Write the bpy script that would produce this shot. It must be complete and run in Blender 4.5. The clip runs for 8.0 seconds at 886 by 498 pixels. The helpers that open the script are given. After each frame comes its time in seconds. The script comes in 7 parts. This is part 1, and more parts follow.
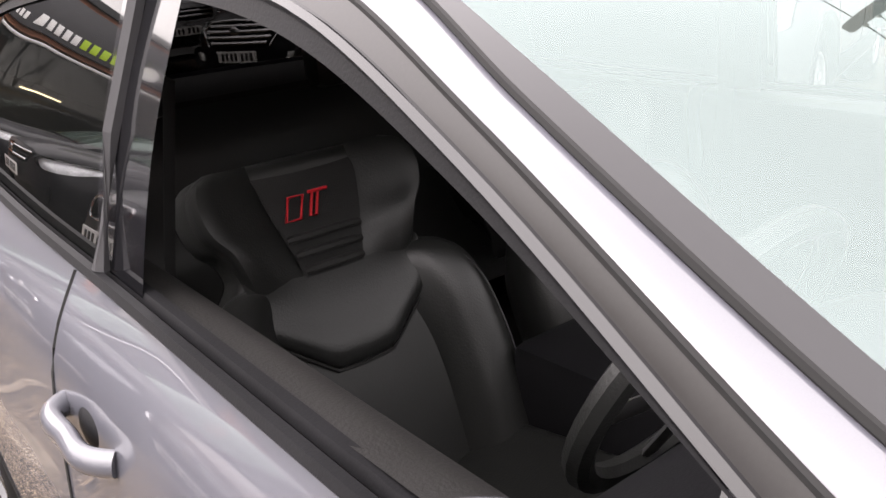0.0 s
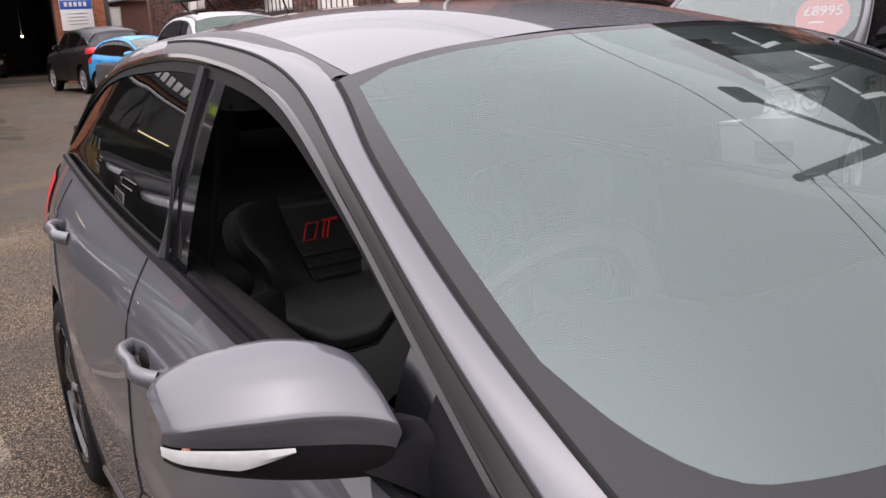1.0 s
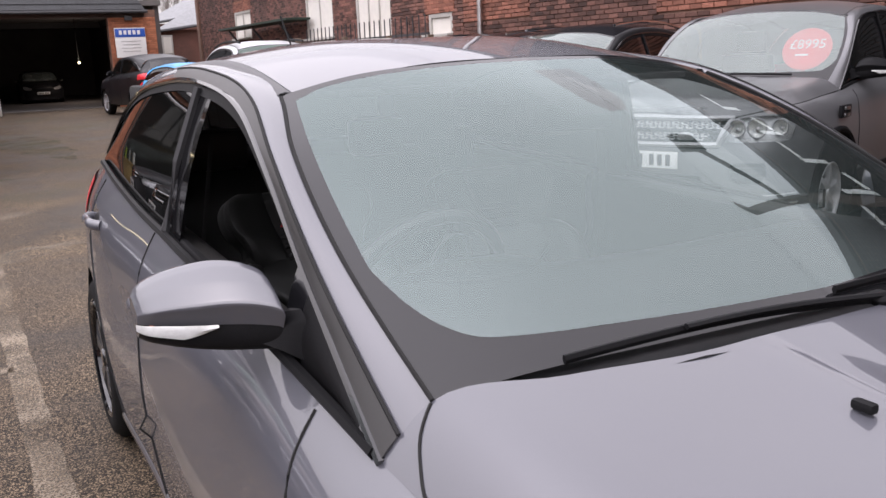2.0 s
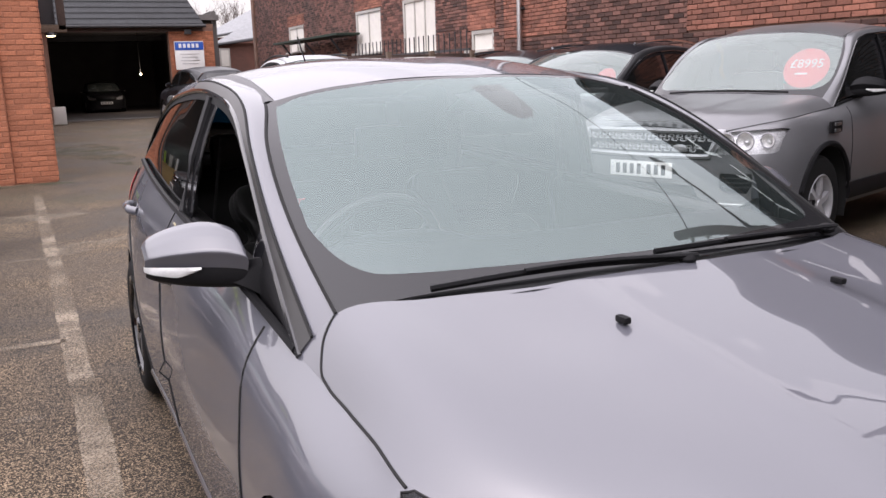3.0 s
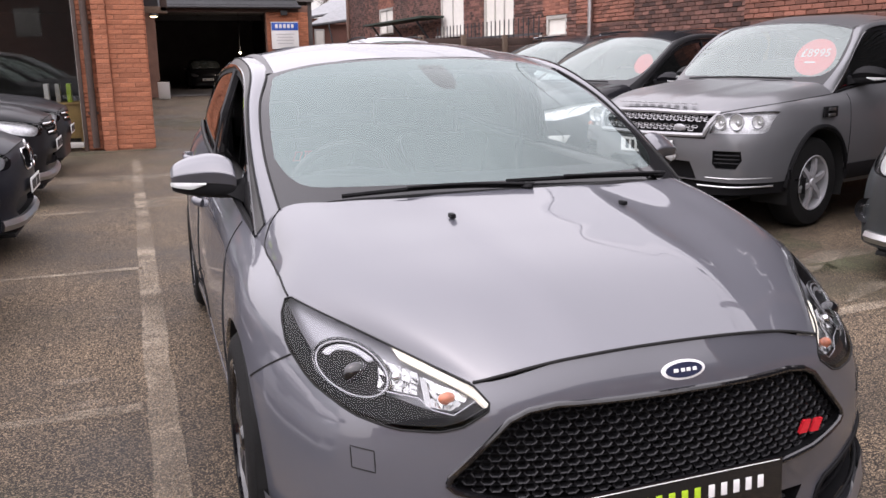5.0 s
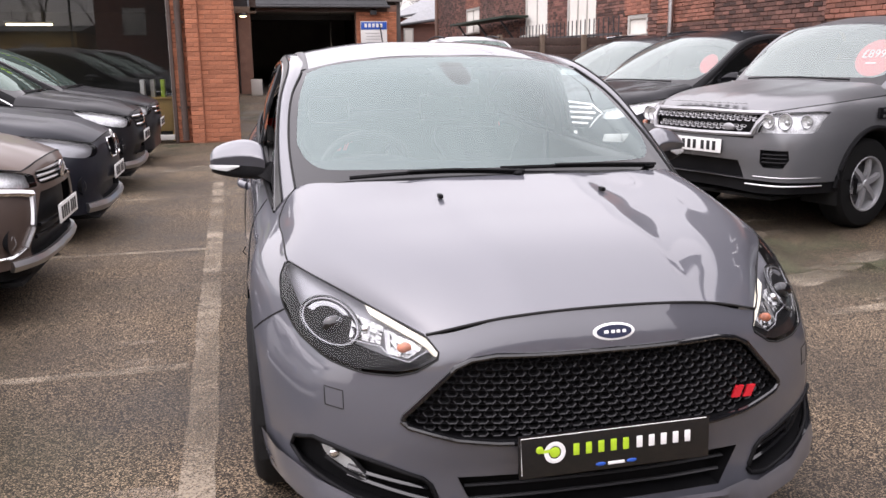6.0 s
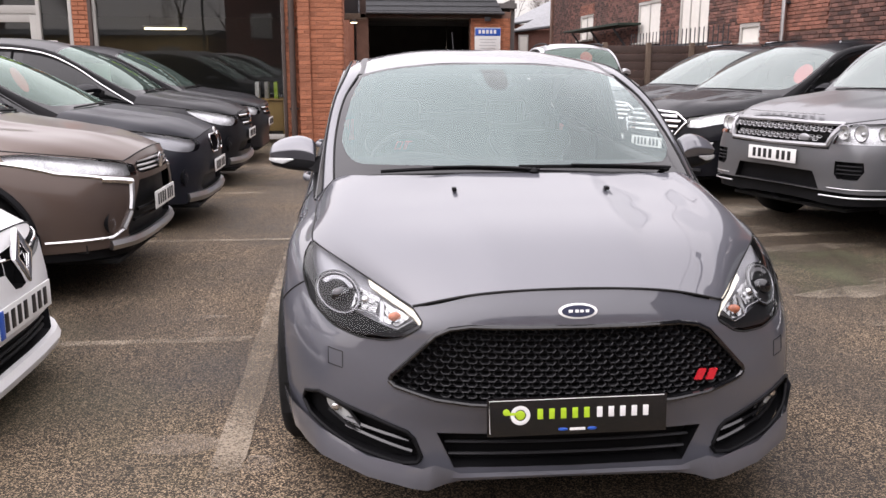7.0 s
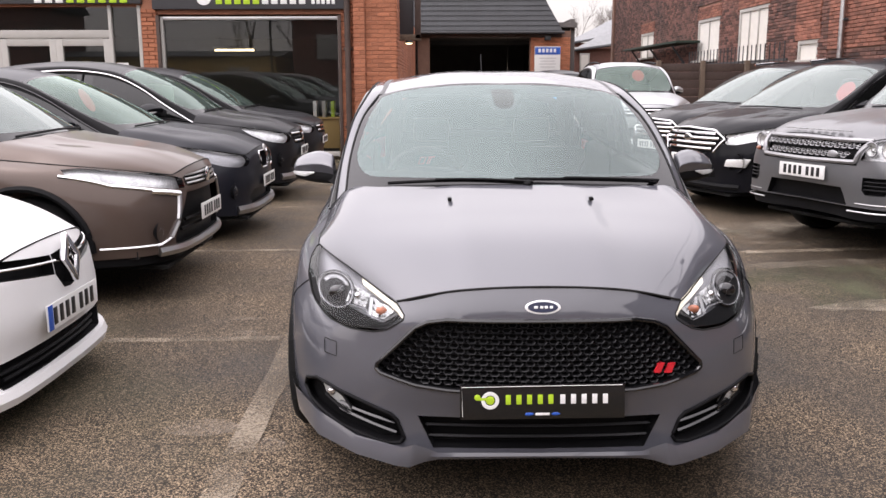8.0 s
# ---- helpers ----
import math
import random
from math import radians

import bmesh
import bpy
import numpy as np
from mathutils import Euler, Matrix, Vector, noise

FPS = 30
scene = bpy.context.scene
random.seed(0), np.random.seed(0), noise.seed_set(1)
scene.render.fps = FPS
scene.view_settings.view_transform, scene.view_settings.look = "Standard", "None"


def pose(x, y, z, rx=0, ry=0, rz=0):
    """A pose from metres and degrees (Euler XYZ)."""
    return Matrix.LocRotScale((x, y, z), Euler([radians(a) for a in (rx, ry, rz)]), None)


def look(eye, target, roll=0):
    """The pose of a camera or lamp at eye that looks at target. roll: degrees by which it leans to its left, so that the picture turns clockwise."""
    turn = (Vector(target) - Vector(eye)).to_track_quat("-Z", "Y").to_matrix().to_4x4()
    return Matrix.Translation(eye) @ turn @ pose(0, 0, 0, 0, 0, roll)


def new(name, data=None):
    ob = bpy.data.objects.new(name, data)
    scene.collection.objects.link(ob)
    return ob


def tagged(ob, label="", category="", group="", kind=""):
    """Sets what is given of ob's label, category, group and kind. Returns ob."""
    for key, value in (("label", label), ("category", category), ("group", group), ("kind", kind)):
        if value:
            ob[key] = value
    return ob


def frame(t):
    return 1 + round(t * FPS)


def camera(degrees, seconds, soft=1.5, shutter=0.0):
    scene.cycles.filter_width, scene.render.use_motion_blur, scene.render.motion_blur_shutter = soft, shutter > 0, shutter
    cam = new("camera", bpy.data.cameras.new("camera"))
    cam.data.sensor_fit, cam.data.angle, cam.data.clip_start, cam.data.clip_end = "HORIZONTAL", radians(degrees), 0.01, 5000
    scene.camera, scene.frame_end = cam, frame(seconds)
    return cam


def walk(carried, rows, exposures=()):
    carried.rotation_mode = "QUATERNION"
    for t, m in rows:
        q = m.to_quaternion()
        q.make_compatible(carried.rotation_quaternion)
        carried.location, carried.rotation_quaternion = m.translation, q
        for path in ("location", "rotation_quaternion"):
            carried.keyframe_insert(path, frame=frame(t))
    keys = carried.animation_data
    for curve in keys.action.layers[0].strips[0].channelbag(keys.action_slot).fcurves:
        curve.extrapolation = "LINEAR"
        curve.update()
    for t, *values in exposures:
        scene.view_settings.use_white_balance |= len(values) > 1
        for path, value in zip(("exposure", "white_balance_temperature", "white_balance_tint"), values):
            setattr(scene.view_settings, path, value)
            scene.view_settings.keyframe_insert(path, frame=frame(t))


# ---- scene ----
cam = camera(54.9, 8.0)
PATH = [
    (0.0, -1.1002, 1.2987, 1.3508, 70.853, 4.881, -38.811),
    (0.5, -1.1664, 1.0355, 1.3940, 73.750, 1.864, -34.735),
    (1.0, -1.1915, 0.7376, 1.4139, 75.248, 2.595, -31.968),
    (1.5, -1.2439, 0.4242, 1.4163, 76.254, 2.611, -30.673),
    (2.0, -1.2219, 0.1526, 1.4101, 77.216, 2.247, -28.953),
    (3.5, -1.2013, -0.7086, 1.4113, 78.301, 1.690, -23.674),
    (4.0, -1.1549, -0.9446, 1.4149, 78.085, 1.655, -22.103),
    (4.5, -1.1358, -1.2339, 1.4077, 77.448, 1.193, -20.832),
    (6.0, -0.8666, -1.8571, 1.3899, 77.325, 0.528, -12.825),
    (6.5, -0.7540, -2.0516, 1.4008, 77.372, 0.437, -8.818),
    (7.0, -0.5783, -2.2244, 1.3942, 77.731, -0.127, -4.917),
    (7.5, -0.4551, -2.3822, 1.3987, 78.323, -0.029, -2.479),
    (8.0, -0.3350, -2.5324, 1.4051, 78.930, 0.175, -0.561),
]
EXPOSURES = [(0.0, 2.02, 7000, 20), (0.5, 1.17, 6850, 22), (1.0, 0.74, 6720, 22), (1.5, 0.65, 6620, 23), (2.0, 0.83, 6560, 22), (3.5, 0.97, 6560, 22), (4.0, 0.79, 6560, 22), (4.5, 0.86, 6560, 22), (6.0, 1.08, 6620, 21), (7.0, 0.96, 6680, 20), (8.0, 0.92, 6740, 20)]
walk(cam, [(t, pose(x, y, z, rx, ry, rz)) for t, x, y, z, rx, ry, rz in PATH], EXPOSURES)

# ---- sky and sun: bright overcast afternoon ----
world = bpy.data.worlds.new("overcast_sky")
scene.world = world
world.use_nodes = True
wn, wl = world.node_tree.nodes, world.node_tree.links
sky = wn.new("ShaderNodeTexSky")
sky.sky_type, sky.sun_disc = "NISHITA", False
sky.sun_elevation, sky.sun_rotation = radians(62), radians(256)
sky.dust_density, sky.ozone_density, sky.air_density = 0.8, 1.0, 1.5
pale = wn.new("ShaderNodeHueSaturation")
pale.inputs["Saturation"].default_value = 0.12
coord = wn.new("ShaderNodeTexCoord")
split = wn.new("ShaderNodeSeparateXYZ")
rise = wn.new("ShaderNodeMapRange")
rise.inputs["From Min"].default_value, rise.inputs["From Max"].default_value = 0.0, 1.0
rise.inputs["To Min"].default_value, rise.inputs["To Max"].default_value = 0.45, 2.6
cloud = wn.new("ShaderNodeMix")
cloud.data_type, cloud.blend_type = "RGBA", "MULTIPLY"
cloud.inputs["Factor"].default_value = 1.0
wl.new(coord.outputs["Generated"], split.inputs[0])
wl.new(split.outputs["Z"], rise.inputs["Value"])
wl.new(sky.outputs[0], pale.inputs["Color"])
wl.new(pale.outputs[0], cloud.inputs[6])
wl.new(rise.outputs[0], cloud.inputs[7])
wl.new(cloud.outputs[2], wn["Background"].inputs["Color"])
wn["Background"].inputs["Strength"].default_value = 0.15

sun = new("sun", bpy.data.lights.new("sun", "SUN"))
sun.data.energy, sun.data.angle, sun.data.color = 0.6, radians(170), (1.0, 0.97, 0.93)
sun.matrix_world = look((-4.6, -1.15, 9), (0, 0, 0))

# ---- materials ----
MATS = {}


def material(name, color, rough=0.5, metal=0.0, var=0.12, scale=6.0, fine=90.0, bump=0.0, coat=0.0, emit=0.0, spec=0.5, trans=0.0, rvar=0.08, second=None, coat_ior=1.5):
    """A surface whose colour and gloss vary at two scales, in metres. second: a colour that stains shift towards."""
    m = bpy.data.materials.new(name)
    m.use_nodes = True
    n, l = m.node_tree.nodes, m.node_tree.links
    b = n["Principled BSDF"]
    tc = n.new("ShaderNodeTexCoord")
    big, small = n.new("ShaderNodeTexNoise"), n.new("ShaderNodeTexNoise")
    big.inputs["Scale"].default_value, big.inputs["Detail"].default_value = scale, 5.0
    small.inputs["Scale"].default_value, small.inputs["Detail"].default_value = fine, 3.0
    l.new(tc.outputs["Object"], big.inputs["Vector"])
    l.new(tc.outputs["Object"], small.inputs["Vector"])
    add = n.new("ShaderNodeMath")
    add.operation = "ADD"
    l.new(big.outputs["Fac"], add.inputs[0])
    l.new(small.outputs["Fac"], add.inputs[1])
    ramp = n.new("ShaderNodeMapRange")
    ramp.inputs["From Min"].default_value, ramp.inputs["From Max"].default_value = 0.65, 1.35
    l.new(add.outputs[0], ramp.inputs["Value"])
    mix = n.new("ShaderNodeMix")
    mix.data_type = "RGBA"
    low = [c * (1 - var) for c in color[:3]] + [1]
    high = [min(1, c * (1 + var)) for c in color[:3]] + [1]
    if second:
        high = [*second, 1]
    mix.inputs[6].default_value, mix.inputs[7].default_value = low, high
    l.new(ramp.outputs[0], mix.inputs["Factor"])
    l.new(mix.outputs[2], b.inputs["Base Color"])
    rr = n.new("ShaderNodeMapRange")
    rr.inputs["To Min"].default_value, rr.inputs["To Max"].default_value = max(0.0, rough - rvar * rough), min(1.0, rough + rvar * rough)
    l.new(big.outputs["Fac"], rr.inputs["Value"])
    l.new(rr.outputs[0], b.inputs["Roughness"])
    b.inputs["Metallic"].default_value = metal
    b.inputs["Specular IOR Level"].default_value = spec
    b.inputs["Coat Weight"].default_value, b.inputs["Coat Roughness"].default_value, b.inputs["Coat IOR"].default_value = coat, 0.02, coat_ior
    b.inputs["Transmission Weight"].default_value = trans
    if emit:
        b.inputs["Emission Color"].default_value, b.inputs["Emission Strength"].default_value = (*color[:3], 1), emit
    if bump:
        bp = n.new("ShaderNodeBump")
        bp.inputs["Strength"].default_value, bp.inputs["Distance"].default_value = min(1.0, bump), 0.004
        l.new(small.outputs["Fac"], bp.inputs["Height"])
        l.new(bp.outputs[0], b.inputs["Normal"])
    MATS[name] = m
    return m


def glass(name, tint, ior=1.5, dust=0.0, dust_color=(0.55, 0.6, 0.58), rough=0.0, dry=None, sheen=(1, 1, 1)):
    """A thin pane: clear, tinted, with its gloss by the angle of view and a grey film of dust on it."""
    m = bpy.data.materials.new(name)
    m.use_nodes = True
    n, l = m.node_tree.nodes, m.node_tree.links
    n.remove(n["Principled BSDF"])
    clear, gloss, film = n.new("ShaderNodeBsdfTransparent"), n.new("ShaderNodeBsdfGlossy"), n.new("ShaderNodeBsdfDiffuse")
    clear.inputs["Color"].default_value = (*tint, 1)
    gloss.inputs["Roughness"].default_value = rough
    gloss.inputs["Color"].default_value = (*sheen, 1)
    film.inputs["Color"].default_value = (*dust_color, 1)
    # gloss that grows towards grazing angles, the same from both sides of the pane
    facing, grow, fres = n.new("ShaderNodeLayerWeight"), n.new("ShaderNodeMath"), n.new("ShaderNodeMapRange")
    facing.inputs["Blend"].default_value = 0.5
    grow.operation = "POWER"
    grow.inputs[1].default_value = 5.0
    fres.inputs["To Min"].default_value, fres.inputs["To Max"].default_value = ((ior - 1) / (ior + 1)) ** 2, 1.0
    l.new(facing.outputs["Facing"], grow.inputs[0])
    l.new(grow.outputs[0], fres.inputs["Value"])
    tc, cloudy, ramp = n.new("ShaderNodeTexCoord"), n.new("ShaderNodeTexNoise"), n.new("ShaderNodeMapRange")
    cloudy.inputs["Scale"].default_value, cloudy.inputs["Detail"].default_value = 5.0, 6.0
    ramp.inputs["To Min"].default_value, ramp.inputs["To Max"].default_value = dust * 0.75, dust * 1.25
    l.new(tc.outputs["Object"], cloudy.inputs["Vector"])
    l.new(cloudy.outputs["Fac"], ramp.inputs["Value"])
    m1, m2 = n.new("ShaderNodeMixShader"), n.new("ShaderNodeMixShader")
    amount = ramp.outputs[0]
    if dry:
        # breath mist that thins out towards one side of the pane
        split, fade, wet = n.new("ShaderNodeSeparateXYZ"), n.new("ShaderNodeMapRange"), n.new("ShaderNodeMath")
        fade.interpolation_type = "SMOOTHSTEP"
        fade.inputs["From Min"].default_value, fade.inputs["From Max"].default_value = dry
        fade.inputs["To Min"].default_value, fade.inputs["To Max"].default_value = 1.0, 0.2
        wet.operation = "MULTIPLY"
        l.new(tc.outputs["Object"], split.inputs[0])
        l.new(split.outputs["X"], fade.inputs["Value"])
        l.new(amount, wet.inputs[0])
        l.new(fade.outputs[0], wet.inputs[1])
        amount = wet.outputs[0]
    l.new(amount, m1.inputs[0])
    l.new(clear.outputs[0], m1.inputs[1])
    l.new(film.outputs[0], m1.inputs[2])
    l.new(fres.outputs[0], m2.inputs[0])
    l.new(m1.outputs[0], m2.inputs[1])
    l.new(gloss.outputs[0], m2.inputs[2])
    l.new(m2.outputs[0], n["Material Output"].inputs["Surface"])
    MATS[name] = m
    return m


PAINT = material("grey_car_paint", (0.077, 0.0785, 0.092), 0.42, var=0.05, scale=2.0, fine=900, coat=0.9, spec=0.25, coat_ior=1.72)
BLACK = material("black_plastic", (0.008, 0.008, 0.0088), 0.5, var=0.25, fine=300, bump=0.1, spec=0.1)
GLOSSBLACK = material("gloss_black", (0.006, 0.006, 0.007), 0.08, var=0.2, coat=0.6)
RUBBER = material("rubber", (0.010, 0.010, 0.010), 0.85, var=0.25, fine=200, bump=0.2, spec=0.15)
# near black for shut gaps; in wheel wells the colour stands in for shade
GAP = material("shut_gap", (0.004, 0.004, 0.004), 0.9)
CHROME = material("chrome", (0.78, 0.78, 0.79), 0.08, metal=1.0, var=0.05)
ALLOY = material("dark_alloy", (0.10, 0.10, 0.105), 0.28, metal=0.7, var=0.1)
STRIP = material("dark_satin_strip", (0.035, 0.035, 0.037), 0.45, var=0.08, spec=0.25)
SATIN = material("satin_silver", (0.5, 0.5, 0.5), 0.32, metal=1.0, var=0.08)
SOFTSILVER = material("soft_silver_paint", (0.33, 0.33, 0.34), 0.42, metal=0.5, var=0.08)
WHEELSILVER = material("wheel_silver", (0.38, 0.38, 0.39), 0.36, metal=0.35, var=0.1)
FRIT = material("ceramic_band", (0.010, 0.010, 0.011), 0.06, coat=0.0, spec=0.42, var=0.1)
WHITE = material("white_paint", (0.78, 0.78, 0.77), 0.35, var=0.05)
RED = material("red_enamel", (0.55, 0.02, 0.03), 0.3)
LEATHER = material("black_leather", (0.0105, 0.011, 0.0105), 0.36, var=0.2, fine=260, bump=0.15)
CLOTH = material("dark_cloth", (0.012, 0.0122, 0.012), 0.9, var=0.25, fine=500, bump=0.4)
SCREEN = glass("windscreen_glass", (0.98, 1.0, 1.0), 2.0, dust=0.48, dust_color=(0.064, 0.088, 0.083), dry=(0.0, 0.35), sheen=(0.85, 0.985, 0.97))
BAREGLASS = glass("bare_glass", (0.6, 0.65, 0.63), 1.75, dust=0.02, sheen=(0.90, 0.985, 0.965))
MISTED = glass("misted_glass", (0.97, 1.0, 1.0), 1.8, dust=0.50, dust_color=(0.195, 0.232, 0.221), sheen=(0.93, 0.99, 0.97))
LENS = glass("clear_lens", (0.93, 0.94, 0.95), 1.27)
DOORFRAME = material("satin_door_frame", (0.018, 0.017, 0.0165), 0.38, var=0.15, fine=300, spec=0.45)
ROOFSTRIP = material("roof_strip_grey", (0.045, 0.045, 0.047), 0.42, var=0.1, spec=0.4)
CLEARSIDE = glass("clear_side_glass", (0.82, 0.88, 0.86), 1.5)
TINT = glass("dark_glass", (0.022, 0.022, 0.022), 1.6, dust=0.006)


# ---- geometry helpers ----
def part(name, bm, mat, parent=None, label="", smooth=True, mats=()):
    """Links a bmesh as one mesh object under a thing or part."""
    me = bpy.data.meshes.new(name)
    bm.to_mesh(me)
    bm.free()
    for m in (mat, *mats):
        me.materials.append(m)
    if smooth:
        me.shade_smooth()
        me.set_sharp_from_angle(angle=radians(38))
    ob = new(name, me)
    if parent is not None:
        ob.parent = parent
    if label:
        ob["label"] = label
    return ob


def sharp(ob, degrees=35):
    """Keeps edges steeper than an angle crisp."""
    ob.data.set_sharp_from_angle(angle=radians(degrees))
    return ob


def thing(name, label, category, m=None, group="", kind=""):
    ob = tagged(new(name), label, category, group, kind)
    if m is not None:
        ob.matrix_basis = m
    return ob


def spline(points, n):
    """n points on a smooth curve through the points, spaced by chord."""
    p = np.asarray(points, float)
    if len(p) == 2:
        return p[0] + (p[1] - p[0]) * np.linspace(0, 1, n)[:, None]
    d = np.maximum(np.linalg.norm(np.diff(p, axis=0), axis=1), 1e-6)
    s = np.concatenate([[0], np.cumsum(d)])
    slope = np.diff(p, axis=0) / d[:, None]
    tang = np.zeros_like(p)
    tang[1:-1] = (slope[:-1] * d[1:, None] + slope[1:] * d[:-1, None]) / (d[:-1] + d[1:])[:, None]
    tang[0], tang[-1] = 1.5 * slope[0] - 0.5 * tang[1], 1.5 * slope[-1] - 0.5 * tang[-2]
    q = np.linspace(0, s[-1], n)
    k = np.clip(np.searchsorted(s, q, side="right") - 1, 0, len(d) - 1)
    h = d[k]
    u = ((q - s[k]) / h)[:, None]
    h = h[:, None]
    return (2 * u**3 - 3 * u**2 + 1) * p[k] + (u**3 - 2 * u**2 + u) * h * tang[k] + (-2 * u**3 + 3 * u**2) * p[k + 1] + (u**3 - u**2) * h * tang[k + 1]


def knots(points, n):
    """Like spline, but each leg between two points takes an equal share of n, so that rows of several curves stay abreast."""
    p = np.asarray(points, float)
    d = np.maximum(np.linalg.norm(np.diff(p, axis=0), axis=1), 1e-6)
    if len(p) == 2:
        return p[0] + (p[1] - p[0]) * np.linspace(0, 1, n)[:, None]
    slope = np.diff(p, axis=0) / d[:, None]
    tang = np.zeros_like(p)
    tang[1:-1] = (slope[:-1] * d[1:, None] + slope[1:] * d[:-1, None]) / (d[:-1] + d[1:])[:, None]
    tang[0], tang[-1] = 1.5 * slope[0] - 0.5 * tang[1], 1.5 * slope[-1] - 0.5 * tang[-2]
    q = np.linspace(0, len(d) - 1e-9, n)
    k = np.floor(q).astype(int)
    u, h = (q - k)[:, None], d[k][:, None]
    return (2 * u**3 - 3 * u**2 + 1) * p[k] + (u**3 - 2 * u**2 + u) * h * tang[k] + (-2 * u**3 + 3 * u**2) * p[k + 1] + (u**3 - u**2) * h * tang[k + 1]


def loft(curves, nu, nv):
    """A grid nu x nv x 3 across the curves, which have the same number of points."""
    rows = np.array([knots(c, nv) for c in curves])
    return np.stack([knots(rows[:, j], nu) for j in range(nv)], axis=1)


def sheet(grid, bm=None, flip=False, mark=None):
    """Quads over a grid of points. mark(i, j) gives a face's material."""
    bm = bm or bmesh.new()
    nu, nv, _ = grid.shape
    vs = [[bm.verts.new(grid[i, j]) for j in range(nv)] for i in range(nu)]
    for i in range(nu - 1):
        for j in range(nv - 1):
            q = [vs[i][j], vs[i + 1][j], vs[i + 1][j + 1], vs[i][j + 1]]
            f = bm.faces.new(q[::-1] if flip else q)
            f.smooth = True
            if mark:
                f.material_index = mark(i / (nu - 1), j / (nv - 1))
    return bm


def both(grid, mark=None):
    """A half's grid and its mirror image, in one bmesh."""
    bm = sheet(grid, mark=mark)
    sheet(grid * np.array([-1, 1, 1]), bm, flip=True, mark=mark)
    bmesh.ops.remove_doubles(bm, verts=bm.verts, dist=1e-4)
    return bm


def carve(bm, polygon, a, b, where=None):
    """Cuts a convex polygon, seen along one axis, out of a bmesh. Gives the faces inside as a bmesh of their own."""
    poly = [Vector(p) for p in polygon]
    area = sum(p.x * q.y - q.x * p.y for p, q in zip(poly, poly[1:] + poly[:1]))
    if area < 0:
        poly.reverse()
    faces = [f for f in bm.faces if where is None or where(f.calc_center_median())]
    for p, q in zip(poly, poly[1:] + poly[:1]):
        e = q - p
        if e.length < 1e-6:
            continue
        co, no = [0.0] * 3, [0.0] * 3
        co[a], co[b], no[a], no[b] = p.x, p.y, -e.y, e.x
        geom = list({v for f in faces for v in f.verts}) + list({s for f in faces for s in f.edges}) + faces
        got = bmesh.ops.bisect_plane(bm, geom=geom, dist=1e-6, plane_co=co, plane_no=no)["geom"]
        co, no = Vector(co), Vector(no)
        faces = [f for f in got if isinstance(f, bmesh.types.BMFace) and (f.calc_center_median() - co).dot(no) > 0]
    inner = bmesh.new()
    known = {}
    for f in faces:
        for v in f.verts:
            if v not in known:
                known[v] = inner.verts.new(v.co)
        g = inner.faces.new([known[v] for v in f.verts])
        g.smooth, g.material_index = True, f.material_index
    bmesh.ops.delete(bm, geom=faces, context="FACES")
    return inner


def rim_wall(bm, shift, scale=1.0):
    """Pulls a skirt inward from the open edges of a bmesh, so that an opening shows depth."""
    edges = [e for e in bm.edges if e.is_boundary]
    made = bmesh.ops.extrude_edge_only(bm, edges=edges)["geom"]
    for v in made:
        if isinstance(v, bmesh.types.BMVert):
            v.co = v.co + Vector(shift)
    return bm


def moved(bm, shift):
    for v in bm.verts:
        v.co = v.co + Vector(shift)
    return bm


def inward(bm, depth):
    """Shifts every point along its normal."""
    bm.normal_update()
    for v, n in [(v, v.normal.copy()) for v in bm.verts]:
        v.co = v.co - n * depth
    return bm


def tube(path, r, sides=6, bm=None, closed=False, flat=1.0):
    """A rod of radius r along a path."""
    bm = bm or bmesh.new()
    p = [Vector(q) for q in path]
    n = len(p)
    rings = []
    for i, c in enumerate(p):
        d = (p[(i + 1) % n] if closed or i < n - 1 else c) - (p[i - 1] if closed or i > 0 else c)
        d = d.normalized() if d.length > 1e-9 else Vector((0, 1, 0))
        up = Vector((0, 0, 1)) if abs(d.z) < 0.95 else Vector((1, 0, 0))
        s = d.cross(up).normalized()
        w = s.cross(d)
        rings.append([bm.verts.new(c + s * r * math.cos(2 * math.pi * k / sides) + w * r * flat * math.sin(2 * math.pi * k / sides)) for k in range(sides)])
    for i in range(n if closed else n - 1):
        a, b = rings[i], rings[(i + 1) % n]
        for k in range(sides):
            bm.faces.new([a[k], a[(k + 1) % sides], b[(k + 1) % sides], b[k]])
    if not closed:
        bm.faces.new(rings[0][::-1])
        bm.faces.new(rings[-1])
    return bm


def box(cx, cy, cz, sx, sy, sz, bevel=0.0, bm=None, m=None, segs=2):
    """A box by its middle and sizes, its edges rounded."""
    bm = bm or bmesh.new()
    got = bmesh.ops.create_cube(bm, size=1.0, matrix=(m or Matrix()) @ Matrix.Translation((cx, cy, cz)) @ Matrix.Diagonal((sx, sy, sz, 1)))
    if bevel:
        edges = list({e for v in got["verts"] for e in v.link_edges})
        bmesh.ops.bevel(bm, geom=edges, offset=bevel, segments=segs, affect="EDGES", profile=0.6)
    return bm


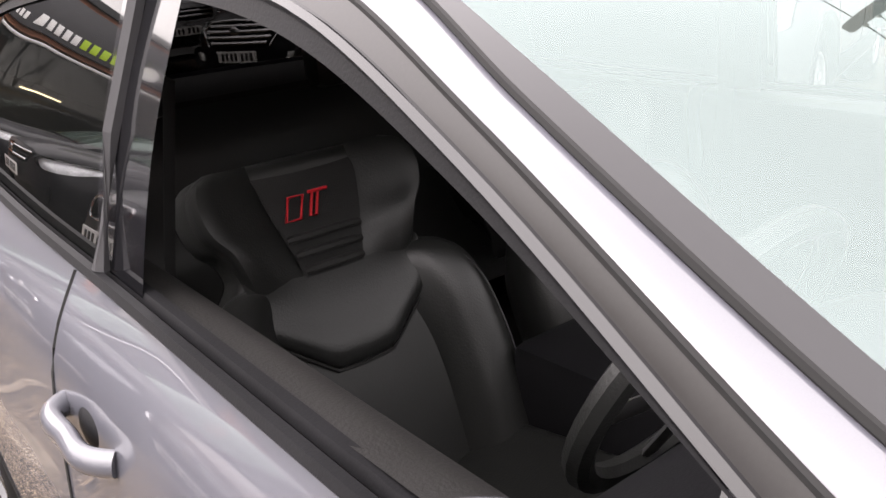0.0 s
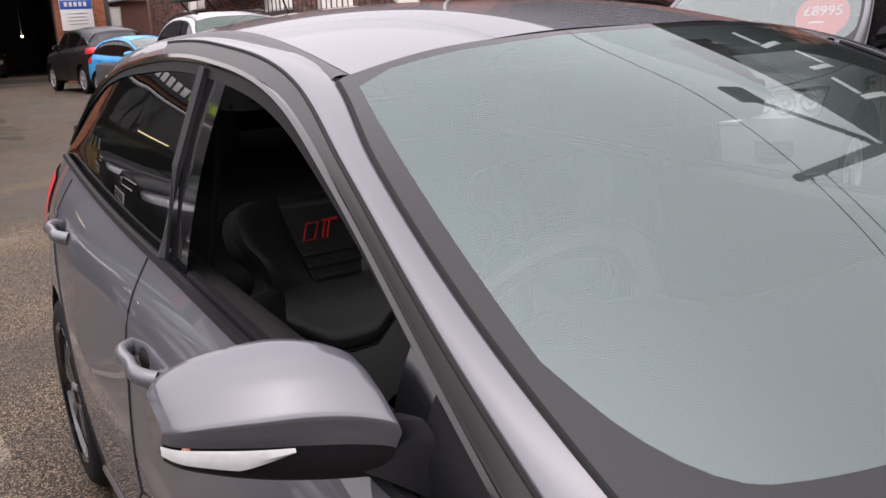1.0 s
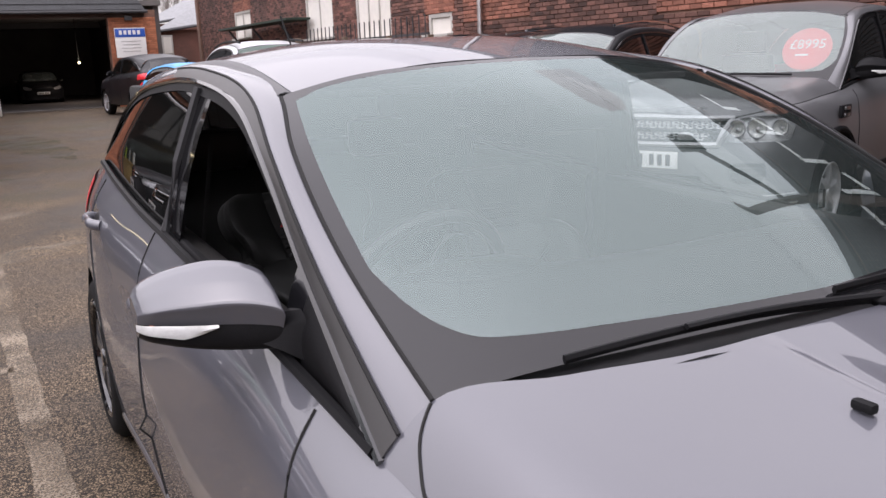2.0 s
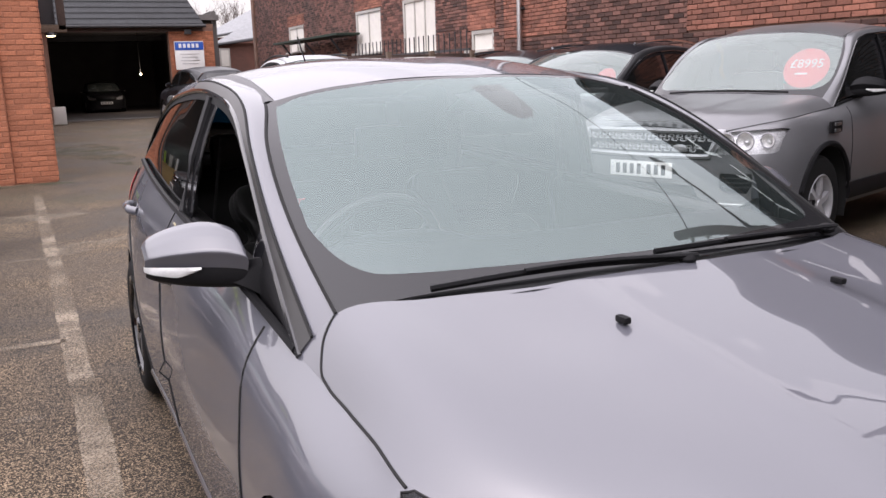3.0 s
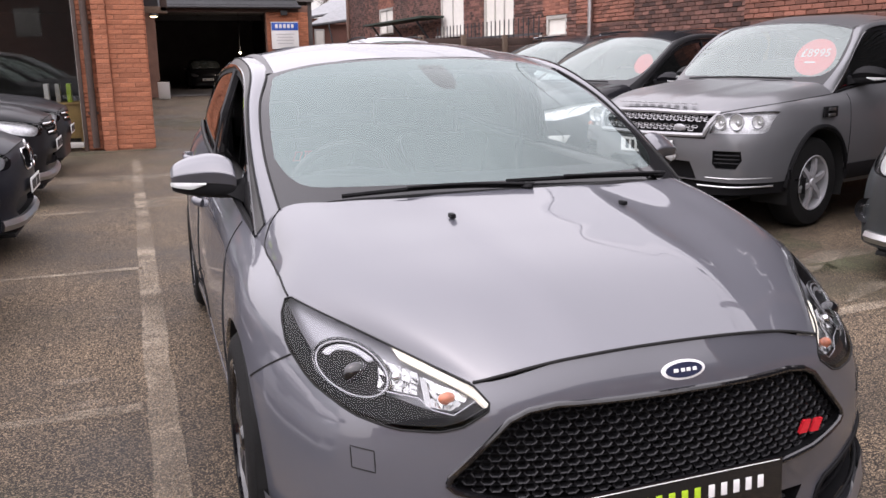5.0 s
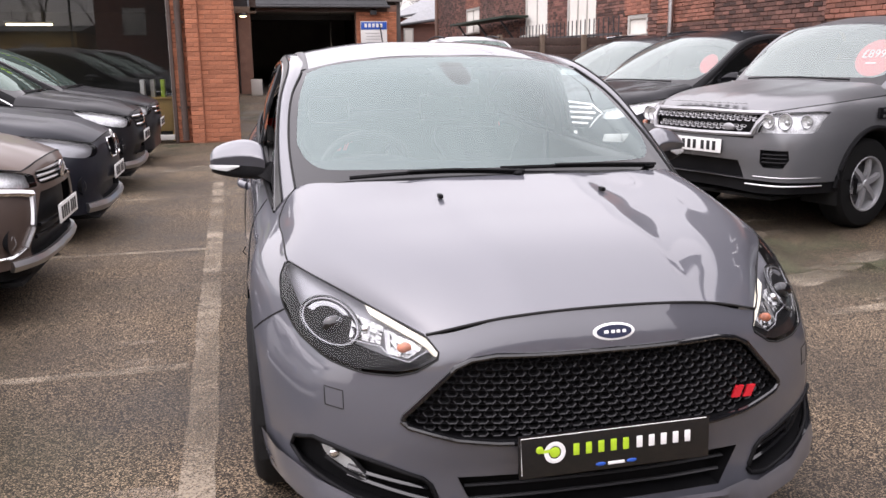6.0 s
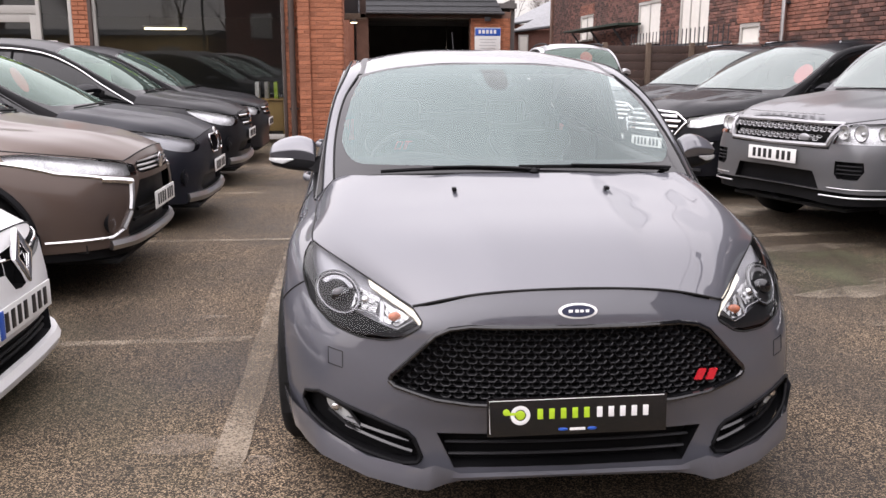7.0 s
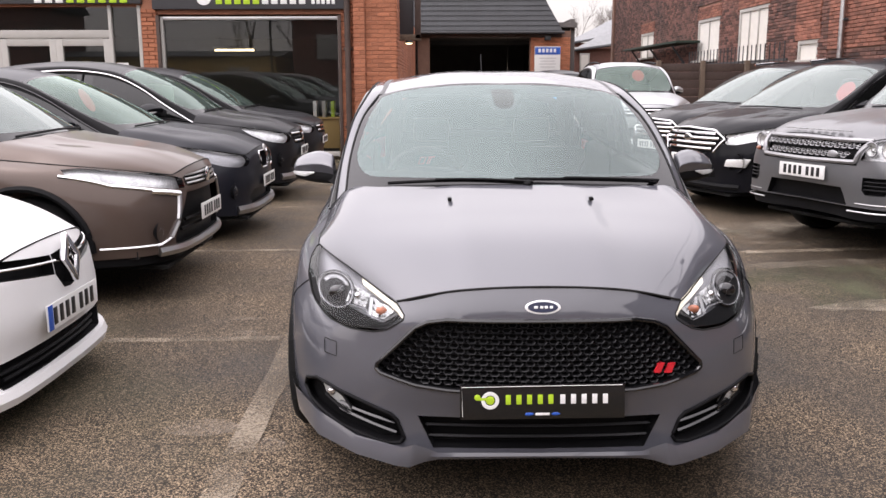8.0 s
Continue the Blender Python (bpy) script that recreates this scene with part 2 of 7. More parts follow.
def prism(points, axis, lo, hi, bm=None, bevel=0.0):
    """A polygon in the plane across an axis, drawn out from lo to hi."""
    bm = bm or bmesh.new()

    def place(p, d):
        c = list(p)
        c.insert(axis, d)
        return c
    a, b = [bm.verts.new(place(p, lo)) for p in points], [bm.verts.new(place(p, hi)) for p in points]
    n = len(points)
    faces = [bm.faces.new(a), bm.faces.new(b[::-1])]
    for i in range(n):
        faces.append(bm.faces.new([a[i], b[i], b[(i + 1) % n], a[(i + 1) % n]][::-1]))
    bmesh.ops.recalc_face_normals(bm, faces=faces)
    if bevel:
        bmesh.ops.bevel(bm, geom=list({e for f in faces for e in f.edges}), offset=bevel, segments=2, affect="EDGES", profile=0.6)
    return bm


def lathe(profile, axis_point, sides=40, bm=None, axis=0):
    """Turns a profile of (offset along the axis, radius) round an axis."""
    bm = bm or bmesh.new()
    c = Vector(axis_point)
    rings = []
    for o, r in profile:
        ring = []
        for k in range(sides):
            a = 2 * math.pi * k / sides
            v = [r * math.cos(a), r * math.sin(a)]
            v.insert(axis, o)
            ring.append(bm.verts.new(c + Vector(v)))
        rings.append(ring)
    for a, b in zip(rings, rings[1:]):
        for k in range(sides):
            bm.faces.new([a[k], a[(k + 1) % sides], b[(k + 1) % sides], b[k]])
    return bm


def ball(c, r, seg=16, bm=None):
    bm = bm or bmesh.new()
    bmesh.ops.create_uvsphere(bm, u_segments=seg, v_segments=max(6, seg // 2), radius=1.0, matrix=Matrix.Translation(c) @ Matrix.Diagonal((*r, 1)))
    return bm


def ring_points(cy, cz, r, n=32):
    return [(cy + r * math.cos(2 * math.pi * k / n), cz + r * math.sin(2 * math.pi * k / n)) for k in range(n)]


def outward(bm, y_mid, z_mid=.7):
    """Turns every face of a car's pane or lens away from the cabin."""
    bm.normal_update()
    for f in bm.faces:
        c = f.calc_center_median()
        if f.normal.dot(c - Vector((0, y_mid, z_mid))) < 0:
            f.normal_flip()
    bm.normal_update()
    return bm


def pane(axis, at, a0, a1, z0, z1):
    """A single flat pane across x or y that faces the negative way."""
    bm = bmesh.new()
    if axis == 0:
        q = [(at, a0, z0), (at, a0, z1), (at, a1, z1), (at, a1, z0)]
    else:
        q = [(a0, at, z0), (a1, at, z0), (a1, at, z1), (a0, at, z1)]
    f = bm.faces.new([bm.verts.new(c) for c in q])
    f.normal_update()
    if f.normal[axis] > 0:
        f.normal_flip()
    return bm


def straight(points, n):
    """n points along a chain of straight legs."""
    p = np.asarray(points, float)
    q = np.linspace(0, len(p) - 1, n)
    return np.stack([np.interp(q, np.arange(len(p)), p[:, k]) for k in range(p.shape[1])], axis=1)


def hull(points):
    """The convex outline of some points in a plane."""
    pts = sorted(set((round(float(x), 5), round(float(z), 5)) for x, z in points))
    out = []
    for seq in (pts, pts[::-1]):
        h = []
        for q in seq:
            while len(h) > 1 and (h[-1][0] - h[-2][0]) * (q[1] - h[-2][1]) - (h[-1][1] - h[-2][1]) * (q[0] - h[-2][0]) <= 1e-9:
                h.pop()
            h.append(q)
        out += h[:-1]
    return out


def islands(bm):
    """Splits a bmesh into its loose pieces."""
    bm.faces.index_update()
    left, out = set(bm.faces), []
    while left:
        todo, piece = [left.pop()], []
        while todo:
            f = todo.pop()
            piece.append(f)
            for e in f.edges:
                for g in e.link_faces:
                    if g in left:
                        left.discard(g)
                        todo.append(g)
        nb, known = bmesh.new(), {}
        for f in piece:
            for v in f.verts:
                if v not in known:
                    known[v] = nb.verts.new(v.co)
            nb.faces.new([known[v] for v in f.verts]).smooth = True
        out.append(nb)
    bm.free()
    return out


def near(grid, a, b, u, v, c, where):
    """The third coordinate of a surface at two given ones, from its nearest points."""
    p = grid.reshape(-1, 3)
    p = p[where(p)]
    d = (p[:, a] - u) ** 2 + (p[:, b] - v) ** 2
    k = np.argsort(d)[:7]
    w = np.sqrt(1 / (d[k] + 1e-5))
    flat = np.stack([np.ones(len(k)), p[k, a] - u, p[k, b] - v], axis=1)
    got = np.linalg.lstsq(flat * w[:, None], p[k, c] * w, rcond=None)[0][0]
    return float(np.clip(got, p[k, c].min() - .02, p[k, c].max() + .02))


# ---- cars: one body plan, bent to each car's own proportions ----
# half widths x, lengths y back from the nose, heights z; one curve a level, from the nose round to the tail
LEVELS = [
    [(0, .070, .772), (.25, .088, .758), (.46, .152, .707), (.62, .395, .758), (.778, .668, .810), (.780, .90, .838), (.790, 1.15, .865), (.806, 1.45, .908), (.818, 2.05, .955), (.814, 2.75, .985), (.800, 3.35, 1.015), (.775, 3.80, 1.035), (.70, 4.10, 1.03), (.40, 4.24, 1.03), (0, 4.27, 1.03)],
    [(0, .040, .705), (.25, .060, .695), (.45, .118, .668), (.63, .235, .665), (.795, .52, .715), (.862, .82, .765), (.862, 1.15, .790), (.862, 1.45, .822), (.872, 2.05, .858), (.872, 2.75, .882), (.868, 3.35, .912), (.835, 3.80, .93), (.755, 4.14, .93), (.43, 4.29, .93), (0, 4.32, .93)],
    [(0, .022, .585), (.26, .045, .580), (.50, .118, .570), (.70, .250, .568), (.838, .50, .585), (.900, .85, .640), (.893, 1.15, .665), (.890, 1.45, .675), (.898, 2.05, .690), (.898, 2.75, .705), (.902, 3.35, .725), (.875, 3.80, .74), (.79, 4.16, .74), (.45, 4.33, .74), (0, 4.36, .74)],
    [(0, .022, .455), (.27, .045, .455), (.52, .112, .452), (.72, .252, .450), (.852, .50, .455), (.908, .85, .480), (.903, 1.15, .490), (.900, 1.45, .495), (.908, 2.05, .505), (.908, 2.75, .515), (.912, 3.35, .525), (.885, 3.80, .53), (.80, 4.16, .53), (.45, 4.33, .53), (0, 4.36, .53)],
    [(0, .060, .335), (.28, .075, .335), (.52, .120, .335), (.72, .250, .335), (.850, .50, .335), (.904, .85, .335), (.893, 1.15, .335), (.888, 1.45, .335), (.893, 2.05, .335), (.893, 2.75, .335), (.902, 3.35, .335), (.88, 3.80, .345), (.78, 4.14, .36), (.44, 4.31, .36), (0, 4.34, .36)],
    [(0, .072, .205), (.30, .080, .203), (.50, .105, .195), (.71, .235, .200), (.840, .50, .205), (.885, .85, .200), (.876, 1.15, .195), (.872, 1.45, .190), (.876, 2.05, .190), (.876, 2.75, .190), (.885, 3.35, .195), (.865, 3.80, .215), (.75, 4.10, .24), (.42, 4.26, .24), (0, 4.29, .24)],
]
BONNET = [
    [(0, .070, .772), (0, .30, .870), (0, .62, .930), (0, .85, .964), (0, .985, .986)],
    [(.13, .076, .768), (.135, .302, .869), (.14, .622, .929), (.145, .852, .963), (.145, .987, .985)],
    [(.225, .084, .761), (.232, .307, .865), (.245, .627, .927), (.252, .857, .961), (.255, .993, .983)],
    [(.275, .094, .754), (.288, .312, .854), (.300, .632, .917), (.305, .862, .952), (.305, 1.000, .979)],
    [(.41, .130, .722), (.45, .33, .826), (.52, .65, .900), (.545, .88, .940), (.55, 1.050, .973)],
    [(.445, .145, .711), (.555, .34, .785), (.690, .66, .868), (.705, .89, .918), (.720, 1.130, .9465)],
    [(.46, .152, .707), (.62, .395, .758), (.778, .668, .810), (.780, .90, .838), (.791, 1.151, .8655)],
]
PILLAR_IN = [(.720, 1.130, .946), (.720, 1.45, 1.102), (.685, 1.74, 1.245), (.626, 1.968, 1.338), (.608, 2.40, 1.402), (.605, 2.90, 1.407), (.596, 3.40, 1.370), (.580, 3.85, 1.283)]
PILLAR_OUT = [(.791, 1.151, .865), (.768, 1.45, 1.045), (.738, 1.74, 1.212), (.708, 1.98, 1.308), (.688, 2.40, 1.366), (.688, 2.85, 1.365), (.705, 3.35, 1.300), (.745, 3.85, 1.08)]
SCREEN_BASE = [(0, 1.03, .984), (.36, 1.065, .978), (.60, 1.100, .966), (.720, 1.130, .946)]
ROOF_MID = [(0, 1.925, 1.398), (0, 2.30, 1.452), (0, 2.80, 1.468), (0, 3.35, 1.440), (0, 3.95, 1.36)]
SENSOR = [(-.052, 1.368), (.052, 1.368), (.056, 1.335), (.048, 1.300), (.025, 1.282), (-.022, 1.280), (-.045, 1.300), (-.052, 1.335)]
STATIONS_Y, STATIONS_Z = (0, .9, 1.17, 1.99, 3.55, 4.36), (0, .19, .70, .95, 1.47)


class Shape:
    """Bends the body plan to a car's own width, stations along its length and heights."""

    def __init__(self, half=.911, ys=STATIONS_Y, zs=STATIONS_Z, blunt=0.0):
        self.half, self.ys, self.zs, self.blunt = half, ys, zs, blunt

    def __call__(self, points):
        p = np.array(points, float)
        y = p[..., 1].copy()
        flat = np.clip(1 - y / 0.9, 0, 1) * self.blunt
        p[..., 1] = np.interp(y * (1 - flat * np.clip(np.abs(p[..., 0]), 0, .8)), STATIONS_Y, self.ys)
        p[..., 2] = np.interp(p[..., 2], STATIONS_Z, self.zs)
        p[..., 0] *= self.half / .911
        return p


def wheel(root, x, y, r, side, rim_mat, spokes=5, rim_r=None, width=.22, twin=True, dark=None):
    """A wheel on the car's side: tyre, rim with its spokes, disc brake and nuts."""
    rr = rim_r or r * .70
    w = tagged(new("wheel"), "")
    w.parent = root
    w.matrix_basis = pose(side * x, y, r, 0, 0, 0 if side > 0 else 180)
    half = width / 2
    prof = [(-half, rr), (-half - .004, rr + .03), (-half + .005, r - .03), (-half + .035, r - .004), (0, r), (half - .035, r - .004), (half - .005, r - .03), (half + .004, rr + .03), (half - .002, rr + .004), (half - .02, rr)]
    part("tyre", lathe(prof, (0, 0, 0), 48), RUBBER, w)
    lip = lathe([(half - .004, rr + .006), (half + .002, rr - .002), (half - .006, rr - .014), (half - .05, rr - .022), (-half, rr - .03), (-half, rr - .1)], (0, 0, 0), 48)
    part("rim", lip, dark or rim_mat, w)
    part("brake_disc", lathe([(half - .10, .02), (half - .10, rr * .72), (half - .12, rr * .72)], (0, 0, 0), 32), ALLOY, w)
    # black disc behind the spokes, painting in the shade of the wheel well
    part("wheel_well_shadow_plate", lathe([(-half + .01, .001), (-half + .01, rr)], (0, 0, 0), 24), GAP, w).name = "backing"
    for k in range(spokes):
        a = 2 * math.pi * k / spokes + .3
        bm = bmesh.new()
        offs = ((-.10, -.16), (.10, .16)) if twin else ((0, 0),)
        for a0, a1 in offs:
            t = rr * (.085 if twin else .17)
            i0, i1 = rr * .16, rr - .012
            pts = []
            for rad, ang, wd, xo in ((i0, a0 * 1.5, t * 1.2, half - .012), (rr * .55, (a0 + a1) / 2, t, half - .006), (i1, a1 * .95, t * .95, half - .02)):
                for s in (-1, 1):
                    for xx in (xo, xo - .035):
                        c, sn = math.cos(a + ang), math.sin(a + ang)
                        pts.append(bm.verts.new((xx, rad * c - s * wd / 2 * sn, rad * sn + s * wd / 2 * c)))
            for g in (0, 4):
                q = pts[g:g + 8]
                for f in ((0, 2, 6, 4), (1, 5, 7, 3), (0, 4, 5, 1), (2, 3, 7, 6)):
                    bm.faces.new([q[i] for i in f])
        sharp(part("spoke", bm, rim_mat, w), 30)
    part("hub_cap", lathe([(half - .004, .001), (half - .004, rr * .14), (half - .014, rr * .18), (half - .05, rr * .2)], (0, 0, 0), 20), dark or rim_mat, w)
    for k in range(5):
        a = 2 * math.pi * (k + .5) / 5
        part("wheel_nut", lathe([(half - .012, .001), (half - .012, .009), (half - .03, .009)], (0, rr * .26 * math.cos(a), rr * .26 * math.sin(a)), 8), SATIN, w)
    return w


def plate_bars(root, plate_name, centre, turn, ink, ground, band=None, size=(.52, .111), bars=7):
    """A number plate with its writing as plain bars."""
    p = new("number_plate")
    p.parent = root
    p.matrix_basis = Matrix.Translation(centre) @ turn
    w, h = size
    part("plate", box(0, 0, 0, w, .008, h, .003), ground, p)
    for k in range(bars):
        x = (k - (bars - 1) / 2) * w * .115 + (.012 if k > 3 else -.012)
        part("bar", box(x, -.0055, 0, w * .062, .004, h * .66, .001), ink, p)
    if band:
        part("band", box(-w * .455, -.0055, 0, w * .075, .004, h * .96, .001), band, p)
    return p


INK = material("plate_ink", (0.015, 0.015, 0.016), 0.4)
PLATE_WHITE = material("plate_white", (0.72, 0.72, 0.70), 0.35, var=0.04)
PLATE_YELLOW = material("plate_yellow", (0.75, 0.50, 0.03), 0.35)
BLUE = material("blue_band", (0.02, 0.09, 0.42), 0.35)


def shell(root, sh, paint, lamp_poly, grille_polys, arch=(.345, .345), wheel_r=.322, trim=GLOSSBLACK, side_glass=TINT, open_window=False, hero=False, lens_back=None, skirt=None, arch_trim=None, shine=CHROME, crisp=False, screen_glass=SCREEN, pillar_mat=None):
    """Bonnet, body sides, roof, pillars, panes, lamps and openings of a car. Gives the grids that details are set on."""
    ny = 150 if hero else 72
    lower = loft([sh(c) for c in LEVELS], 46 if hero else 22, ny)
    bm = both(lower)
    fy, ry = sh([(0, .90, 0)])[0][1], sh([(0, 3.55, 0)])[0][1]
    for cy, rad in ((fy, arch[0]), (ry, arch[1])):
        ring = ring_points(cy, wheel_r + .008, rad, 36)
        for s in (-1, 1):
            carve(bm, ring, 1, 2, lambda c, s=s: c.x * s > .5 * sh.half).free()
            edge = [(s * (sh.half - .045), y, z) for y, z in ring]
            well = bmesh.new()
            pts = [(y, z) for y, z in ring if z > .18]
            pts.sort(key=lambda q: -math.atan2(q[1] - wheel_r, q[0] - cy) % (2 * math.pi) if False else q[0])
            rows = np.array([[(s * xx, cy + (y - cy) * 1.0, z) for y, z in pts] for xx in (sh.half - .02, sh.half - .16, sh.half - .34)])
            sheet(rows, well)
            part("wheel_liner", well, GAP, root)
    lamps = []
    lamp_poly = hull([(q[0], q[1]) for q in (straight if crisp else spline)([(x, z, 0) for x, z in lamp_poly + lamp_poly[:1]], 44)])
    front = sh([(0, .69, 0)])[0][1]
    for s in (-1, 1):
        lens = carve(bm, [(s * x, z) for x, z in lamp_poly], 0, 2, lambda c, s=s: c.x * s > 0 and c.y < front)
        lamps.append(lens)
    holes = []
    for poly, mirrored in grille_polys:
        for s in ((-1, 1) if mirrored else (1,)):
            pl = [(s * x, z) for x, z in poly] if mirrored else [(x, z) for x, z in poly] + [(-x, z) for x, z in poly[::-1] if x > 1e-6]
            holes.append((carve(bm, pl, 0, 2, lambda c: c.y < sh([(0, .60, 0)])[0][1]), pl))
    doors = []
    Y = lambda y, z: tuple(sh([(0, y, z)])[0][1:])
    for s in (-1, 1):
        ok = lambda c, s=s: c.x * s > .5 * sh.half
        doors.append(carve(bm, [Y(1.33, .20), Y(1.30, .5), Y(1.35, 1.05), Y(2.53, 1.05), Y(2.51, .6), Y(2.47, .20)], 1, 2, ok))
        doors.append(carve(bm, [Y(2.48, .20), Y(2.52, .6), Y(2.54, 1.1), Y(3.52, 1.1), Y(3.50, .80), Y(3.33, .60), Y(3.16, .20)], 1, 2, ok))
        lampr = carve(bm, [Y(3.86, .80), Y(3.83, .97), Y(4.3, 1.01), Y(4.3, .84)], 1, 2, ok)
        part("tail_lamp", inward(lampr, -.006), RED, root)
    body = part("body", bm, paint, root)
    for d in doors:
        part("door", d, paint, root)
    top = loft([sh(c) for c in BONNET], 43, 40)
    part("bonnet", both(top), paint, root)
    pill = loft([sh(PILLAR_IN), sh([((a[0] + b[0]) / 2 + .012 * w, (a[1] + b[1]) / 2, (a[2] + b[2]) / 2 + .014 * w) for a, b, w in zip(PILLAR_IN, PILLAR_OUT, (.25, .85, 1, 1, 1, 1, 1, 1))]), sh(PILLAR_OUT)], 7, 70)
    part("pillar", both(pill), pillar_mat or paint, root)
    if hero:
        for s in (-1, 1):
            k = [j for j in range(pill.shape[1]) if pill[6, j, 1] < 2.75]
            rim = pill[4:7][:, k] + np.array([[[.003, 0, .003]]])
            rim[0] = pill[3][k] * .45 + pill[4][k] * .55 + np.array([.002, 0, .003])
            part("door_frame", sheet(rim * np.array([s, 1, 1]), flip=s < 0), DOORFRAME, root, "black upper door frame")
            part("shut_line", tube([(s * x, y, z) for x, y, z in rim[0]], .0035, 5), GAP, root)
            part("screen_seal", tube([(s * (x - .001), y - .001, z + .002) for x, y, z in pill[0] if y < 1.97], .0042, 6), GAP, root)
    foot_line = straight([q for q in top[:, -1] if q[0] > .718 * sh.half / .911], 9)
    for s in (-1, 1):
        part("wing_corner", sheet(np.array([foot_line, straight(pill[:, 0], 9)]) * np.array([s, 1, 1]), flip=s < 0), paint, root)
    mid_top = [(0, 1.925, 1.398), (.30, 1.945, 1.390), (.46, 1.962, 1.374), (.626, 1.968, 1.338)]
    cols = []
    for k, (a, b) in enumerate(zip(SCREEN_BASE, mid_top)):
        if k == 3:
            cols.append(sh(PILLAR_IN[:4]))
            continue
        bulge = .030 * (1 - (k / 3) ** 2) + .004
        a, b = np.array(a), np.array(b)
        cols.append(sh([a, a + (b - a) * .36 + (0, -bulge * .45, bulge * .9), a + (b - a) * .72 + (0, -bulge * .4, bulge * .8), b]))
    nn = 64 if hero else 28
    pane_grid = loft(cols, nn, nn)
    mid = sh([(0, 2.4, 0)])[0][1]
    border = outward(both(pane_grid), mid)
    foot = sh([(0, 1.03, 1.004)])[0][2]
    zt = sh([(0, 2, 1.385)])[0][2]
    ring = []
    for row in pane_grid[int(nn * .93)]:
        if foot + .07 < row[2] < zt - .055:
            ring += [(row[0], row[2]), (-row[0], row[2])]
    wide = max(q[0] for q in ring)
    ring += [(s * (wide - .005 - .09 * (1 - math.cos(a))), foot + .075 * (1 - math.sin(a))) for s in (-1, 1) for a in np.linspace(.1, math.pi / 2, 8)]
    for col in range(nn):
        q = pane_grid[col, int(nn * .96)]
        if q[0] < sh.half * .60:
            ring += [(q[0], q[2]), (-q[0], q[2])]
    clear = carve(border, hull(ring), 0, 2)
    if hero:
        bare = carve(clear, hull(SENSOR), 0, 2)
        part("sensor_window", bare, BAREGLASS, root, "clear patch of glass before the mirror").visible_shadow = False
    screen = part("windscreen", clear, screen_glass, root, "dusty greenish windscreen")
    part("windscreen_border", border, FRIT, root, "black border band of the windscreen")
    screen.visible_shadow = False
    edge_roof = [(.608, 1.971, 1.336), (.592, 2.40, 1.403), (.589, 2.90, 1.408), (.580, 3.40, 1.373), (.564, 3.85, 1.288)]
    q = [(.30, 1.944, 1.391), (.30, 2.32, 1.448), (.30, 2.82, 1.462), (.30, 3.36, 1.432), (.30, 3.93, 1.345)]
    roof = loft([sh(ROOF_MID), sh(q), sh([(x - .012, y, z + .008) for x, y, z in edge_roof])], 16, 40)
    part("roof", both(roof), paint, root)
    for s in (-1, 1):
        ditch = bmesh.new()
        roof_side, pillar_side = knots(sh(edge_roof), 40), knots(sh([(x + .006, y, z) for x, y, z in PILLAR_IN[3:]]), 40)
        strip = np.array([[(s * (a[0] * (1 - u) + b[0] * u), a[1] * (1 - u) + b[1] * u, a[2] * (1 - u) + b[2] * u + h) for a, b in zip(roof_side, pillar_side)] for u, h in ((-.6, .006), (-.4, .009), (.2, .009), (.7, .006), (1.0, .000))])
        sheet(strip, ditch)
        part("roof_strip", ditch, ROOFSTRIP, root)
    # side panes between the belt and the pillar
    belt = [(.790, 1.17, .867), (.806, 1.45, .910), (.814, 1.74, .935), (.818, 2.05, .957), (.816, 2.40, .973), (.813, 2.80, .988), (.798, 3.35, 1.018), (.772, 3.82, 1.04)]
    side = loft([sh([(x - .006, y, z) for x, y, z in PILLAR_OUT]), sh([((a[0] + b[0]) / 2 + .004, (a[1] + b[1]) / 2, (a[2] + b[2]) / 2) for a, b in zip(PILLAR_OUT, belt)]), sh([(x - .014, y, z) for x, y, z in belt])], 14, 90)
    for s in (-1, 1):
        g = sheet(side * np.array([s, 1, 1]), flip=s < 0)
        wide = .11 if hero and s > 0 else 0
        front_pane = carve(g, [Y(1.52, .80), Y(1.52, 1.45), Y(2.27 + wide, 1.45), Y(2.34 + wide, .80)], 1, 2)
        quarter = carve(g, [Y(1.22, .80), Y(1.22, 1.45), Y(1.46, 1.45), Y(1.46, .80)], 1, 2)
        pane_rear = carve(g, [Y(2.51, .80), Y(2.47, 1.45), Y(3.28, 1.45), Y(3.44, .80)], 1, 2)
        pane_last = carve(g, [Y(3.49, .80), Y(3.34, 1.45), Y(3.9, 1.45), Y(3.74, .80)], 1, 2)
        for piece in islands(g):
            part("window_pillar", piece, trim, root)
        if open_window and s < 0:
            front_pane.free()
        else:
            part("door_glass", outward(front_pane, mid), CLEARSIDE if hero else side_glass, root).visible_shadow = False
        if hero:
            part("quarter_panel", quarter, BLACK, root)
        for pn in (pane_rear, pane_last) if hero else (quarter, pane_rear, pane_last):
            part("door_glass", outward(pn, mid), side_glass, root).visible_shadow = False
        part("window_seal", tube([(s * (x - .026), y, z + .003) for x, y, z in knots(sh(belt), 40)], .013, 6), BLACK, root)
        part("belt_trim", tube([(s * (x + .002), y, z + .006) for x, y, z in knots(sh(belt), 40)], .011, 6), BLACK, root)
        part("window_trim", tube([(s * (x + .001), y, z) for x, y, z in knots(sh(PILLAR_OUT), 60)], .008, 6), GLOSSBLACK, root)
        edge_band = sheet(np.stack([side[0], side[0] * .5 + side[1] * .5, side[1]]) * np.array([s, 1, 1]) + np.array([s * .004, 0, 0]), flip=s < 0)
        part("window_frame", edge_band, BLACK, root)
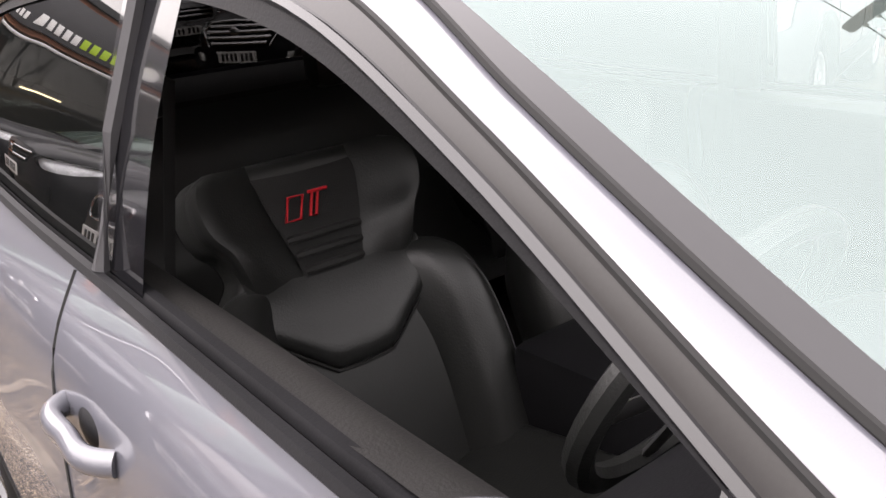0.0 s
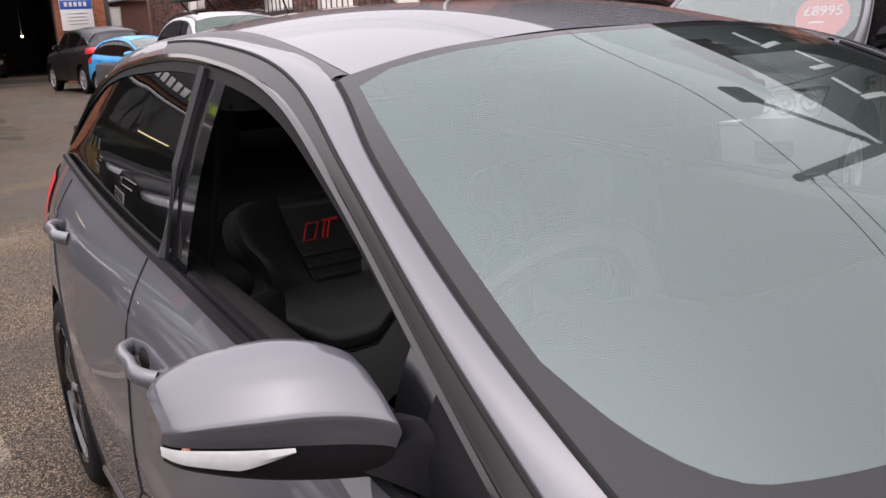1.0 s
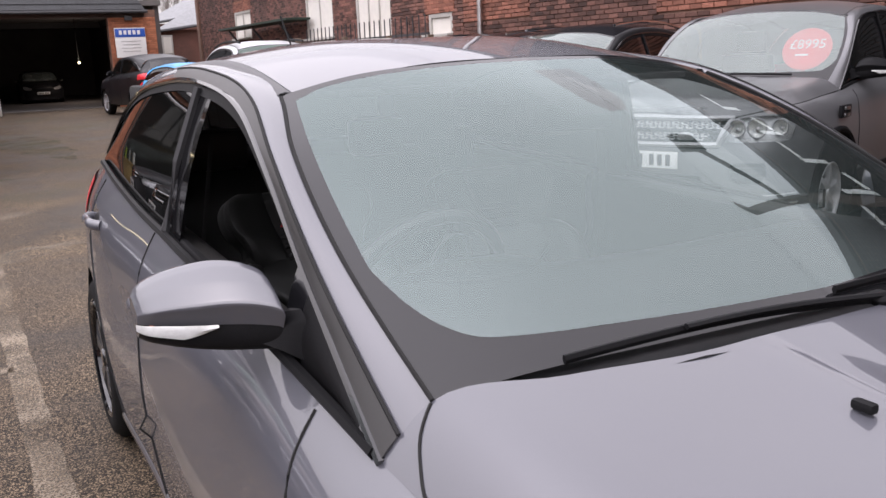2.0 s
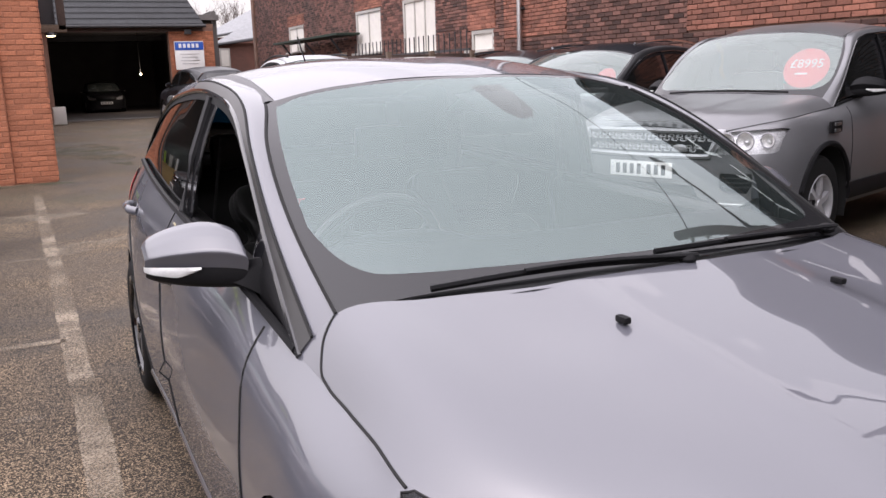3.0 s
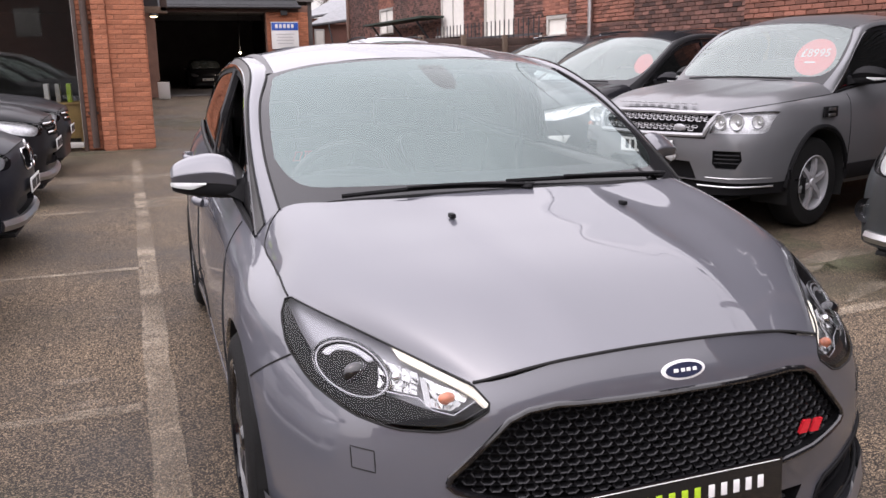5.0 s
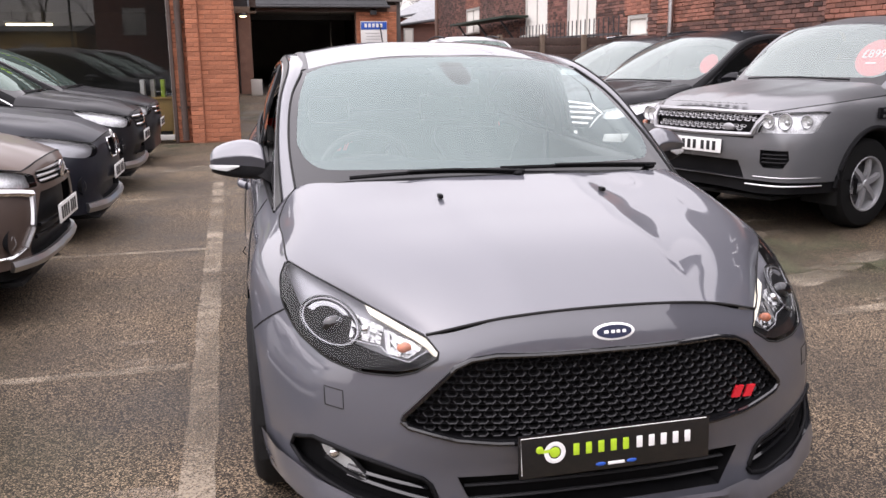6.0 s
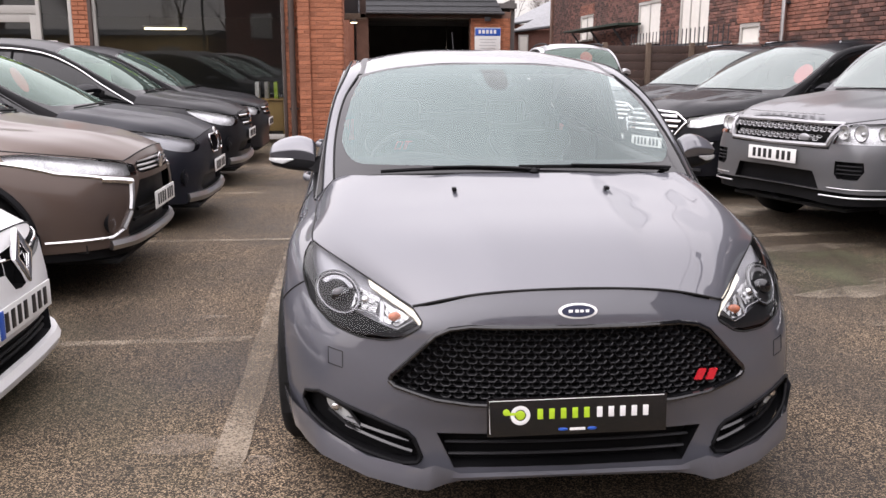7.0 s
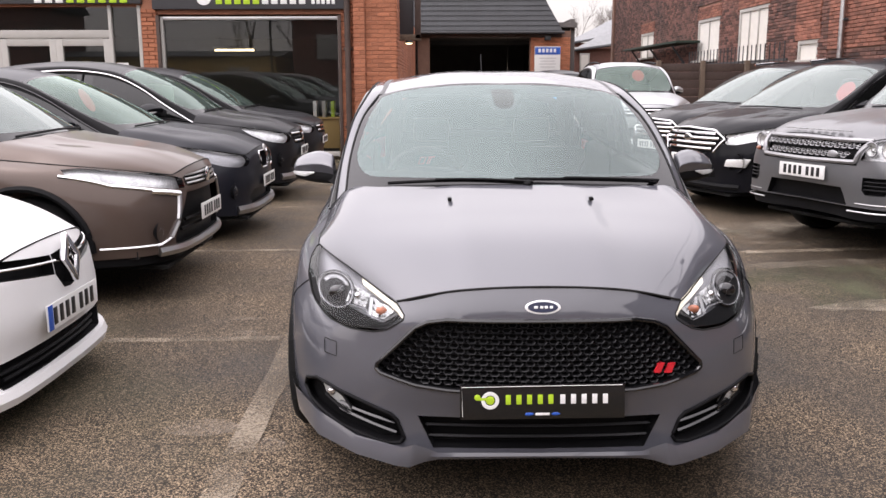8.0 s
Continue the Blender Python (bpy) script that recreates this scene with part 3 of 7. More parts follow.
        part("pillar_strip", tube([(s * x, y, z) for x, y, z in sh([(.812, 2.44, .99), (.765, 2.425, 1.17), (.697, 2.40, 1.355)])], .012, 6, flat=1.0), STRIP if hero else BLACK, root)
    # tailgate
    back = loft([sh([(0, 3.95, 1.36), (.30, 3.93, 1.345), (.525, 3.85, 1.30), (.745, 3.85, 1.08)]), sh([(0, 4.12, 1.20), (.30, 4.10, 1.20), (.55, 4.02, 1.17), (.765, 3.84, 1.05)]), sh([(0, 4.27, 1.03), (.40, 4.24, 1.03), (.70, 4.10, 1.03), (.775, 3.80, 1.02)])], 10, 24)
    part("tailgate", both(back, mark=lambda u, v: 1 if .12 < u < .9 and v < .62 else 0), paint, root, mats=(TINT,))
    part("floor_pan", box(0, sh([(0, 2.2, 0)])[0][1], sh.zs[1] + .08, sh.half * 1.7, sh.ys[-1] * .84, .05), GAP, root)
    # lamps: the clear lens, and the housing behind it
    for lens, s in zip(lamps, (-1, 1)):
        h = new("headlight")
        h.parent = root
        outward(lens, sh([(0, 2.0, 0)])[0][1])
        deep = lens.copy()
        for v in deep.verts:
            v.co = v.co + Vector((-s * .020, .045, -.006))
        part("housing", deep, lens_back or GLOSSBLACK, h)
        loop = lens.copy()
        rim_wall(loop, (-s * .022, .05, -.006))
        bmesh.ops.delete(loop, geom=[f for f in loop.faces if len([e for e in f.edges if e.is_boundary]) == 0], context="FACES")
        part("lens", lens, LENS, h, "clear lens").visible_shadow = False
        loop.free()
    return dict(lower=lower, bonnet=top, pillar=pill, screen=pane_grid, roof=roof, holes=holes, belt=belt, fy=fy, ry=ry, body=body)


# ---- the grey hatchback in the middle of the yard ----
MESHBLACK = material("mesh_black", (0.005, 0.005, 0.0055), 0.6, var=0.2, spec=0.1)
CELLBLACK = material("grille_plastic", (0.016, 0.016, 0.0175), 0.42, var=0.2, spec=0.35)
LAMPSILVER = material("lamp_reflector", (0.33, 0.33, 0.325), 0.18, metal=0.85, var=0.3, scale=60)
LAMPWHITE = material("pale_reflector", (0.70, 0.70, 0.68), 0.2, metal=0.2, var=0.1, scale=60)
LIME = material("lime_print", (0.42, 0.62, 0.03), 0.4)
DRL = material("daylight_lamp", (0.85, 0.80, 0.66), 0.4, emit=0.22)
STRIPMETAL = material("dull_lamp_metal", (0.30, 0.30, 0.31), 0.25, metal=0.6, var=0.15)
AMBER = material("amber_bulb", (0.42, 0.15, 0.085), 0.3, var=0.3, scale=40)
BEZEL = material("grey_lamp_bezel", (0.21, 0.21, 0.225), 0.3, var=0.06)
MIRROR = material("mirror_glass", (0.85, 0.86, 0.87), 0.02, metal=1.0, var=0.02)
DOORTRIM = material("grey_door_trim", (0.016, 0.0155, 0.015), 0.5, var=0.2, fine=260, bump=0.2, spec=0.3)
OVAL = material("badge_blue", (0.015, 0.02, 0.05), 0.3)


def inside(poly, x, z):
    n, ok = len(poly), False
    for i in range(n):
        (x1, z1), (x2, z2) = poly[i], poly[i - 1]
        if (z1 > z) != (z2 > z) and x < (x2 - x1) * (z - z1) / (z2 - z1) + x1:
            ok = not ok
    return ok


def honeycomb(poly, at_y, w, h, rod, one=False):
    """A grille of stretched hexagons inside an outline."""
    bm = bmesh.new()
    xs, zs = [p[0] for p in poly], [p[1] for p in poly]
    row, z = 0, 0 if one else min(zs)
    while z < max(zs) + h:
        x = 0 if one else min(xs) + (row % 2) * w / 2
        while x < max(xs) + w:
            if inside(poly, x, z):
                ring = [(x + sx * w * .5, z + sz * h * .5) for sx, sz in ((-.5, .95), (.5, .95), (.92, 0), (.5, -.95), (-.5, -.95), (-.92, 0))]
                ring = [(a, c) for a, c in ring]
                outer = [bm.verts.new((a, at_y(a, c), c)) for a, c in ring]
                inner = [bm.verts.new((x + (a - x) * rod, at_y(a, c) + .002, z + (c - z) * rod * .96)) for a, c in ring]
                deep = [bm.verts.new((x + (a - x) * rod * .9, at_y(a, c) + .018, z + (c - z) * rod * .86)) for a, c in ring]
                for k in range(6):
                    m = (k + 1) % 6
                    bm.faces.new([outer[k], outer[m], inner[m], inner[k]])
                    bm.faces.new([inner[k], inner[m], deep[m], deep[k]])
            x += w
        z += h * .93
        row += 1
    return bm


def seat(root, cx, name, logo):
    """A sports seat: slim wings round the headrest, a raised yoke, deep bolsters and a stitched squab."""
    st = new(name)
    st.parent = root
    lean = Vector((0, .26, .61)).normalized()
    fwd = Vector((0, -lean.z, lean.y))

    def at(x, h, f):
        return tuple(Vector((cx + x, 2.45, .40)) + lean * h + fwd * f)
    rows = [(0, .24), (.12, .25), (.26, .26), (.38, .25), (.445, .215), (.48, .190), (.51, .195), (.545, .225), (.59, .240), (.63, .236), (.658, .215), (.672, .17)]
    cols = [[at(u * w, h, -.035 if abs(u) > .99 else .008 + .014 * (1 - u * u) - (.02 if h > .665 else 0)) for h, w in rows] for u in (-1, -.94, -.6, -.3, 0, .3, .6, .94, 1)]
    part("backrest", sheet(loft(cols, 41, 49)), LEATHER, st)
    part("seat_back_shell", sheet(loft([[at(u * w, h, -.04 - .05 * (1 - u * u)) for h, w in rows] for u in (-1, -.5, 0, .5, 1)], 17, 30)), BLACK, st)
    for s in (-1, 1):
        # deep side bolster, pinched off below the shoulder
        sides = []
        for x, f, tip in ((.150, .018, .36), (.172, .050, .42), (.210, .088, .450), (.258, .096, .455), (.292, .060, .44), (.298, -.01, .42), (.285, -.05, .40)):
            sides.append([at(s * (x + dx), h * tip / .455, f * k) for h, k, dx in ((-.02, .9, 0), (.12, 1.0, .006), (.25, 1.0, .010), (.36, .92, .000), (.42, .70, -.022), (.448, .40, -.050), (.455, .10, -.070))])
        part("bolster", sheet(loft(sides, 25, 30), flip=s < 0), LEATHER, st)
        part("stitch", tube(spline([at(s * (x + dx), h, f) for h, x, f, dx in ((.0, .262, .104, 0), (.12, .264, .107, .004), (.25, .265, .106, .006), (.36, .258, .092, 0), (.425, .235, .06, 0))], 24), .0014, 5), STRIP, st)
        # smooth wing beside the headrest panel
        wing = [[at(s * x, h, .018 + f * k) for x, f in zip((a, (a + b) / 2, b * .96, b * .985), (.004, .028, .040, .004))] for h, a, b, k in ((.425, .060, .165, .1), (.46, .064, .180, .55), (.52, .080, .202, 1), (.56, .090, .230, 1), (.61, .100, .238, 1), (.645, .104, .226, .8), (.668, .104, .190, .2))]
        part("headrest_wing", sheet(loft(wing, 24, 12), flip=s > 0), LEATHER, st)
    cush = loft([[(cx + u, y, z + d) for y, z in ((1.95, .36), (1.99, .46), (2.2, .45), (2.47, .41))] for u, d in ((-.27, -.08), (-.25, .045), (-.18, .02), (0, 0), (.18, .02), (.25, .045), (.27, -.08))], 30, 20)
    part("seat_cushion", sheet(cush), LEATHER, st)
    # raised yoke whose lower edge runs to a blunt point
    edge = [(-.185, .44), (-.165, .36), (-.060, .275), (0, .272), (.060, .275), (.165, .36), (.185, .44)]
    crown = [(-.185, .47), (-.13, .455), (-.07, .450), (0, .448), (.07, .450), (.13, .455), (.185, .47)]
    yoke = loft([[at(x, h, f) for x, h, _ in straight([(a, b, 0) for a, b in q], 25)] for q, f in (([(x * 1.02, h - .006) for x, h in edge], .016), (edge, .034), ([((a + c) / 2, (b + d) / 2) for (a, b), (c, d) in zip(edge, crown)], .038), (crown, .026))], 14, 30)
    part("yoke", sheet(yoke), LEATHER, st)
    part("panel_seam", tube([at(x * 1.02, h - .008, .026) for x, h, _ in straight([(a, b, 0) for a, b in edge], 31)], .0035, 6), GAP, st)
    # darker cloth panel of the headrest with its ribs
    pan = loft([[at(x * w, h, f) for h, w, f in ((.435, .060, .026), (.50, .075, .030), (.57, .094, .030), (.625, .104, .028), (.645, .105, .018))] for x in (-1, -.5, 0, .5, 1)], 10, 14)
    part("headrest_panel", sheet(pan), CLOTH, st)
    for k in range(3):
        h = .458 + .030 * k
        w = .058 + .008 * k
        part("rib", tube(spline([at(x, h, f) for x, f in ((-w, .026), (-w * .8, .033), (0, .035), (w * .8, .033), (w, .026))], 14), .0115, 8, flat=.7), CLOTH, st)
    if logo:
        # slanted plain shapes with a thin bright edge
        for pts in (((-.060, .550), (-.042, .592), (-.012, .592), (-.030, .550)), ((-.010, .550), (.008, .592), (.020, .592), (.002, .550))):
            part("logo_shape", tube([at(x - .010, h, .036) for x, h in pts], .0032, 6, closed=True), RED, st, "red stitched mark")
        part("logo_shape", tube([at(-.010, .594, .036), at(.030, .594, .036)], .0035, 6), RED, st, "red stitched mark")
    return st


def door_mirror(root, s):
    """A door mirror: creased painted cap, black foot, wrapped indicator and glass."""
    m = new("door_mirror")
    m.parent = root
    secs = [(.812, 1.520, .058, 1.040, .947), (.817, 1.524, .063, 1.058, .945), (.846, 1.543, .066, 1.076, .943), (.89, 1.570, .068, 1.082, .943), (.935, 1.597, .067, 1.074, .946), (.98, 1.628, .062, 1.058, .952), (1.008, 1.648, .052, 1.040, .958), (1.020, 1.660, .036, 1.022, .964)]
    secs = [tuple(q) for q in knots(secs, 34)]
    caps, feet, strip = [], [], []
    for x, yc, hy, top, low in secs:
        h = top - low
        prof = [(-hy * .72, .32), (-hy * .78, .38), (-hy * .87, .47), (-hy * .985, .575), (-hy * 1.0, .61), (-hy * .95, .645), (-hy * .45, .83), (hy * .05, .955), (hy * .45, 1.0), (hy * .74, .98), (hy * .86, .84), (hy * .90, .5)]
        dense = straight([(y, low + z * h, 0) for y, z in prof], 81)
        dense[1:-1] = (dense[:-2] + dense[1:-1] + dense[2:]) / 3
        caps.append([(s * x, yc + y, z) for y, z, _ in dense])
        foot = [(-hy * .72, low + .325 * h), (-hy * .72, low + .17 * h), (-hy * .60, low + .01 * h), (0, low - .012), (hy * .6, low - .008), (hy * .86, low + .05 * h)]
        feet.append([(s * (x - .002), yc + y, z) for y, z, _ in spline([(y, z, 0) for y, z in foot], 16)])
        if x > .905:
            u = min(1, (x - .905) / .05)
            strip.append([(s * (x + .003 * u), yc + y * 1.03 - .003, z) for y, z in ((-hy * .79, low + .335 * h), (-hy * .82, low + (.31 - .09 * u) * h), (-hy * .76, low + (.30 - .17 * u) * h))])
    sharp(part("mirror_cap", sheet(np.array(caps), flip=s < 0), PAINT, m), 30)
    for ends in (0, -1):
        end = bmesh.new()
        end.faces.new([end.verts.new(q) for q in caps[ends] + feet[ends][::-1]])
        part("mirror_end", end, PAINT, m)
    part("mirror_foot", sheet(np.array(feet)), BLACK, m)
    grid = np.array(strip)
    part("indicator", sheet(grid + np.array([s * .003, -.004, 0])), LENS, m, "clear indicator lens")
    part("indicator_reflector", sheet(grid), LAMPWHITE, m)
    part("indicator_bulb", ball((s * .998, 1.606, .981), (.008, .006, .005), 10), AMBER, m)
    back = np.array([[(u[-1][0], u[-1][1] - .004, u[-1][2]), (d[-1][0], d[-1][1] - .004, d[-1][2])] for u, d in zip(caps, feet)])
    part("mirror_glass", sheet(back, flip=s > 0), MIRROR, m)
    part("mirror_arm", sheet(loft([[(s * .79, 1.44, .925), (s * .83, 1.485, .945), (s * .87, 1.53, .958)], [(s * .785, 1.44, 1.00), (s * .82, 1.50, .99), (s * .86, 1.55, .985)], [(s * .79, 1.60, .955), (s * .83, 1.60, .958), (s * .87, 1.60, .965)], [(s * .79, 1.44, .925), (s * .83, 1.485, .945), (s * .87, 1.53, .958)]], 16, 8)), BLACK, m)
    return m


def hero_car():
    root = thing("hatchback_car", "parked slate grey hot hatchback with its driver window down", "car")
    sh = Shape()
    lamp = [(.436, .672), (.460, .703), (.54, .731), (.62, .755), (.70, .783), (.778, .808), (.802, .765), (.803, .715), (.770, .660), (.70, .622), (.62, .606), (.54, .608), (.495, .620), (.440, .655)]
    grille = [(0, .672), (.30, .669), (.36, .658), (.40, .638), (.525, .510), (.530, .495), (.515, .482), (.40, .452), (.30, .441), (0, .436)]
    intake = [(0, .340), (.395, .340), (.345, .232), (0, .232)]
    fog = [(.745, .408), (.70, .402), (.58, .372), (.482, .340), (.462, .320), (.440, .262), (.452, .246), (.50, .240), (.66, .272), (.775, .318), (.800, .350), (.79, .385)]
    g = shell(root, sh, PAINT, lamp, [(grille, False), (intake, False), (fog, True)], open_window=True, hero=True, lens_back=BEZEL, crisp=True)
    soft = hull([(q[0], q[1]) for q in straight([(x, z, 0) for x, z in lamp + lamp[:1]], 44)])
    low = g["lower"]
    fy = lambda x, z: near(low, 0, 2, abs(x), z, 1, lambda p: p[:, 1] < .72)
    sx = lambda y, z: near(low, 1, 2, y, z, 0, lambda p: p[:, 0] > .6)
    whole = lambda poly: poly + [(-x, z) for x, z in poly[::-1] if x > 1e-6]
    for (hole, pl), nm, dep in zip(g["holes"], ("grille", "lower_intake", "fog_pocket", "fog_pocket"), (.045, .07, .055, .055)):
        part(nm, moved(hole, (0, dep, 0)), MESHBLACK, root)
        ringp = [(x, fy(x, z), z) for x, z in pl]
        wall = np.array([[(x, y - .002, z) for x, y, z in ringp + ringp[:1]], [(x, y + dep + .004, z) for x, y, z in ringp + ringp[:1]]])
        part("opening_wall", sheet(wall), BLACK, root)
        edge = []
        for (x0, z0), (x1, z1) in zip(pl, pl[1:] + pl[:1]):
            for t in np.linspace(0, 1, 6, endpoint=False):
                x, z = x0 + (x1 - x0) * t, z0 + (z1 - z0) * t
                edge.append((x, fy(x, z) - .003, z))
        if nm != "lower_intake":
            part("surround", tube(edge, .0075 if nm == "grille" else .006, 8, closed=True), GLOSSBLACK if nm == "grille" else BLACK, root)
    small = [(x * .985, .5 + (z - .5) * .93 + .002) for x, z in whole(grille)]
    comb = new("honeycomb")
    comb.parent, comb["label"] = root, "black honeycomb grille mesh"
    cell = honeycomb([(-.01, -.001), (.01, -.001), (.01, .001), (-.01, .001)], lambda x, z: 0, .037, .0188, .84, one=True)
    cell_mesh = bpy.data.meshes.new("cell")
    cell.to_mesh(cell_mesh)
    cell.free()
    cell_mesh.materials.append(CELLBLACK)
    row, z = 0, min(q[1] for q in small)
    while z < max(q[1] for q in small):
        for k in range(32):
            x = (k - 15.5 + (row % 2) / 2) * .037
            if inside(small, x, z):
                o = new("cell", cell_mesh)
                o.parent = comb
                ax, az = (fy(x + .02, z) - fy(x - .02, z)) / .04, (fy(x, z + .015) - fy(x, z - .015)) / .03
                o.matrix_basis = pose(x, fy(x, z) + .020, z, -math.degrees(math.atan(az)), 0, math.degrees(math.atan(ax)))
        z += .0188 * .93
        row += 1
    for z in (.262, .300):
        part("intake_slat", tube([(x, fy(x, z) + .030, z) for x in np.linspace(-.37, .37, 17)], .0075, 6, flat=.5), STRIP, root)
    # body-coloured lip with its two fangs
    for s in (-1, 1):
        lo = [(0, .052, .206), (.33, .052, .204), (.375, .046, .198), (.425, .036, .184), (.47, .048, .186), (.60, .112, .198), (.74, .222, .222), (.832, .405, .240), (.868, .555, .250)]
        up = [(0, .060, .226), (.33, .062, .228), (.362, .055, .245), (.405, .050, .262), (.442, .058, .248), (.60, .138, .258), (.745, .255, .304), (.842, .418, .328), (.879, .56, .332)]
        md = [((a[0] + b[0]) / 2, (a[1] + b[1]) / 2 - .012, (a[2] + b[2]) / 2) for a, b in zip(lo, up)]
        un = [(x, y + .06, z + .004) for x, y, z in lo]
        up = [(x, y - .012, z) for x, y, z in up]
        rows = np.array([straight(c, 33) for c in (un, lo, md, up)])
        sharp(part("lip", sheet(rows * np.array([s, 1, 1]), flip=s < 0), PAINT, root), 32)
        # fins and lamp in the pocket
        for z0, z1 in ((.300, .338), (.268, .318)):
            path = [(s * x, fy(x, z) + .026, z) for x, z in zip(np.linspace(.465, .66, 10), np.linspace(z0, z1, 10))]
            part("fin", tube(path, .010, 6, flat=.7), GLOSSBLACK, root)
        f = new("fog_lamp")
        f.parent = root
        pts = [(.728, .392), (.690, .388), (.650, .368), (.612, .322), (.618, .305), (.66, .322), (.715, .352)]
        face = [(s * x, fy(x, z) + .020, z) for x, z in pts]
        for nm, d, mat in (("lens", 0, LENS), ("reflector", .014, LAMPWHITE)):
            fb = bmesh.new()
            rim_a = [fb.verts.new((x, y + d, z)) for x, y, z in face]
            rim_b = [fb.verts.new((x, y + d + .008, z)) for x, y, z in face]
            fb.faces.new(rim_a)
            for k in range(len(face)):
                fb.faces.new([rim_a[k], rim_b[k], rim_b[(k + 1) % len(face)], rim_a[(k + 1) % len(face)]])
            bmesh.ops.recalc_face_normals(fb, faces=fb.faces)
            part(nm, fb, mat, f, smooth=False)
        part("bulb", ball((s * .690, fy(.69, .365) + .026, .367), (.016, .008, .014), 12), CHROME, f)
        part("lamp_frame", tube([(x, y + .001, z) for x, y, z in face], .006, 6, closed=True), BLACK, f)
        # headlight fittings
        h = [o for o in root.children if o.name.startswith("headlight")][0 if s < 0 else 1]
        on = lambda x, z, d: (s * x, fy(x, z) + d, z)
        low_edge = [(.790, .785), (.799, .730), (.770, .666), (.70, .628), (.62, .613), (.53, .617), (.495, .628), (.446, .658)]
        high_edge = [(.778, .790), (.768, .752), (.740, .690), (.69, .664), (.62, .664), (.555, .646), (.505, .641), (.455, .664)]
        dish = [straight([(x, z, 0) for x, z in e], 40) for e in (low_edge, [((a + c) / 2, (b + d) / 2) for (a, b), (c, d) in zip(low_edge, high_edge)], high_edge)]
        part("dark_bezel", sheet(np.array([[on(x, z, d) for x, z, _ in e] for e, d in zip(dish, (.010, .020, .026))])), MESHBLACK, h)
        ring_at = lambda r, d: [on(.683 + .066 * r * math.cos(a), .700 + .045 * r * math.sin(a), d) for a in np.linspace(0, 2 * math.pi, 40, endpoint=False)]
        part("projector_ring", tube(ring_at(1.0, .014), .0022, 8, closed=True), STRIPMETAL, h, "bright ring round the projector")
        part("projector_collar", tube(ring_at(1.07, .018), .0045, 8, closed=True), GLOSSBLACK, h)
        part("projector_bowl", sheet(np.array([q + q[:1] for q in (ring_at(1.0, .014), ring_at(.86, .026), ring_at(.62, .034), ring_at(.35, .038), ring_at(.02, .040))])), MESHBLACK, h)
        part("projector_glass", ball(on(.672, .694, .030), (.034, .020, .026), 20), GLOSSBLACK, h)
        part("projector_brow", sheet(np.array([[on(.683 + .060 * r * math.cos(a), .700 + .041 * r * math.sin(a), d) for a in np.linspace(.5, 2.6, 14)] for r, d in ((.96, .017), (.80, .024), (.70, .030))])), STRIPMETAL, h)
        # faceted reflector between the projector and the indicator
        r = random.Random(5)
        facets = bmesh.new()
        quad = lambda c, u, v: tuple((c[0][k] * (1 - u) + c[1][k] * u) * (1 - v) + (c[3][k] * (1 - u) + c[2][k] * u) * v for k in (0, 1))
        for corners, nu, nv in ((((.622, .724), (.553, .706), (.568, .672), (.640, .676)), 5, 4), (((.545, .700), (.467, .676), (.504, .645), (.545, .652)), 4, 3)):
            for i in range(nu):
                for j in range(nv):
                    tilt = [r.uniform(-.007, .007) for _ in range(4)]
                    cell = [quad(corners, (i + a) / nu, (j + b) / nv) for a, b in ((0, 0), (1, 0), (1, 1), (0, 1))]
                    facets.faces.new([facets.verts.new(on(x, z, .022 + t)) for (x, z), t in zip(cell, tilt)])
        part("reflector", facets, LAMPSILVER, h, "faceted bright reflector", smooth=False)
        for k in range(4):
            x = .552 - .003 * k
            part("reflector_rib", tube([on(x, .702 - .001 * k, .013), on(x + .004, .654, .013)], .0016, 5), SATIN, h)
        part("reflector_bulb", ball(on(.598, .698, .020), (.012, .012, .012), 12), CHROME, h)
        part("indicator_bulb", ball(on(.512, .671, .018), (.020, .012, .014), 14), AMBER, h, "amber bulb")
        part("chamber_edge", tube([on(x, z, .012) for x, z in ((.640, .674), (.568, .669), (.546, .649), (.505, .641), (.460, .670))], .0016, 5), STRIPMETAL, h)
        upper = straight([(.590, .746, 0), (.54, .729, 0), (.48, .707, 0), (.436, .686, 0), (.431, .672, 0)], 24)
        lower = straight([(.580, .724, 0), (.535, .707, 0), (.485, .688, 0), (.460, .673, 0), (.445, .656, 0)], 24)
        blade = [[on(x, z, d) for x, z, _ in e] for e, d in ((upper, .020), ((upper * .8 + lower * .2), .008), ((upper * .25 + lower * .75), .007), (lower, .020))]
        part("light_strip", sheet(np.array(blade)), DRL, h, "lit white daytime strip")
        rim = []
        for (x0, z0), (x1, z1) in zip(soft, soft[1:] + soft[:1]):
            for t in np.linspace(0, 1, 2, endpoint=False):
                x, z = x0 + (x1 - x0) * t, z0 + (z1 - z0) * t
                rim.append((s * x, fy(x, z) - .0005, z))
        part("lens_seal", tube(rim, .0026, 5, closed=True), GAP, h)
        square = [(s * x, fy(x, z) - .0002, z) for x, z, _ in straight([(.668, .505, 0), (.712, .508, 0), (.712, .556, 0), (.668, .553, 0), (.668, .505, 0)], 33)][:-1]
        part("washer_cover", tube(square, .0016, 5, closed=True), GAP, root)
        # shut lines
        part("shut_line", tube([(s * x, y - .0028, z + .0022) for x, y, z in knots([c[0] for c in BONNET], 40)], .0036, 6), GAP, root)
        seam = spline([(.776, .650, 0), (.778, .668, 0), (.779, .78, 0), (.780, .90, 0), (.783, 1.00, 0), (.780, 1.045, 0), (.770, 1.072, 0), (.752, 1.105, 0), (.722, 1.128, 0)], 44)
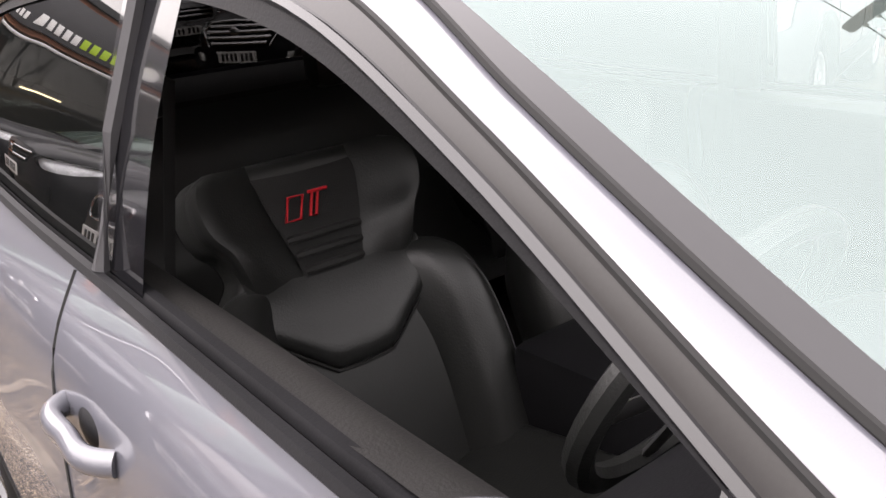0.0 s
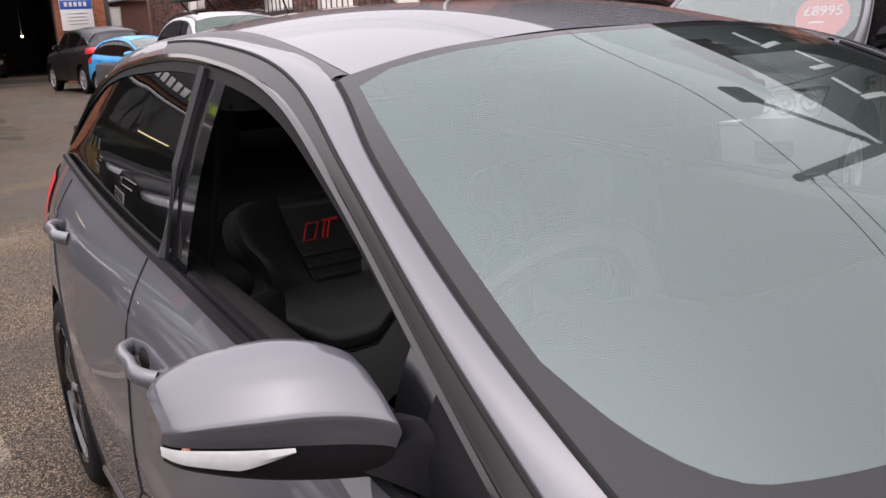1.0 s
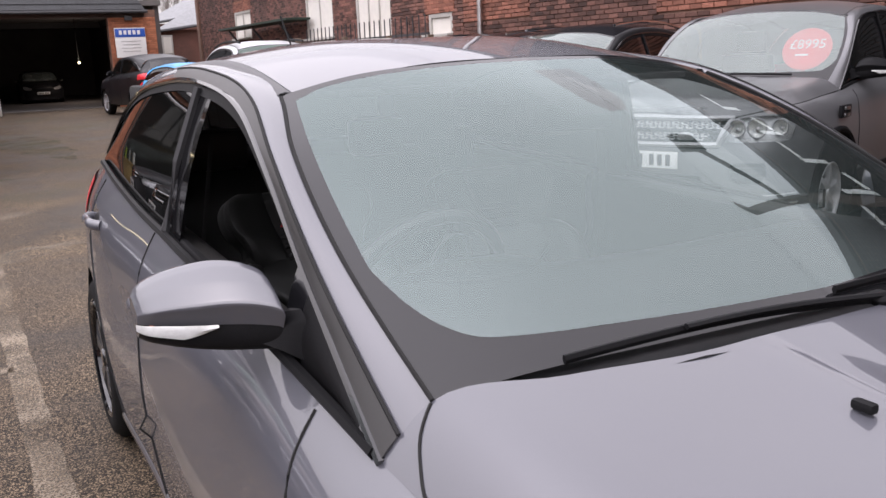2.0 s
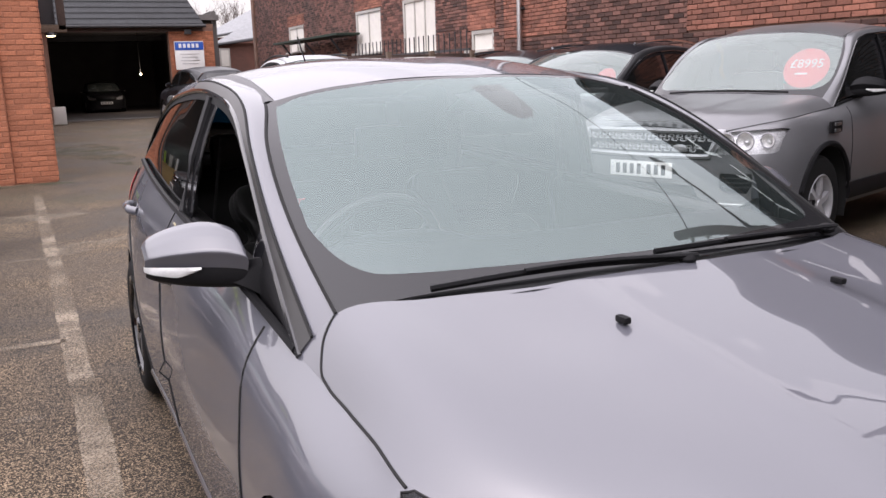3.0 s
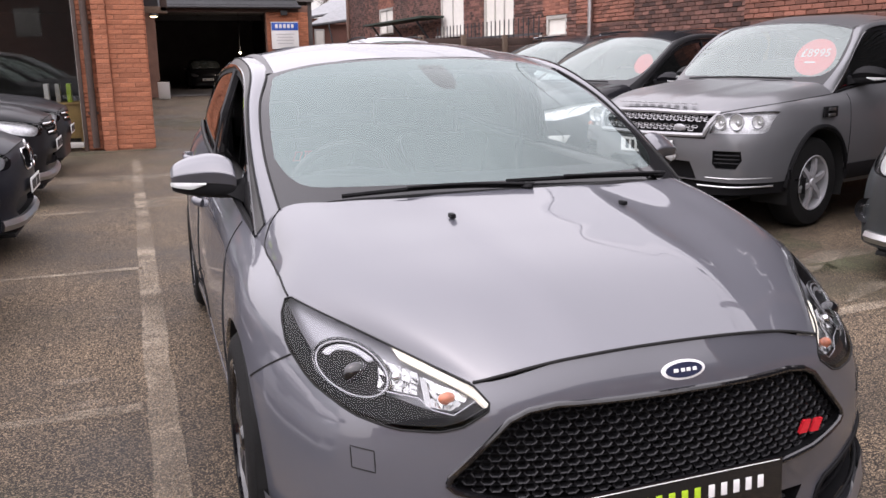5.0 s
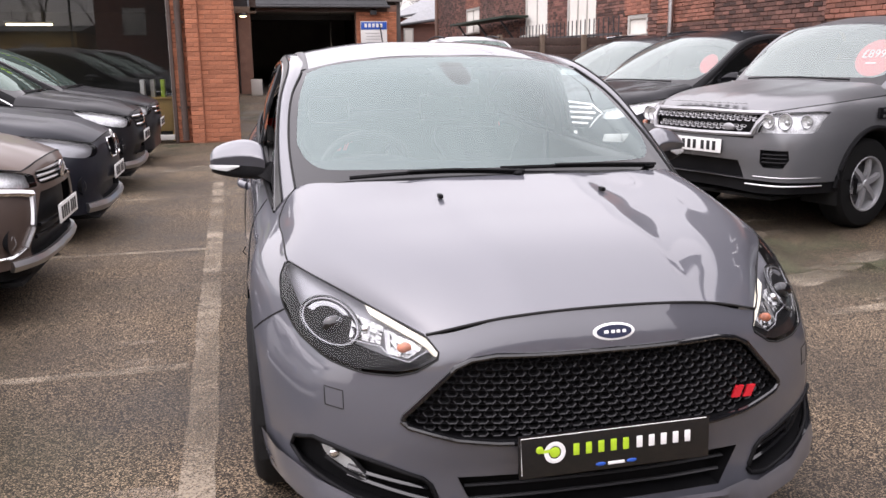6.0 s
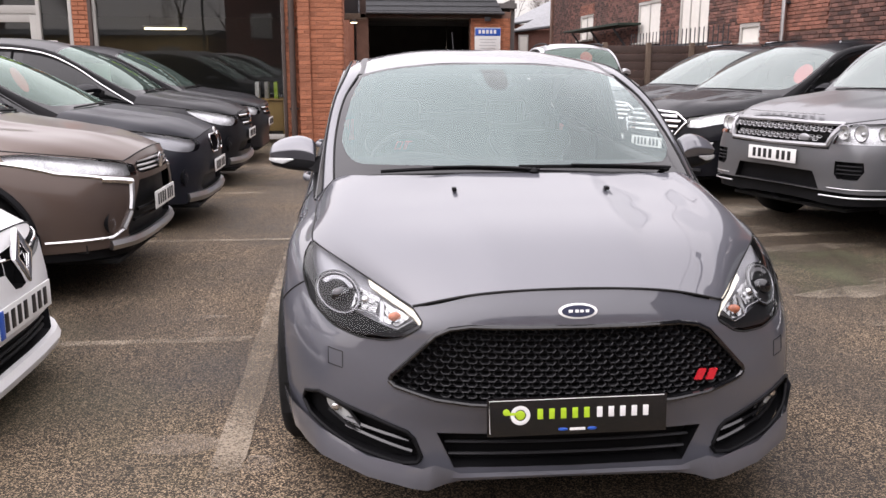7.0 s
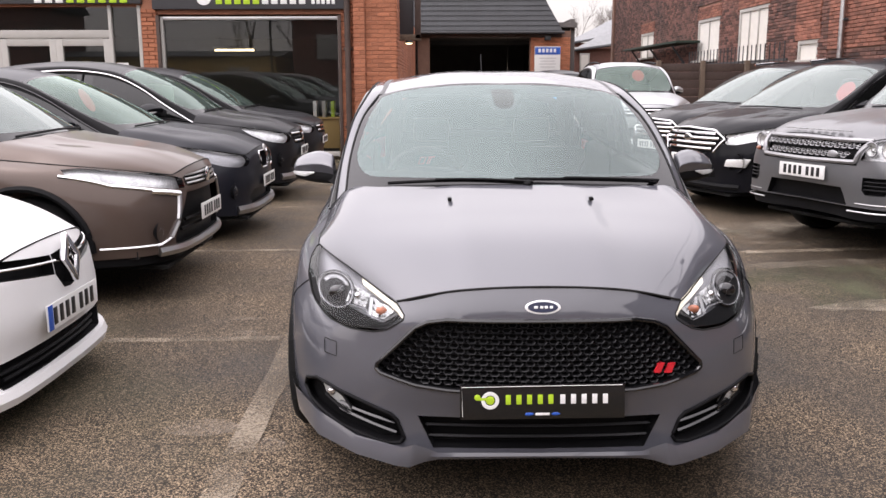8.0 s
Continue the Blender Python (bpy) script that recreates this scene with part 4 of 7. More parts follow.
        part("shut_line", tube([(s * x, y, near(g["bonnet"], 0, 1, x, y, 2, lambda p: p[:, 0] > .3) + .0005) for x, y, _ in seam], .0030, 5), GAP, root)
        part("shut_line", tube([(s * (near(low, 1, 2, y, z, 0, lambda p: p[:, 0] > .6) + .001), y, z) for y, z in zip(np.linspace(.50, .66, 9), np.linspace(.702, .60, 9))], .0028, 5), GAP, root)
        for line in (((1.33, .20), (1.30, .5), (1.345, .88)), ((2.475, .20), (2.515, .6), (2.535, .97)), ((3.16, .22), (3.33, .60), (3.50, .80), (3.52, 1.01))):
            pts = spline([(y, z, 0) for y, z in line], 24)
            part("shut_line", tube([(s * (sx(y, z) + .0005), y, z) for y, z, _ in pts], .0035, 5), GAP, root)
        part("sill_trim", tube([(s * (sx(y, .215) - .006), y, .215) for y in np.linspace(1.27, 3.18, 20)], .014, 8, flat=1.8), PAINT, root)
        # handles
        for y, z in ((2.375, .806), (3.36, .888)):
            hd = new("door_handle")
            hd.parent = root
            x = sx(y, z)
            cup = ball((s * (x - .012), y, z - .004), (.018, .060, .034), 20)
            part("handle_recess", cup, BLACK, hd)
            bar = spline([(s * (x + .000), y - .105, z - .004), (s * (x + .020), y - .085, z), (s * (x + .028), y, z + .002), (s * (x + .020), y + .085, z + .002), (s * x, y + .105, z)], 34)
            part("handle_bar", tube(bar, .015, 14, flat=1.25), PAINT, hd)
        door_mirror(root, s)
        # wheels
        for y in (g["fy"], g["ry"]):
            wheel(root, .790, y, .322, s, ALLOY, 5, .228, .23, True, GLOSSBLACK)
        part("nozzle", box(s * .278, .788, .955, .016, .032, .014, .005), BLACK, root)
    # badges
    tilt = pose(0, .047, .713, -16)
    part("badge_rim", lathe([(-.006, .001), (-.006, .050), (-.004, .056), (.004, .057)], (0, 0, 0), 40, axis=1), WHITE, root).matrix_basis = tilt @ Matrix.Diagonal((1, 1, .40, 1))
    part("badge_field", lathe([(-.008, .001), (-.008, .046), (-.005, .048)], (0, 0, 0), 40, axis=1), OVAL, root).matrix_basis = tilt @ Matrix.Diagonal((1, 1, .36, 1))
    for x, w in ((-.022, .012), (-.004, .010), (.010, .010), (.026, .010)):
        part("badge_stroke", box(x, -.0085, 0, w, .002, .008, .001), WHITE, root).matrix_basis = tilt
    for pts in (((.366, .486), (.378, .518), (.400, .518), (.388, .486)), ((.400, .486), (.412, .518), (.434, .518), (.422, .486))):
        part("mark_shape", prism(pts, 1, fy(.4, .5) + .004, fy(.4, .5) + .012), RED, root)
    # dealer plate: logo and lettering as plain shapes
    dp = new("dealer_plate")
    dp.parent = root
    dp.matrix_basis = pose(0, .008, .418, -3, -.5, 0)
    part("plate", box(0, 0, 0, .52, .010, .113, .004), GLOSSBLACK, dp)
    part("edge_line", tube([(-.252, -.0055, -.046), (-.254, -.0055, .050), (.25, -.0055, .052)], .0011, 5), WHITE, dp)
    part("logo_ring", lathe([(-.0056, .0285), (-.0062, .024), (-.0062, .018), (-.0056, .0165)], (-.165, 0, .006), 28, axis=1), WHITE, dp)
    part("logo_dot", ball((-.165, -.005, .006), (.014, .0016, .014), 16), LIME, dp)
    part("logo_dot", ball((-.205, -.005, .016), (.010, .0016, .010), 14), LIME, dp)
    part("logo_link", box(-.186, -.0055, .011, .03, .0016, .008, m=Matrix()), LIME, dp)
    for k in range(10):
        part("letter_bar", box(-.108 + k * .0335 + (.004 if k > 4 else 0), -.0055, .008, .016, .002, .031, .0015), LIME if k < 5 else WHITE, dp)
    part("small_bar", box(.0, -.0055, -.040, .045, .002, .008, .001), WHITE, dp)
    for x in (-.042, .042):
        part("small_oval", ball((x, -.005, -.040), (.014, .0015, .005), 12), BLUE, dp)
    # wipers and cowl
    cowl = np.array([[(x * 1.0, y - .012, z - .012) for x, y, z in knots([BONNET[0][4], BONNET[4][4], BONNET[5][4]], 14)], [(x, y + .02, z - .01) for x, y, z in knots(SCREEN_BASE, 14)]])
    part("cowl", both(cowl), BLACK, root)
    for a, b, c in (((-.535, 1.075, .985), (-.20, 1.035, 1.000), (.05, .995, .992)), ((.0, 1.045, 1.004), (.28, 1.06, 1.000), (.60, 1.10, .985))):
        w = new("wiper")
        w.parent = root
        path = spline([a, b, c], 14)
        part("blade", tube(path, .0048, 6, flat=1.6), BLACK, w)
        part("arm", tube([(x + .02, y - .012, z + .008) for x, y, z in path[4:]], .0065, 6, flat=.8), BLACK, w)
        part("pivot", ball(c, (.022, .022, .014), 12), BLACK, w)
    part("undertray", box(0, .50, .165, .96, .62, .03, .01), GAP, root)
    # aerial
    part("aerial", tube([(0, 3.62, 1.42), (0, 3.78, 1.60)], .004, 6), BLACK, root)
    # cabin
    part("dashboard", sheet(loft([[(x, 1.08, .93), (x, 1.35, .965), (x, 1.62, .955 + .02 * (x < 0)), (x, 1.74, .88), (x, 1.72, .55)] for x in (-.70, -.38, 0, .38, .70)], 20, 24)), BLACK, root)
    part("instrument_hood", ball((-.38, 1.60, .955), (.20, .13, .05), 18), BLACK, root)
    sw = new("steering_wheel")
    sw.parent = root
    sw.matrix_basis = pose(-.385, 1.79, .915, 118, 0, 0)
    part("wheel_rim", tube([(.185 * math.cos(a), .185 * math.sin(a), 0) for a in np.linspace(0, 2 * math.pi, 40, endpoint=False)], .017, 8, closed=True), LEATHER, sw)
    part("wheel_hub", ball((0, 0, .02), (.085, .07, .03), 16), BLACK, sw)
    for a in (0, math.pi, -math.pi / 2):
        part("wheel_spoke", tube([(.05 * math.cos(a), .05 * math.sin(a), .015), (.18 * math.cos(a), .18 * math.sin(a), 0)], .016, 6, flat=.4), SATIN, sw)
    seat(root, -.365, "driver_seat", True)
    seat(root, .345, "passenger_seat", False)
    part("rear_bench", sheet(loft([[(x, 3.05, .45), (x, 3.40, .45), (x, 3.52, .55), (x, 3.62, .95), (x, 3.66, 1.0)] for x in (-.66, -.3, 0, .3, .66)], 16, 24)), LEATHER, root)
    for x in (-.36, .36):
        part("rear_headrest", box(x, 3.66, 1.07, .26, .10, .17, .04), LEATHER, root)
    part("headliner", sheet(loft([[(x, y + .04, z - .045) for x, y, z in ROOF_MID] for x in (-.5, 0, .5)], 8, 16)), CLOTH, root)
    part("mirror_pod", sheet(loft([[(-.10, 1.83, 1.345), (0, 1.82, 1.350), (.10, 1.83, 1.345)], [(-.075, 1.74, 1.300), (0, 1.73, 1.305), (.075, 1.74, 1.300)], [(-.05, 1.68, 1.268), (0, 1.675, 1.270), (.05, 1.68, 1.268)]], 8, 8)), BLACK, root)
    part("interior_mirror", box(0, 1.76, 1.262, .23, .03, .07, .014), BLACK, root)
    for s in (-1, 1):
        part("sun_visor", box(s * .33, 1.99, 1.335, .36, .15, .016, .006, m=Matrix()), CLOTH, root)
        for y0, y1 in ((1.36, 2.58), (2.62, 3.45)):
            part("door_card", sheet(loft([[(s * .79, y, .975 + (y - 2.4) * .03), (s * .735, y, .965 + (y - 2.4) * .03), (s * .72, y, .75), (s * .66, y, .66), (s * .72, y, .58), (s * .74, y, .3)] for y in np.linspace(y0, y1, 4)], 16, 24)), DOORTRIM, root)
        part("centre_pillar_trim", sheet(np.array([[(s * .775, y0, .80), (s * .755, y0 - .01, 1.05), (s * .68, y0 - .04, 1.345)] for y0 in (2.45, 2.50, 2.56)])), BLACK, root)
        part("seat_belt", tube([(s * .70, 2.52, .55), (s * .70, 2.50, .95), (s * .66, 2.47, 1.22)], .022, 6, flat=.15), CLOTH, root)
    for s in (-1, 1):
        part("rear_pillar_trim", box(s * .60, 3.66, 1.16, .06, .50, .36, .02), CLOTH, root)
        part("rear_trim", box(s * .66, 3.80, .80, .03, .90, .62, .01, m=None), BLACK, root)
    part("parcel_shelf", box(0, 3.98, 1.0, 1.36, .60, .03, .006), CLOTH, root)
    part("centre_console", box(0, 2.05, .52, .22, .75, .22, .03), BLACK, root)
    part("gear_lever", tube([(0, 1.93, .62), (0, 1.91, .72)], .02, 8), CHROME, root)
    return root, g


hero, hero_grids = hero_car()


# ---- ground, lines, walls ----
def brick_mat(name, dark, light, per_object, low=.72, high=1.28):
    """Fired brick whose tone changes from brick to brick, sooty in patches."""
    m = material(name, dark, 0.88, var=0.2, scale=0.55, fine=45, bump=0.5, second=light)
    n, l = m.node_tree.nodes, m.node_tree.links
    b = n["Principled BSDF"]
    base = b.inputs["Base Color"].links[0].from_socket
    rnd = n.new("ShaderNodeObjectInfo").outputs["Random"] if per_object else n.new("ShaderNodeNewGeometry").outputs["Random Per Island"]
    hsv, rng = n.new("ShaderNodeHueSaturation"), n.new("ShaderNodeMapRange")
    rng.inputs["To Min"].default_value, rng.inputs["To Max"].default_value = low, high
    l.new(rnd, rng.inputs["Value"])
    l.new(rng.outputs[0], hsv.inputs["Value"])
    l.new(base, hsv.inputs["Color"])
    l.new(hsv.outputs[0], b.inputs["Base Color"])
    return m


def asphalt():
    """Old tarmac: pale stone chips in dark binder, worn and damp patches."""
    m = bpy.data.materials.new("worn_tarmac")
    m.use_nodes = True
    n, l = m.node_tree.nodes, m.node_tree.links
    b = n["Principled BSDF"]
    tc = n.new("ShaderNodeTexCoord")
    chip, wear, blot, grit = n.new("ShaderNodeTexVoronoi"), n.new("ShaderNodeTexNoise"), n.new("ShaderNodeTexNoise"), n.new("ShaderNodeTexNoise")
    chip.inputs["Scale"].default_value = 215.0
    wear.inputs["Scale"].default_value, wear.inputs["Detail"].default_value = 0.9, 8.0
    blot.inputs["Scale"].default_value, blot.inputs["Detail"].default_value = 0.33, 6.0
    grit.inputs["Scale"].default_value, grit.inputs["Detail"].default_value = 38.0, 6.0
    for t in (chip, wear, blot, grit):
        l.new(tc.outputs["Object"], t.inputs["Vector"])
    shade = n.new("ShaderNodeValToRGB")
    shade.color_ramp.elements[0].position, shade.color_ramp.elements[0].color = 0.26, (0.010, 0.0085, 0.007, 1)
    shade.color_ramp.elements[1].position, shade.color_ramp.elements[1].color = 0.86, (0.315, 0.235, 0.155, 1)
    mid = shade.color_ramp.elements.new(0.58)
    mid.color = (0.046, 0.034, 0.0225, 1)
    rnd = n.new("ShaderNodeSeparateColor")
    l.new(chip.outputs["Color"], rnd.inputs[0])
    mixv = n.new("ShaderNodeMix")
    mixv.inputs[0].default_value = 0.22
    l.new(rnd.outputs[0], mixv.inputs[2])
    l.new(grit.outputs["Fac"], mixv.inputs[3])
    l.new(mixv.outputs[0], shade.inputs["Fac"])
    stain = n.new("ShaderNodeMapRange")
    stain.inputs["From Min"].default_value, stain.inputs["From Max"].default_value = 0.36, 0.66
    stain.inputs["To Min"].default_value, stain.inputs["To Max"].default_value = 0.55, 1.35
    l.new(wear.outputs["Fac"], stain.inputs["Value"])
    tone = n.new("ShaderNodeMix")
    tone.data_type, tone.blend_type = "RGBA", "MULTIPLY"
    tone.inputs[0].default_value = 1.0
    l.new(shade.outputs[0], tone.inputs[6])
    l.new(stain.outputs[0], tone.inputs[7])
    moss = n.new("ShaderNodeMix")
    moss.data_type = "RGBA"
    moss.inputs[7].default_value = (0.05, 0.052, 0.026, 1)
    lim = n.new("ShaderNodeMapRange")
    lim.inputs["From Min"].default_value, lim.inputs["From Max"].default_value, lim.inputs["To Max"].default_value = 0.53, 0.70, 0.6
    l.new(blot.outputs["Fac"], lim.inputs["Value"])
    l.new(lim.outputs[0], moss.inputs[0])
    l.new(tone.outputs[2], moss.inputs[6])
    l.new(moss.outputs[2], b.inputs["Base Color"])
    rg = n.new("ShaderNodeMapRange")
    rg.inputs["From Min"].default_value, rg.inputs["From Max"].default_value = 0.35, 0.65
    rg.inputs["To Min"].default_value, rg.inputs["To Max"].default_value = 0.55, 0.9
    l.new(wear.outputs["Fac"], rg.inputs["Value"])
    l.new(rg.outputs[0], b.inputs["Roughness"])
    b.inputs["Specular IOR Level"].default_value = 0.25
    bp = n.new("ShaderNodeBump")
    bp.inputs["Strength"].default_value, bp.inputs["Distance"].default_value = 0.8, 0.006
    l.new(mixv.outputs[0], bp.inputs["Height"])
    l.new(bp.outputs[0], b.inputs["Normal"])
    return m


def worn_paint(name="worn_line_paint", color=(0.235, 0.19, 0.138), low=0.84, high=1.22, rough=0.75):
    """A thin layer on the tarmac, worn through in spots: old road paint, moss, or silt with painted sky light."""
    m = material(name, color, rough, var=0.25, scale=3, fine=70, bump=0.4)
    n, l = m.node_tree.nodes, m.node_tree.links
    out, b = n["Material Output"], n["Principled BSDF"]
    clear, mix = n.new("ShaderNodeBsdfTransparent"), n.new("ShaderNodeMixShader")
    a, c = n.new("ShaderNodeTexNoise"), n.new("ShaderNodeTexNoise")
    a.inputs["Scale"].default_value, a.inputs["Detail"].default_value = 2.2, 7.0
    c.inputs["Scale"].default_value, c.inputs["Detail"].default_value = 120.0, 3.0
    tc = n.new("ShaderNodeTexCoord")
    l.new(tc.outputs["Object"], a.inputs["Vector"])
    l.new(tc.outputs["Object"], c.inputs["Vector"])
    add, rng = n.new("ShaderNodeMath"), n.new("ShaderNodeMapRange")
    l.new(a.outputs["Fac"], add.inputs[0])
    l.new(c.outputs["Fac"], add.inputs[1])
    rng.inputs["From Min"].default_value, rng.inputs["From Max"].default_value = low, high
    l.new(add.outputs[0], rng.inputs["Value"])
    l.new(rng.outputs[0], mix.inputs[0])
    l.new(clear.outputs[0], mix.inputs[1])
    l.new(b.outputs[0], mix.inputs[2])
    l.new(mix.outputs[0], out.inputs["Surface"])
    return m


TARMAC, LINE = asphalt(), worn_paint()
BRICK = brick_mat("red_brick", (0.265, 0.092, 0.050), (0.46, 0.175, 0.090), False, .80, 1.22)
BRICK_P = brick_mat("red_brick_single", (0.265, 0.092, 0.050), (0.46, 0.175, 0.090), True, .80, 1.22)
OLD = brick_mat("old_brick", (0.046, 0.029, 0.025), (0.150, 0.064, 0.046), False, .35, 1.9)
OLD_P = brick_mat("old_brick_single", (0.046, 0.029, 0.025), (0.150, 0.064, 0.046), True, .35, 1.9)
BRIGHT = brick_mat("repair_brick", (0.17, 0.068, 0.045), (0.29, 0.115, 0.075), False, .6, 1.35)
BLACKBRICK = brick_mat("black_painted_brick", (0.012, 0.012, 0.013), (0.024, 0.023, 0.024), False)
RED_MORTAR = material("red_mortar", (0.34, 0.15, 0.092), 0.95, var=0.3, scale=3, fine=60, bump=0.5)
MORTAR = material("mortar", (0.17, 0.095, 0.068), 0.95, var=0.3, scale=3, fine=60, bump=0.5)
WORKSHOP = material("sooty_workshop_wall", (0.115, 0.105, 0.10), 0.9, var=0.3, scale=1.2, bump=0.3)
SLATE = material("roof_slate", (0.038, 0.040, 0.043), 0.65, var=0.3, scale=2, fine=14, bump=0.3)
PVC = material("white_window_frame", (0.40, 0.385, 0.355), 0.4, var=0.06)
BLIND = material("drawn_blind", (0.62, 0.60, 0.55), 0.8, var=0.08)
TIMBER = material("weathered_timber", (0.12, 0.085, 0.06), 0.85, var=0.35, scale=2, fine=40, bump=0.5)
DARKWOOD = material("brown_timber", (0.06, 0.038, 0.03), 0.7, var=0.3, scale=3, fine=40, bump=0.3)
IRON = material("dark_iron", (0.03, 0.03, 0.032), 0.6, var=0.3)
SIGNGREY = material("sign_panel_grey", (0.05, 0.05, 0.055), 0.35, var=0.08)
SHOPGLASS = glass("shop_glass", (0.60, 0.61, 0.60), 1.6, dust=0.01)
LAMPGLOW = material("tube_light", (1.0, 0.86, 0.5), 0.4, emit=3.0)
PLY = material("pale_plywood", (0.55, 0.36, 0.13), 0.6, var=0.15, scale=3, fine=40)
PLASTER = material("inside_wall", (0.18, 0.17, 0.16), 0.9, var=0.1)

bm = bmesh.new()
bmesh.ops.create_grid(bm, x_segments=2, y_segments=2, size=450)
tagged(part("ground", bm, TARMAC, smooth=False), "worn grey tarmac car yard with damp mossy patches", "ground", kind="structure")


def strip(name, x0, y0, x1, y1, w, label):
    """A painted stripe lying on the ground, its edges a little uneven."""
    a, b = Vector((x0, y0, .005)), Vector((x1, y1, .005))
    d = (b - a).normalized()
    s = Vector((-d.y, d.x, 0)) * w / 2
    n = max(4, int((b - a).length / .15))
    rows = np.array([[tuple(a + (b - a) * k / n + s * sg * (1 + random.uniform(-.16, .16))) for k in range(n + 1)] for sg in (-1, 1)])
    return tagged(part(name, sheet(rows), LINE, smooth=False), label, "line", kind="structure")


strip("bay_line", -1.065, -1.2, -1.20, 6.5, .115, "faded white bay edge line on the tarmac")
strip("bay_line", -1.20, 6.5, -1.31, 11.7, .11, "faded white bay edge line on the tarmac")
for y in (2.05, 4.62, 7.2, 9.8):
    strip("bay_line", -6.2, y - .12, -1.20, y, .085, "faded white bay divider on the tarmac")
strip("bay_line", 2.2, 4.42, 3.75, 4.60, .12, "faded white bay divider on the tarmac")
strip("bay_line", 2.15, 2.05, 4.6, 2.25, .10, "faded white bay divider on the tarmac")

SCUFF = worn_paint("scuffed_paint", (0.22, 0.175, 0.13), .94, 1.32)
for x, y, w, h in ((-1.62, 2.72, .16, .10), (-1.50, 2.46, .24, .09), (-1.41, 2.14, .26, .14), (-1.38, 3.45, .17, .08), (-1.30, .80, .34, .22), (-1.05, .62, .28, .18), (2.70, 4.85, .6, .12)):
    bm = bmesh.new()
    ring = [bm.verts.new((x + w * math.cos(a) * random.uniform(.7, 1.1) * .5, y + h * math.sin(a) * random.uniform(.7, 1.1) * .5, .004)) for a in np.linspace(0, 2 * math.pi, 14, endpoint=False)]
    bm.faces.new(ring)
    tagged(part("paint_patch", bm, SCUFF, smooth=False), "scuffed remnant of pale ground paint", "paint mark", kind="structure")


MOSS = worn_paint("thin_moss", (0.075, 0.078, 0.040), .92, 1.30, .95)
SILT_LIGHT = worn_paint("pale_silt_sky_light", (0.21, 0.175, 0.13), .90, 1.30, .8)


def stain(x, y, w, h, turn, mat, label):
    """A flat uneven patch on the ground, its rim ragged."""
    bm = bmesh.new()
    c, q = math.cos(radians(turn)), math.sin(radians(turn))
    ring = []
    for a in np.linspace(0, 2 * math.pi, 40, endpoint=False):
        r = .5 * (.78 + .16 * math.sin(3 * a + x * 5) + .10 * math.sin(7 * a + y * 3) + random.uniform(-.06, .06))
        u, v = w * r * math.cos(a), h * r * math.sin(a)
        ring.append(bm.verts.new((x + u * c - v * q, y + u * q + v * c, .0025 if mat is MOSS else .0035)))
    bm.faces.new(ring)
    tagged(part("ground_stain", bm, mat, smooth=False), label, "stain", kind="structure")


for x, y, w, h, turn in ((2.6, 3.4, 2.6, 1.5, 15), (3.9, 2.9, 2.4, 1.0, 20), (1.9, 5.6, 1.6, 1.2, 0), (-1.4, 13.05, 2.2, .45, 0), (-.2, 18.5, 1.5, 7.0, 4), (-3.2, 12.9, 3.6, .8, 0), (-1.1, 24.5, .8, 10, 0)):
    stain(x, y, w, h, turn, MOSS, "thin green moss film on damp tarmac")
# pale streaks: sky light on the wet ground put into a lighter colour
for x, y, w, h, turn in ((2.55, 2.75, 1.3, .30, 18), (3.4, 3.15, 1.5, .26, 14), (2.2, 3.9, 1.2, .22, 8), (3.1, 2.45, 1.2, .18, 22), (2.75, 5.6, 1.5, .9, 30), (3.1, 4.9, 1.3, .35, 15), (2.9, 4.0, 1.2, .3, 12), (-.9, 7.6, 1.2, .5, 30), (-1.6, 9.6, 2.2, .5, 10)):
    stain(x, y, w, h, turn, SILT_LIGHT, "pale streak of silt and painted sky light on the tarmac")


def brick_box(w, h, d):
    """Corners and faces of one brick with its front edges eased, front towards -y."""
    e = .006
    v = [(x, 0, z) for z in (-h / 2 + e, h / 2 - e) for x in (-w / 2 + e, w / 2 - e)] + [(x, e, z) for z in (-h / 2, h / 2) for x in (-w / 2, w / 2)] + [(x, d, z) for z in (-h / 2, h / 2) for x in (-w / 2, w / 2)]
    f = [(0, 1, 3, 2)] + [(0, 4, 5, 1), (1, 5, 7, 3), (3, 7, 6, 2), (2, 6, 4, 0)] + [(4, 8, 9, 5), (5, 9, 11, 7), (7, 11, 10, 6), (6, 10, 8, 4)]
    return v, f


